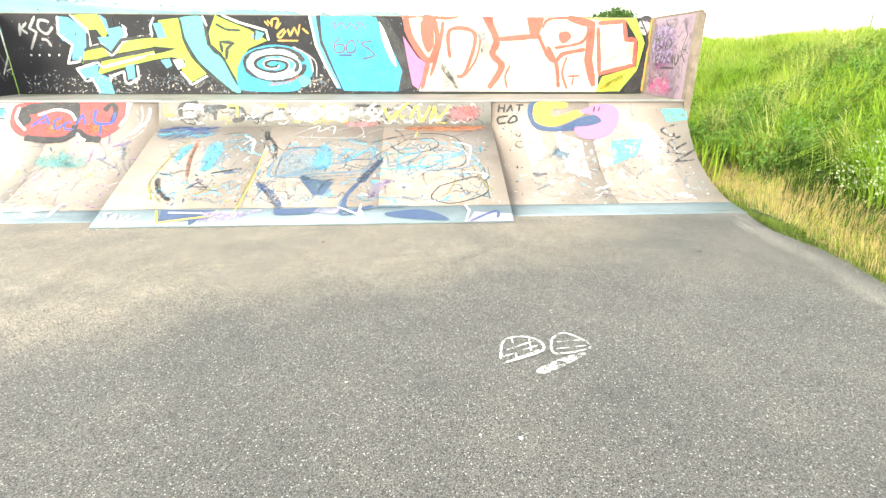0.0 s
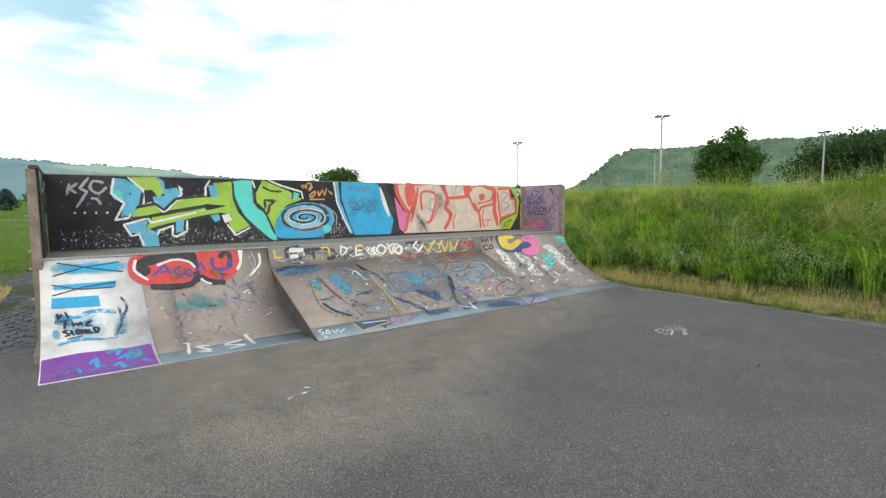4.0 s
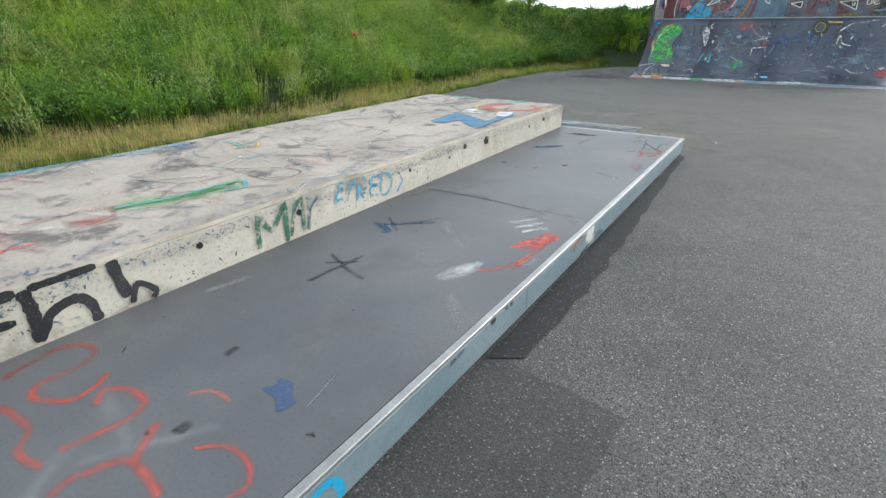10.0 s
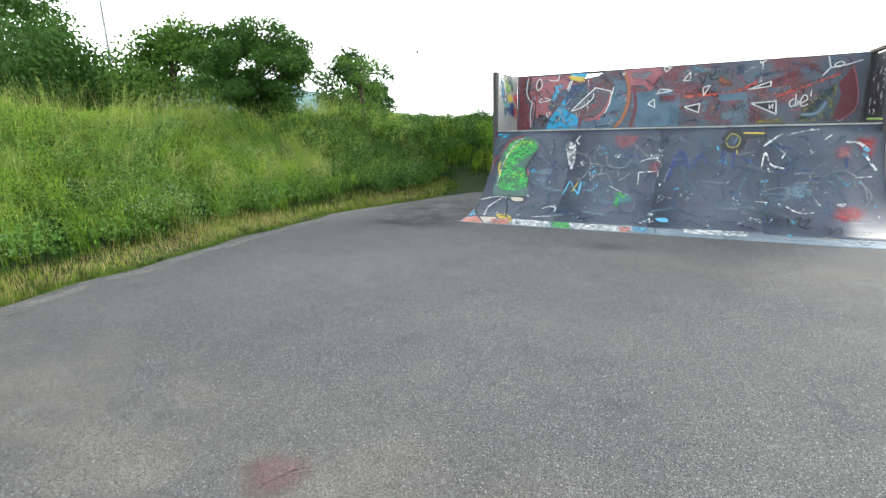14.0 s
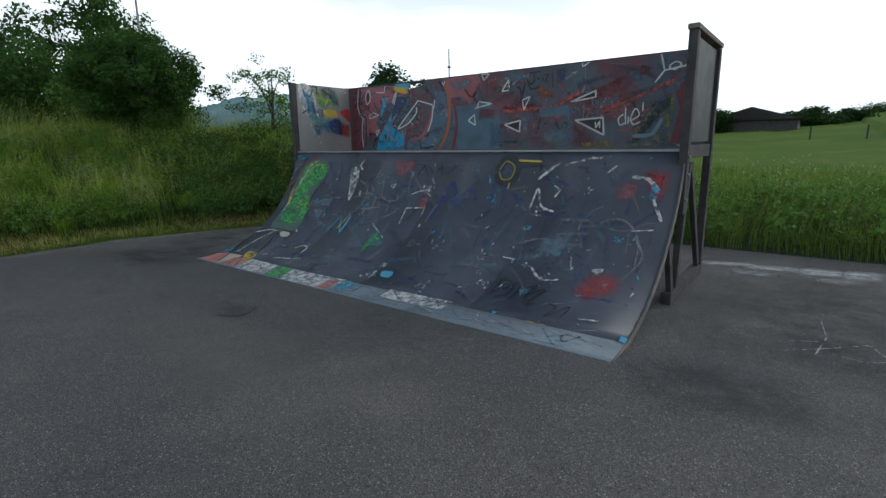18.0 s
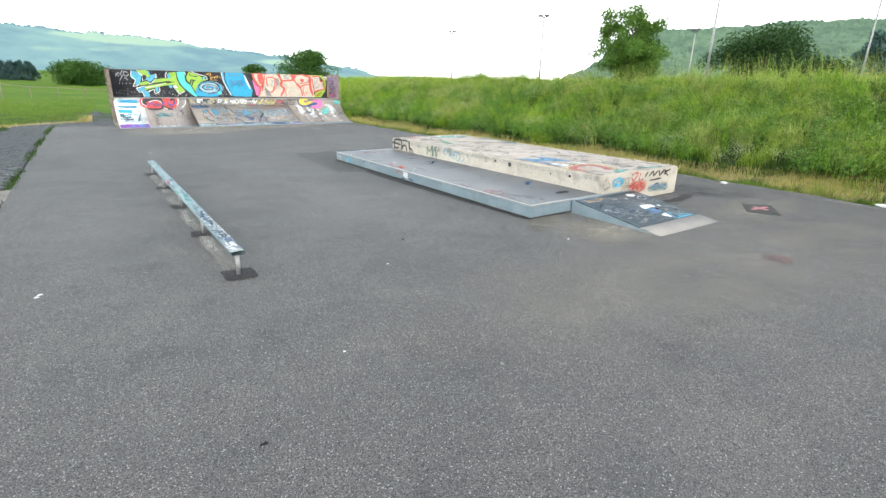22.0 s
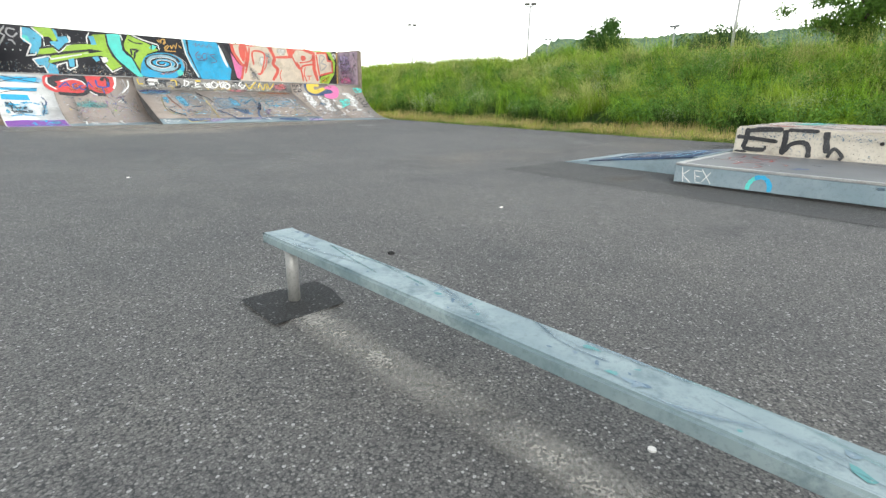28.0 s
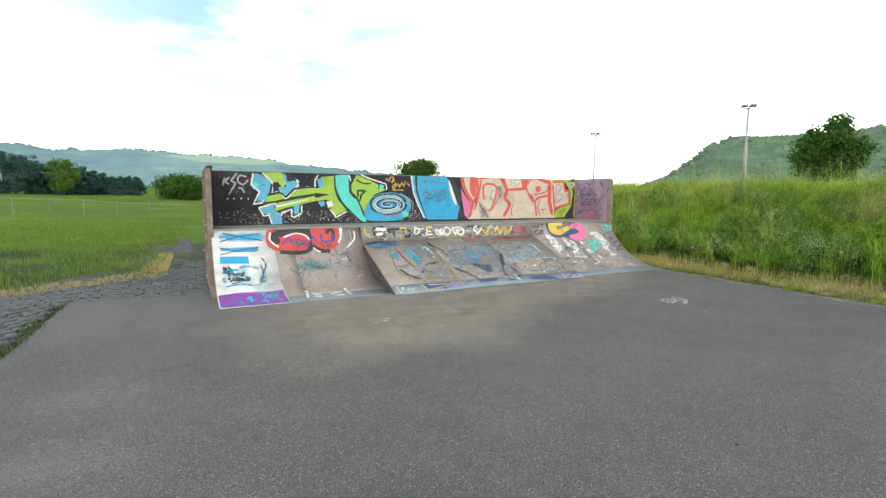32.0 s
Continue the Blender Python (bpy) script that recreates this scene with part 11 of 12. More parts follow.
spray(on, "pink", "Ca.02", "-1.52 -10.549  -1.59 -10.548")
spray(on, "black", "Sa", "-0.45 -11.463  -0.59 -11.617  -0.83 -11.566  -0.70 -11.430")
spray(on, "black", "Ca.03", "-0.49 -11.527  -0.81 -11.534")
spray(on, "black", "Pa.03", "-0.63 -9.750  -0.66 -9.819")
spray(on, "black", "Sa", "-0.78 -9.815  -0.79 -9.883  -0.82 -9.878  -0.83 -9.830")
spray(on, "black", "Sa", "-0.44 -9.858  -0.44 -9.914  -0.49 -9.908  -0.49 -9.864")
spray(on, "black", "Sa", "-0.97 -10.046  -0.97 -10.108  -1.02 -10.106  -1.02 -10.052")
spray(on, "grey", "Sa", "-1.21 -11.675  -1.25 -11.798  -1.32 -11.760  -1.28 -11.666")
spray(on, "ice", "Sa", "-1.39 -11.712  -1.45 -11.829  -1.50 -11.739  -1.45 -11.661")
spray(on, "black", "D.012", "-1.20 -10.586")
spray(on, "black", "D.012", "-1.20 -10.284")
spray(on, "black", "Ca.014", "-0.78 -10.293  -0.83 -10.299")
spray(on, "black", "P.006", "-0.35 -8.813  -0.68 -8.838  -0.93 -8.842  -1.15 -8.815  -1.33 -8.801")
spray(on, "black", "P.005", "-0.68 -8.826  -0.72 -8.870  -0.89 -8.835  -0.80 -8.908  -0.73 -8.884")
spray(on, "black", "P.004", "-1.12 -8.812  -1.21 -8.819")
spray(on, "navy", "Ca.06", "-0.65 -7.907  -0.60 -7.988  -0.49 -8.010")
spray(on, "navy", "Ca.05", "-0.55 -8.009  -0.65 -8.106  -0.82 -8.252")
spray(on, "grey", "Ca.03", "-1.20 -8.564  -1.28 -8.667  -1.43 -8.680")
spray(on, "grey", "Ca.03", "-1.24 -8.490  -1.35 -8.551  -1.47 -8.554")
spray(on, "grey", "Ca.03", "-1.31 -8.450  -1.41 -8.506  -1.50 -8.492")
on = 'BT'
spray(on, "petrol", "F", "0.50 -10.043  0.52 -10.264  0.57 -10.645  0.45 -10.604  0.01 -10.349  -0.01 -10.666  0.11 -11.046  -0.01 -11.003  -0.09 -10.768  -0.08 -10.486  -0.11 -10.125  -0.12 -9.954  0.04 -10.052  0.26 -10.233  0.30 -10.056  0.38 -10.006")
spray(on, "black", "Cw.014", "0.50 -10.043  0.52 -10.264  0.57 -10.645  0.45 -10.604  0.01 -10.349")
spray(on, "black", "Cw.016", "-0.13 -9.951  -0.13 -10.119  -0.10 -10.474  -0.11 -10.756")
spray(on, "white", "F", "0.54 -10.719  0.59 -10.860  0.52 -11.016  0.41 -10.907  0.45 -10.799  0.26 -10.775  0.37 -10.710")
spray(on, "white", "F", "0.06 -10.688  0.14 -10.830  0.16 -10.936  0.01 -11.011  -0.04 -10.817  -0.03 -10.688")
spray(on, "black", "Cw.010", "0.54 -10.699  0.63 -10.882  0.54 -11.032")
spray(on, "brick_red", "C.13", "-0.10 -11.497  -0.14 -11.291  -0.03 -11.159  0.15 -11.090  0.40 -11.117  0.49 -11.278  0.43 -11.451  0.32 -11.604")
spray(on, "scarlet", "Cw.05", "-0.08 -11.460  -0.04 -11.231  0.18 -11.135")
spray(on, "yellow", "C.022", "-0.16 -11.499  -0.20 -11.242  -0.04 -11.079  0.25 -10.995  0.50 -11.040  0.63 -11.257  0.57 -11.469  0.40 -11.676")
spray(on, "yellow", "C.016", "0.04 -11.485  0.14 -11.302  0.32 -11.238")
spray(on, "mint", "Sa", "1.42 -11.776  1.34 -11.860  0.90 -11.772  0.95 -11.664")
spray(on, "mint", "Sa", "0.64 -11.715  0.43 -11.842  0.25 -11.860  0.17 -11.805  0.36 -11.627")
spray(on, "mint", "Ca.03", "1.34 -11.741  1.04 -11.726  0.83 -11.773")
spray(on, "slate", "Sa", "0.19 -9.964  0.18 -10.017  0.10 -10.004  0.11 -9.956")
spray(on, "green", "Sa", "0.50 -6.879  0.52 -7.034  0.37 -7.263  0.38 -7.543  0.31 -7.633  0.15 -7.530  0.14 -7.383  0.19 -7.057  0.34 -6.822")
spray(on, "teal", "C.03", "0.42 -6.862  0.33 -7.134  0.31 -7.497  0.26 -7.588  0.15 -7.515  0.18 -7.387")
spray(on, "black", "Cw.010", "1.02 -7.260  1.03 -7.527  0.84 -7.670  0.56 -7.757  0.35 -7.930  0.12 -7.952  0.09 -7.718  0.35 -7.692")
spray(on, "black", "Cw.010", "0.89 -7.211  0.53 -7.357  0.48 -7.608")
spray(on, "black", "Cw.008", "0.63 -7.713  0.37 -7.709  0.09 -7.764")
spray(on, "coral", "Sa", "0.39 -6.595  0.40 -6.709  0.29 -6.821  0.19 -6.748  0.24 -6.615")
spray(on, "coral", "Ca.03", "0.38 -6.622  0.28 -6.767")
spray(on, "scarlet", "Cw.02", "0.21 -6.286  0.22 -6.375  0.19 -6.449")
spray(on, "yellow", "Cw.016", "1.31 -8.175  1.00 -8.225  1.21 -8.452  1.08 -8.533")
spray(on, "mint", "Cw.02", "1.49 -8.271  1.07 -8.226")
spray(on, "blue", "Cw.02", "0.76 -7.976  0.75 -8.106  0.73 -8.253")
spray(on, "ice", "Sa", "1.77 -6.837  1.77 -7.274  1.77 -7.736  1.77 -8.094  1.56 -7.917  1.71 -7.250  1.77 -6.836")
spray(on, "slate", "Ca.04", "0.73 -9.160  0.71 -9.370  0.46 -9.331")
spray(on, "slate", "Ca.03", "1.36 -9.242  1.35 -9.553  1.13 -9.851")
spray(on, "slate", "Sa", "1.68 -7.840  1.69 -8.148  1.40 -8.020  1.44 -7.802")
spray(on, "slate", "Ca.03", "0.29 -9.201  0.21 -9.431")
spray(on, "mint", "Cw.02", "1.75 -6.171  0.98 -6.114  1.02 -6.447")
spray(on, "mint", "Sa", "1.76 -6.155  1.67 -6.370  0.74 -6.331  0.70 -6.059  1.10 -5.987")
spray(on, "scarlet", "Cw.025", "0.24 -5.939  0.26 -6.134  0.22 -6.352")
spray(on, "scarlet", "Sa", "0.30 -6.017  0.25 -6.275  0.01 -6.185  0.04 -5.947")
spray(on, "white", "Cw.02", "0.76 -5.911  0.43 -5.956")
on = 'PS'
# Three black dots paint the dark insides of holes in the side plate.
spray(on, "black", "D.055", "-7.44 0.162")
spray(on, "black", "D.034", "-7.62 0.162")
spray(on, "black", "D.028", "-7.57 0.162")
spray(on, "white", "F", "-8.69 0.162  -8.83 0.162  -8.87 0.043  -8.74 0.057")
spray(on, "black", "Cw.012", "-8.47 0.105  -8.52 0.162  -8.62 0.156")
spray(on, "rust", "C.014", "-8.58 0.102  -8.65 0.139")
spray(on, "mint", "C.03", "-6.31 0.03  -6.315 0.07  -6.34 0.112  -6.38 0.136")
spray(on, "blue", "C.034", "-6.35 0.125  -6.41 0.136  -6.455 0.09  -6.46 0.03")
spray(on, "white", "P.008", "-5.80 0.154  -5.82 0.023")
spray(on, "white", "P.008", "-5.86 0.137  -5.81 0.088  -5.88 0.014")
spray(on, "white", "P.008", "-5.96 0.133  -5.90 0.133  -5.91 0.092  -5.95 0.086")
spray(on, "white", "P.008", "-5.91 0.092  -5.92 0.040  -5.97 0.035")
spray(on, "white", "P.008", "-5.96 0.150  -6.04 0.036")
spray(on, "white", "P.008", "-6.03 0.132  -5.97 0.048")
spray(on, "slate", "Cw.02", "-7.06 0.140  -7.19 0.149")
spray(on, "slate", "Sa", "-8.60 0.028  -8.94 0.097  -9.05 0.012  -8.75 0.012")
spray(on, "rust", "C.018", "-8.42 0.125  -8.44 0.160  -8.51 0.146  -8.55 0.162")
spray(on, "rust", "C.014", "-8.65 0.146  -8.72 0.122")
spray(on, "white", "F", "-8.70 0.158  -8.79 0.162  -8.81 0.162  -8.77 0.092  -8.68 0.087")
spray(on, "black", "Cw.014", "-8.82 0.086  -8.86 0.116")
on = 'KA'
spray(on, "pink", "Ca.035", "-0.46 0.654  -0.54 0.759  -0.62 0.854")
spray(on, "pink", "Ca.03", "-0.63 0.671  -0.71 0.775")
spray(on, "coral", "Ca.04", "-0.86 0.638  -0.84 0.707  -0.83 0.775")
spray(on, "white", "Ca.025", "-0.20 0.730  -0.51 0.690  -0.70 0.689")
spray(on, "white", "Ca.02", "-0.24 0.790  -0.57 0.755  -0.80 0.751")
spray(on, "ice", "Ca.05", "-0.08 0.563  -0.39 0.589  -0.69 0.629")
spray(on, "ice", "Ca.04", "-0.13 0.694  -0.47 0.700")
spray(on, "mint", "Ca.03", "-0.24 0.479  -0.35 0.525")
spray(on, "yellow", "Ca.03", "-0.36 0.530  -0.41 0.582")
spray(on, "yellow", "Ca.03", "-0.86 0.518  -0.86 0.595")
spray(on, "green", "Ca.025", "-0.75 0.507  -0.84 0.530")
spray(on, "sky", "Ca.05", "-0.14 0.351  -0.45 0.376  -0.76 0.390")
spray(on, "blue", "Ca.07", "0.15 0.358  0.11 0.484  0.06 0.648")
spray(on, "blue", "Ca.07", "-0.20 0.385  -0.61 0.421")
spray(on, "sky", "P.010", "0.09 1.001  0.01 1.176")
spray(on, "sky", "P.010", "0.05 1.083  -0.23 1.036")
spray(on, "sky", "C.010", "-0.29 1.100  -0.24 1.044  -0.31 1.003  -0.40 1.026")
spray(on, "sky", "P.010", "-0.53 1.002  -0.59 1.102  -0.66 1.024  -0.64 0.973")
on = 'BS'
spray(on, "black", "C.045", "-5.88 0.440  -5.88 0.333  -5.86 0.240")
spray(on, "black", "C.045", "-5.89 0.414  -6.01 0.433  -6.19 0.440")
spray(on, "black", "C.04", "-5.79 0.351  -5.93 0.343  -6.16 0.322")
spray(on, "black", "C.045", "-5.86 0.240  -5.95 0.231  -6.06 0.236")
spray(on, "black", "C.035", "-6.06 0.234  -6.06 0.278")
spray(on, "black", "C.05", "-6.21 0.440  -6.22 0.341  -6.21 0.202")
spray(on, "black", "C.045", "-6.21 0.202  -6.27 0.301  -6.37 0.330  -6.42 0.283  -6.43 0.190")
spray(on, "black", "C.035", "-6.23 0.440  -6.33 0.440  -6.48 0.440")
spray(on, "black", "C.05", "-6.54 0.440  -6.55 0.352  -6.57 0.245")
spray(on, "black", "C.03", "-6.58 0.206  -6.62 0.289  -6.69 0.226  -6.67 0.191")
spray(on, "black", "C.02", "-5.79 0.208  -5.90 0.204")
spray(on, "forest", "Pw.035", "-7.29 0.214  -7.30 0.403  -7.39 0.285  -7.50 0.428  -7.49 0.190")
spray(on, "forest", "Pw.03", "-7.52 0.210  -7.57 0.390  -7.63 0.427  -7.62 0.213")
spray(on, "slate", "Cw.02", "-7.65 0.213  -7.69 0.336  -7.75 0.392")


# ---- stains and patches on the asphalt ----
def soft_material(tint, strength):
    """A thin dusty or damp film that fades out to its rim."""
    m, n, l, p = nodes_of("film")
    co = n.new("ShaderNodeTexCoord")
    grad = n.new("ShaderNodeTexGradient")
    grad.gradient_type = "SPHERICAL"
    l.new(co.outputs["Object"], grad.inputs["Vector"])
    t, g = noise_node(n, l, 1.6, 6.0, 0.65), noise_node(n, l, 165.0, 1.0, 0.5, None, "ShaderNodeTexVoronoi")
    cell = n.new("ShaderNodeSeparateColor")
    l.new(g.outputs["Color"], cell.inputs["Color"])
    mul = n.new("ShaderNodeMath")
    mul.operation = "MULTIPLY"
    l.new(band(n, l, grad.outputs["Fac"], 0.0, 0.75), mul.inputs[0])
    l.new(band(n, l, t.outputs["Fac"], 0.36, 0.66), mul.inputs[1])
    mul2 = n.new("ShaderNodeMath")
    mul2.operation = "MULTIPLY"
    mul2.inputs[1].default_value = strength
    l.new(mul.outputs[0], mul2.inputs[0])
    l.new(mul2.outputs[0], p.inputs["Alpha"])
    l.new(blend(n, l, cell.outputs["Red"], tuple(c * 0.5 for c in tint), tuple(min(0.7, c * 1.55) for c in tint)), p.inputs["Base Color"])
    p.inputs["Roughness"].default_value = 0.85
    return m


FILMS = {"dust": soft_material((0.31, 0.28, 0.24), 0.42), "damp": soft_material((0.045, 0.045, 0.048), 0.6), "pale": soft_material((0.31, 0.30, 0.285), 0.3), "ochre": soft_material((0.17, 0.12, 0.05), 0.5),
         "sand": soft_material((0.31, 0.28, 0.23), 0.72), "trail": soft_material((0.36, 0.345, 0.315), 0.8), "moss": soft_material((0.10, 0.20, 0.11), 0.7), "chalky": soft_material((0.50, 0.46, 0.41), 0.7), "rim": soft_material((0.34, 0.32, 0.29), 0.5)}
film_level = [0]


def film_patch(x, y, rx, ry, tint, label, turn=0.0):
    film_level[0] += 1
    bm = bmesh.new()
    bm.faces.new([bm.verts.new((px, py, 0)) for px, py in ellipse(0, 0, 1, 1, 32)])
    ob = part("ground_stain", bm, FILMS[tint])
    ob.matrix_basis = Matrix.Translation((x, y, 0.0012 + film_level[0] * 0.00006)) @ pose(0, 0, 0, 0, 0, turn) @ Matrix.Diagonal((rx, ry, 1, 1))
    return tagged(ob, label, "stain", "stains on the asphalt", "structure")


for a in ((-3.2, 3.9, 2.6, 1.0, 0), (0.2, 4.2, 2.6, 0.9, 0), (-1.0, 3.6, 2.4, 1.0, 10), (2.6, 4.0, 1.6, 1.0, 0), (-4.4, 3.9, 1.4, 0.8, 0), (1.4, -4.2, 2.2, 1.2, 20), (-1.4, -3.4, 1.8, 0.8, 0), (-2.4, -14.0, 2.6, 1.2, 0),
          (-0.4, -14.3, 2.2, 1.1, 8), (-1.2, -12.6, 0.9, 0.7, 0), (1.4, -14.6, 1.8, 0.9, 0), (-3.0, -19.2, 2.6, 0.9, 0), (-6.4, -18.8, 1.6, 2.2, 0)):
    film_patch(*a[:4], "dust", "pale brown dust film on the asphalt", a[4])
for a in ((-3.6, -10.0, 1.4, 3.2, 0), (-4.2, -2.5, 2.4, 1.2, 12), (1.6, -2.2, 1.8, 1.4, 0), (-6.4, -9.4, 0.7, 3.6, 0), (-4.8, -16.2, 1.6, 1.2, 30), (-6.2, 1.5, 0.9, 2.6, 0), (1.2, -17.6, 1.7, 1.2, 0), (-3.2, -5.6, 1.2, 1.0, 0)):
    film_patch(*a[:4], "pale", "pale worn area of the asphalt", a[4])
for a in ((2.3, -21.8, 1.5, 1.7, 0), (2.1, -20.3, 1.3, 0.7, 15), (2.9, -6.1, 0.7, 0.9, 0), (2.6, -5.0, 0.8, 0.6, 0), (2.2, -11.9, 0.8, 0.6, 0), (2.6, -12.4, 0.8, 0.5, 0), (-6.1, -22.6, 1.5, 2.4, 0), (-5.4, -20.6, 0.8, 0.5, 0)):
    film_patch(*a[:4], "damp", "dark damp stain on the asphalt", a[4])
for a in ((-1.75, -5.35, 0.35, 0.2, 0), (-1.75, -12.2, 0.4, 0.2, 20)):
    film_patch(*a[:4], "ochre", "rusty brown stain on the asphalt", a[4])
for a in ((-1.30, -12.62, 0.62, 0.95), (-1.15, -12.9, 0.7, 0.6), (-1.45, -12.3, 0.42, 0.7), (1.7, -13.25, 1.5, 0.62)):
    film_patch(*a, "sand", "sandy dust spread over the asphalt")
for k in range(60):
    ry = -22.0 + 0.5 * k
    film_patch(float(edge_x(ry)) - 0.16 - 0.04 * (k % 3), ry, 0.16, 0.5, "rim", "pale sandy rim along the grass edge")
for k in range(16):
    film_patch(RAIL_X - 0.03 + 0.02 * math.sin(k * 2.1), -11.6 + 0.37 * k, 0.085, 0.5, "trail", "sandy trail of dust below the rail")
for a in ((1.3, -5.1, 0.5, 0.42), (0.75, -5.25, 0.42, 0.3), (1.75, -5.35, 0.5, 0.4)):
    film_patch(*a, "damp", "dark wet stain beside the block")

for x, y, rx, ry, tint, name, turn in ((-8.15, -7.0, 0.32, 0.38, "moss", "green algae patch on the concrete slab", 20), (-8.0, -6.8, 0.2, 0.2, "moss", "green algae patch on the concrete slab", 0), (-8.55, -8.0, 0.8, 0.12, "chalky", "whitish smear on the concrete slab", 20),
                                       (-8.2, -8.6, 0.7, 0.10, "chalky", "whitish smear on the concrete slab", -15), (-8.3, -7.35, 0.8, 0.16, "chalky", "whitish smear on the concrete slab", 10), (-7.62, -10.2, 0.3, 1.6, "damp", "dark damp edge of the concrete slab", 4), (-8.9, -7.3, 0.7, 0.3, "damp", "dark damp corner of the concrete slab", -10), (-7.6, -14.0, 0.35, 2.4, "damp", "dark damp edge of the concrete slab", 0)):
    film_patch(x, y, rx, ry, tint, name, turn).location.z -= 0.0125
flat_patch("asphalt_patch", [(-2.33, -7.33), (-1.70, -7.40), (-1.70, -5.76), (-1.12, -5.7), (-1.12, -4.26), (-2.18, -4.24)], 0.00243, asphalt_material("darker_asphalt", 0.61), "darker rectangular repair patch in the asphalt", "asphalt patch", wob=0.012, seed=3)
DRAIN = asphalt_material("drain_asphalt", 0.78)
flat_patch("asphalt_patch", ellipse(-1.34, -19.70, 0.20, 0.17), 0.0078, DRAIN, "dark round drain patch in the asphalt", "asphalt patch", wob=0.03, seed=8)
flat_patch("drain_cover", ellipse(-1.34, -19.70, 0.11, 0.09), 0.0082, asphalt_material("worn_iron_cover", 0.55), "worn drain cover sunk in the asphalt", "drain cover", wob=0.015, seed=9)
# Dark strip beside the pad: damp asphalt plus contact shade, both as colour.
flat_patch("asphalt_patch", [(-1.75, -11.8), (-1.69, -11.9), (-1.69, -7.36), (-1.84, -7.45), (-1.87, -8.2), (-1.86, -9.0), (-1.83, -9.6), (-1.79, -10.6)], 0.0076, asphalt_material("damp_and_shaded_asphalt", 0.2), "dark strip along the pad, damp with painted contact shade", "asphalt patch", wob=0.016, seed=12)
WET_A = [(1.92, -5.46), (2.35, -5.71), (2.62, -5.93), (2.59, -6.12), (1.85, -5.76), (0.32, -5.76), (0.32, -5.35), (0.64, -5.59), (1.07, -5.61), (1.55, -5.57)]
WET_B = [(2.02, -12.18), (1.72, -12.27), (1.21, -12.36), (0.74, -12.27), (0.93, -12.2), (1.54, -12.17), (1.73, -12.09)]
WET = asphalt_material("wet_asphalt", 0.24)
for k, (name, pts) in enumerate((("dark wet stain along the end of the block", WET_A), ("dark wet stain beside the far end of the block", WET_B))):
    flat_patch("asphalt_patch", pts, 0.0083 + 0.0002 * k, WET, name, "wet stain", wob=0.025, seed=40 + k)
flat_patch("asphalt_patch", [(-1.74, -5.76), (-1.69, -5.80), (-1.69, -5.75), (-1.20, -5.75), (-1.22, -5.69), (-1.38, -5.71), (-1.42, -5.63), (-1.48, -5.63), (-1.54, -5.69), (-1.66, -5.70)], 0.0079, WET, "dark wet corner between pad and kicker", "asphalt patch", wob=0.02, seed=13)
hatch = thing("hatch_cover", "dark slanting hatch plate with a faded pink cross", "hatch cover")
part("plate", prism([(1.90, -12.96), (1.37, -13.28), (1.57, -13.64), (2.15, -13.28)], "z", -0.02, 0.0095), asphalt_material("worn_hatch_iron", 0.40), hatch)
for (ax, ay), (bx_, by_), w in (((1.58, -13.25), (1.97, -13.29), 0.07), ((1.80, -13.17), (1.75, -13.40), 0.085)):
    dx, dy = (bx_ - ax), (by_ - ay)
    d = math.hypot(dx, dy)
    px, py = -dy / d * w / 2, dx / d * w / 2
    part("painted_bar", prism([(ax + px, ay + py), (bx_ + px, by_ + py), (bx_ - px, by_ - py), (ax - px, ay - py)], "z", 0.0096, 0.0099 + w * 0.002), paint_of("rose"), hatch)


def crumpled(name, x, y, z, rx, ry, h, material, label, category, seed):
    bm = bmesh.new()
    bmesh.ops.create_icosphere(bm, subdivisions=3, radius=1)
    for v in bm.verts:
        k = 1 + 0.45 * noise.noise(v.co * 2.2 + Vector((seed, 0, 0))) + 0.25 * noise.noise(v.co * 6 + Vector((0, seed, 0)))
        v.co = Vector((v.co.x * rx * k, v.co.y * ry * k, max(0.0, v.co.z) * h * k))
    ob = part(name, bm, material)
    ob.location = (x, y, z)
    return tagged(ob, label, category)


crumpled("plastic_bag", 3.72, -14.28, 0.0, 0.07, 0.15, 0.035, paint_of("white"), "crumpled white plastic bag at the asphalt's edge", "litter", 3)
crumpled("paper_scrap", 3.5, -11.9, 0.0, 0.05, 0.06, 0.04, paint_of("white"), "small white scrap of paper at the asphalt's edge", "litter", 7)
lr = random.Random(31)
for k in range(20):
    x, y = lr.uniform(-7.0, 3.2), lr.uniform(-20, 4.5)
    if -2.6 < x < 2.4 and -13.6 < y < -4.0 or abs(x - RAIL_X) < 0.2:
        continue
    crumpled("leaf_scrap", x, y, 0.0, lr.uniform(0.008, 0.022), lr.uniform(0.006, 0.016), lr.uniform(0.004, 0.012), (TIMBER_DARK, TAR)[k % 2], "small dark scrap lying on the asphalt", "debris", k)
for k, (x, y) in enumerate(((-5.23, -7.06), (-6.83, -11.63), (-7.55, -4.7), (-5.1, -2.63), (-3.62, -5.38), (-1.94, -12.8))):
    if k < 2:
        cap = part("bottle_cap", tube((x, y, 0.0005), (x, y, 0.005), (0.009, 0.018)[k], (0.008, 0.015)[k], 18), CHALK)
        tagged(cap, "flat white cap lying on the asphalt", "litter")
    else:
        crumpled("pebble", x, y, 0.0, 0.013, 0.010, 0.008, CHALK, "small white pebble lying on the asphalt", "debris", 70 + k)
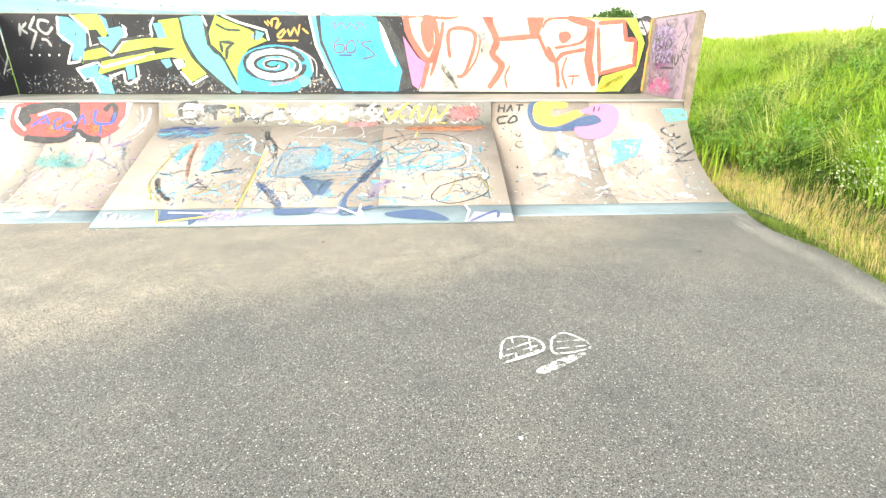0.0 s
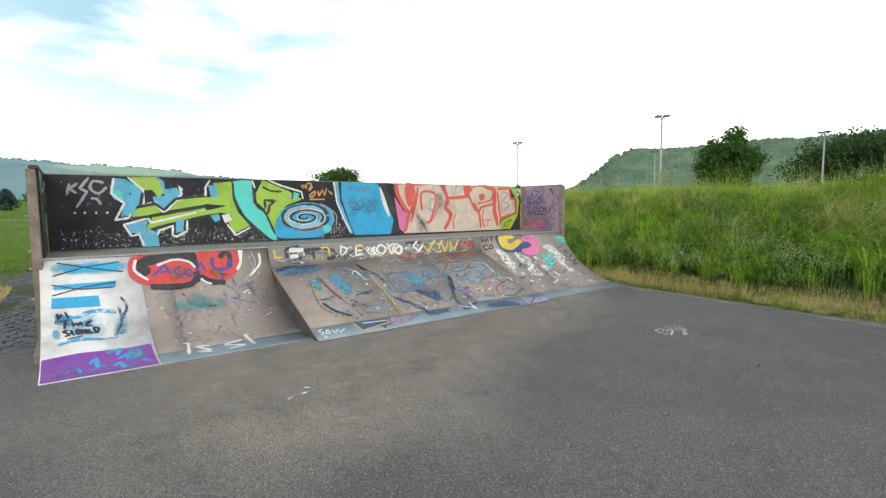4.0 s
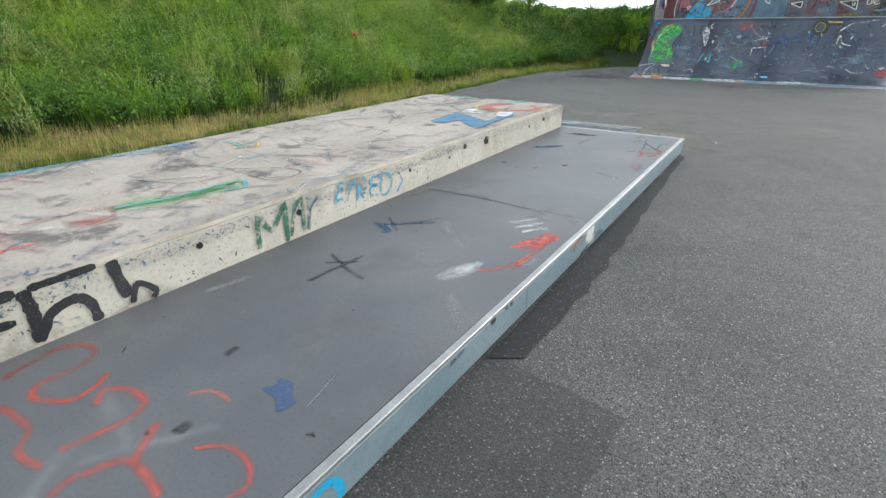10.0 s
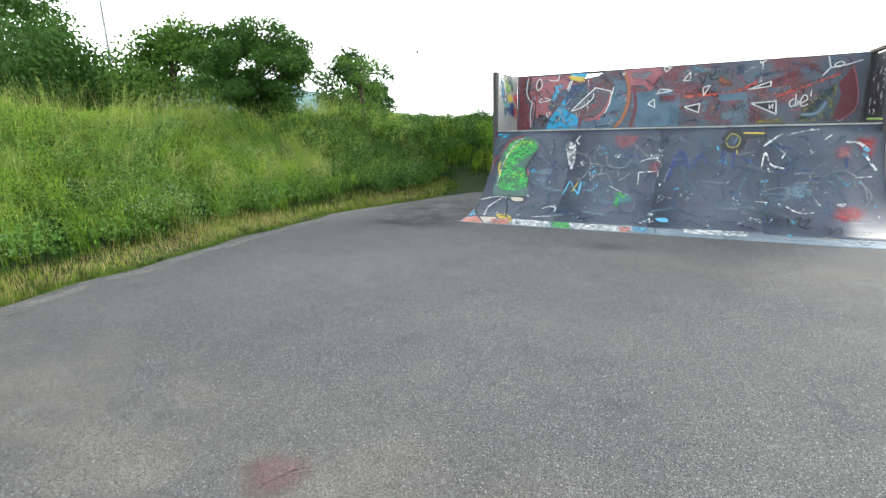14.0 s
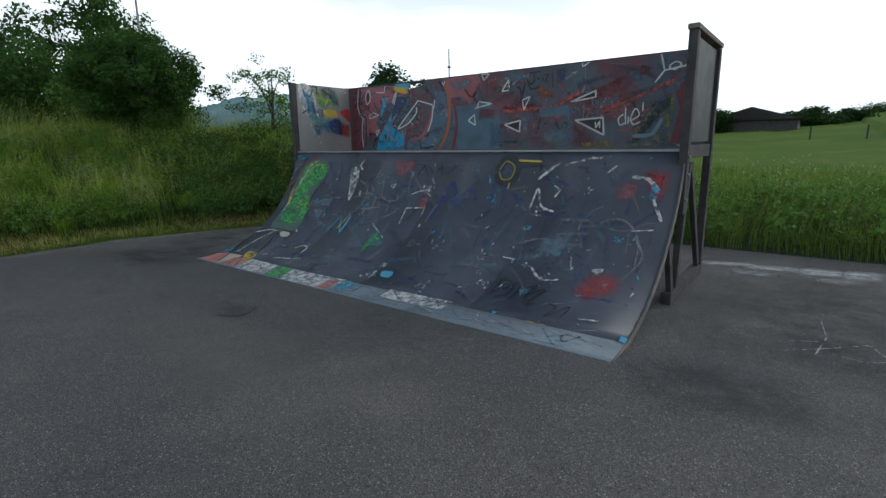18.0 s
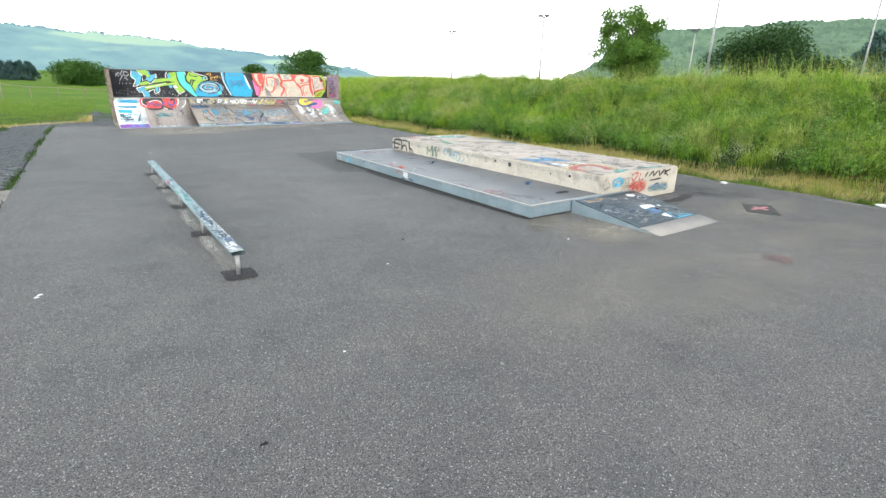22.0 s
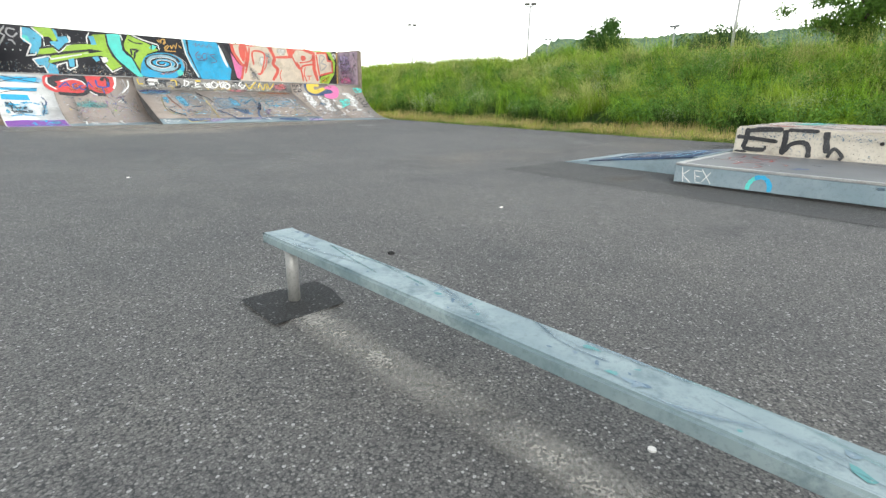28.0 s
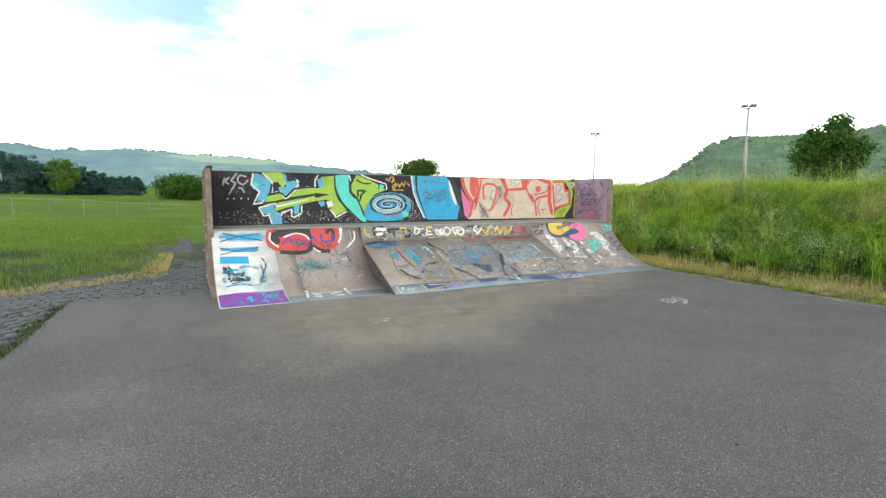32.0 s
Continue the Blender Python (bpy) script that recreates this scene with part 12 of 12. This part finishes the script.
for k, (x0, y0, x1, y1) in enumerate(((-0.96, -13.29, -1.70, -13.28), (-7.38, -24.9, -7.40, -7.0), (-4.7, -24.35, -7.3, -24.2))):
    n = 150 if abs(y1 - y0) > 5 else 14
    left = [(x0 + (x1 - x0) * i / n + (lr.uniform(-0.014, 0.014) + 0.008 * math.sin(i * 0.23) + 0.010 * math.sin(i * 0.71)) * (k > 0), y0 + (y1 - y0) * i / n + lr.uniform(-0.012, 0.012) * (0.2 if k == 0 else 1)) for i in range(n + 1)]
    dx, dy = (y1 - y0), -(x1 - x0)
    d = math.hypot(dx, dy)
    w = 0.013 if abs(y1 - y0) > 5 else 0.012 if k else 0.005
    right = [(px + dx / d * w * wide, py + dy / d * w * wide) for (px, py), wide in zip(left, [lr.choice((0.12, 0.5, 1.0, 1.5)) for _ in left])]
    flat_patch("asphalt_crack", left + right[::-1], 0.0088 + 0.0001 * k, TAR, "dark crack and seam in the asphalt", "crack")
for k in range(10):
    film_patch(-4.9 - 0.27 * k, -24.35 + 0.02 * k, 0.34, 0.14 + 0.06 * (k % 3), "rim", "whitish efflorescence along the slab seam")

# ---- toy car on the wall ----
car = thing("toy_car", "yellow and black radio-controlled buggy on the low wall", "toy car", at=(-9.08, 1.0, 0.475))
TOY_Y, TOY_K = paint_of("yellow"), paint_of("black")
part("chassis", box(-0.09, 0.09, -0.24, 0.24, 0.06, 0.10, 0.01), TOY_K, car)
part("bumper", box(-0.10, 0.10, -0.275, -0.245, 0.05, 0.10, 0.008), TOY_Y, car, "pale yellow rear bumper")
part("body", prism([(-0.22, 0.10), (0.22, 0.10), (0.24, 0.13), (0.05, 0.24), (-0.10, 0.25), (-0.22, 0.17)], "x", -0.10, 0.10), TOY_K, car)
for x in (-0.125, 0.125):
    for y in (-0.17, 0.17):
        wheel = part("wheel", tube((x - 0.045, y, 0.08), (x + 0.045, y, 0.08), 0.08, sides=18), TOY_K, car, "black knobbly wheel")
        part("rim", tube((x - 0.047, y, 0.08), (x + 0.047, y, 0.08), 0.045, sides=12), LAMP_GREY, wheel)
for x in (-0.06, 0.06):
    part("wing_strut", beam((x, -0.18, 0.16), (x, -0.24, 0.30), 0.015, 0.02, 0.002), TOY_K, car)
part("wing", box(-0.15, 0.15, -0.09, 0.09, 0.0, 0.018, 0.006, pose(0, -0.27, 0.31, 35, 0, 0)), TOY_Y, car, "large yellow rear wing")
for x in (-0.155, 0.155):
    part("end_plate", box(x - 0.006, x + 0.006, -0.11, 0.10, -0.05, 0.06, 0.002, pose(0, -0.27, 0.31, 35, 0, 0)), TOY_Y, car)

# ---- cobbles, laid last ----
shapes = [cobble_mesh(s) for s in range(6)]
crnd = random.Random(21)
spots = []
row = 0
yy = -6.9
while yy < 22:
    xx = -8.75 + (0.08 if row % 2 else 0.0)
    while xx < -5.1:
        if on_path(xx, yy):
            spots.append((xx + crnd.uniform(-0.012, 0.012), yy + crnd.uniform(-0.012, 0.012)))
        xx += 0.162
    yy += 0.162
    row += 1
near_spots = [s for s in spots if -6.9 < s[1] < -3.8 or 6.3 < s[1] < 8.0][:300]
rest = [s for s in spots if s not in set(near_spots)]
for cx, cy in near_spots:
    ob = new("cobble", shapes[crnd.randrange(6)])
    ob.parent = joint
    ob.matrix_basis = pose(cx, cy, -0.022 + crnd.uniform(-0.006, 0.006), crnd.uniform(-3, 3), crnd.uniform(-3, 3), crnd.uniform(-6, 6) + 90 * crnd.randrange(4))
cube = np.array([v.co for v in shapes[0].vertices])
cfaces = np.array([list(p.vertices) for p in shapes[0].polygons])
rr = np.array(rest)
cv = cube[None] * np.random.default_rng(3).uniform(0.9, 1.05, (len(rr), 1, 1)) + np.concatenate([rr, np.random.default_rng(4).uniform(-0.028, -0.016, (len(rr), 1))], 1)[:, None]
cf = (cfaces[None] + (np.arange(len(rr)) * len(cube))[:, None, None]).reshape(-1)
far_cobbles = new("cobbles", np_mesh("cobbles", cv.reshape(-1, 3), cf, np.full(len(cf) // 4, 4), COBBLE))
far_cobbles.parent = joint
tagged(far_cobbles, "dark worn cobbles of the path", kind="stuff")
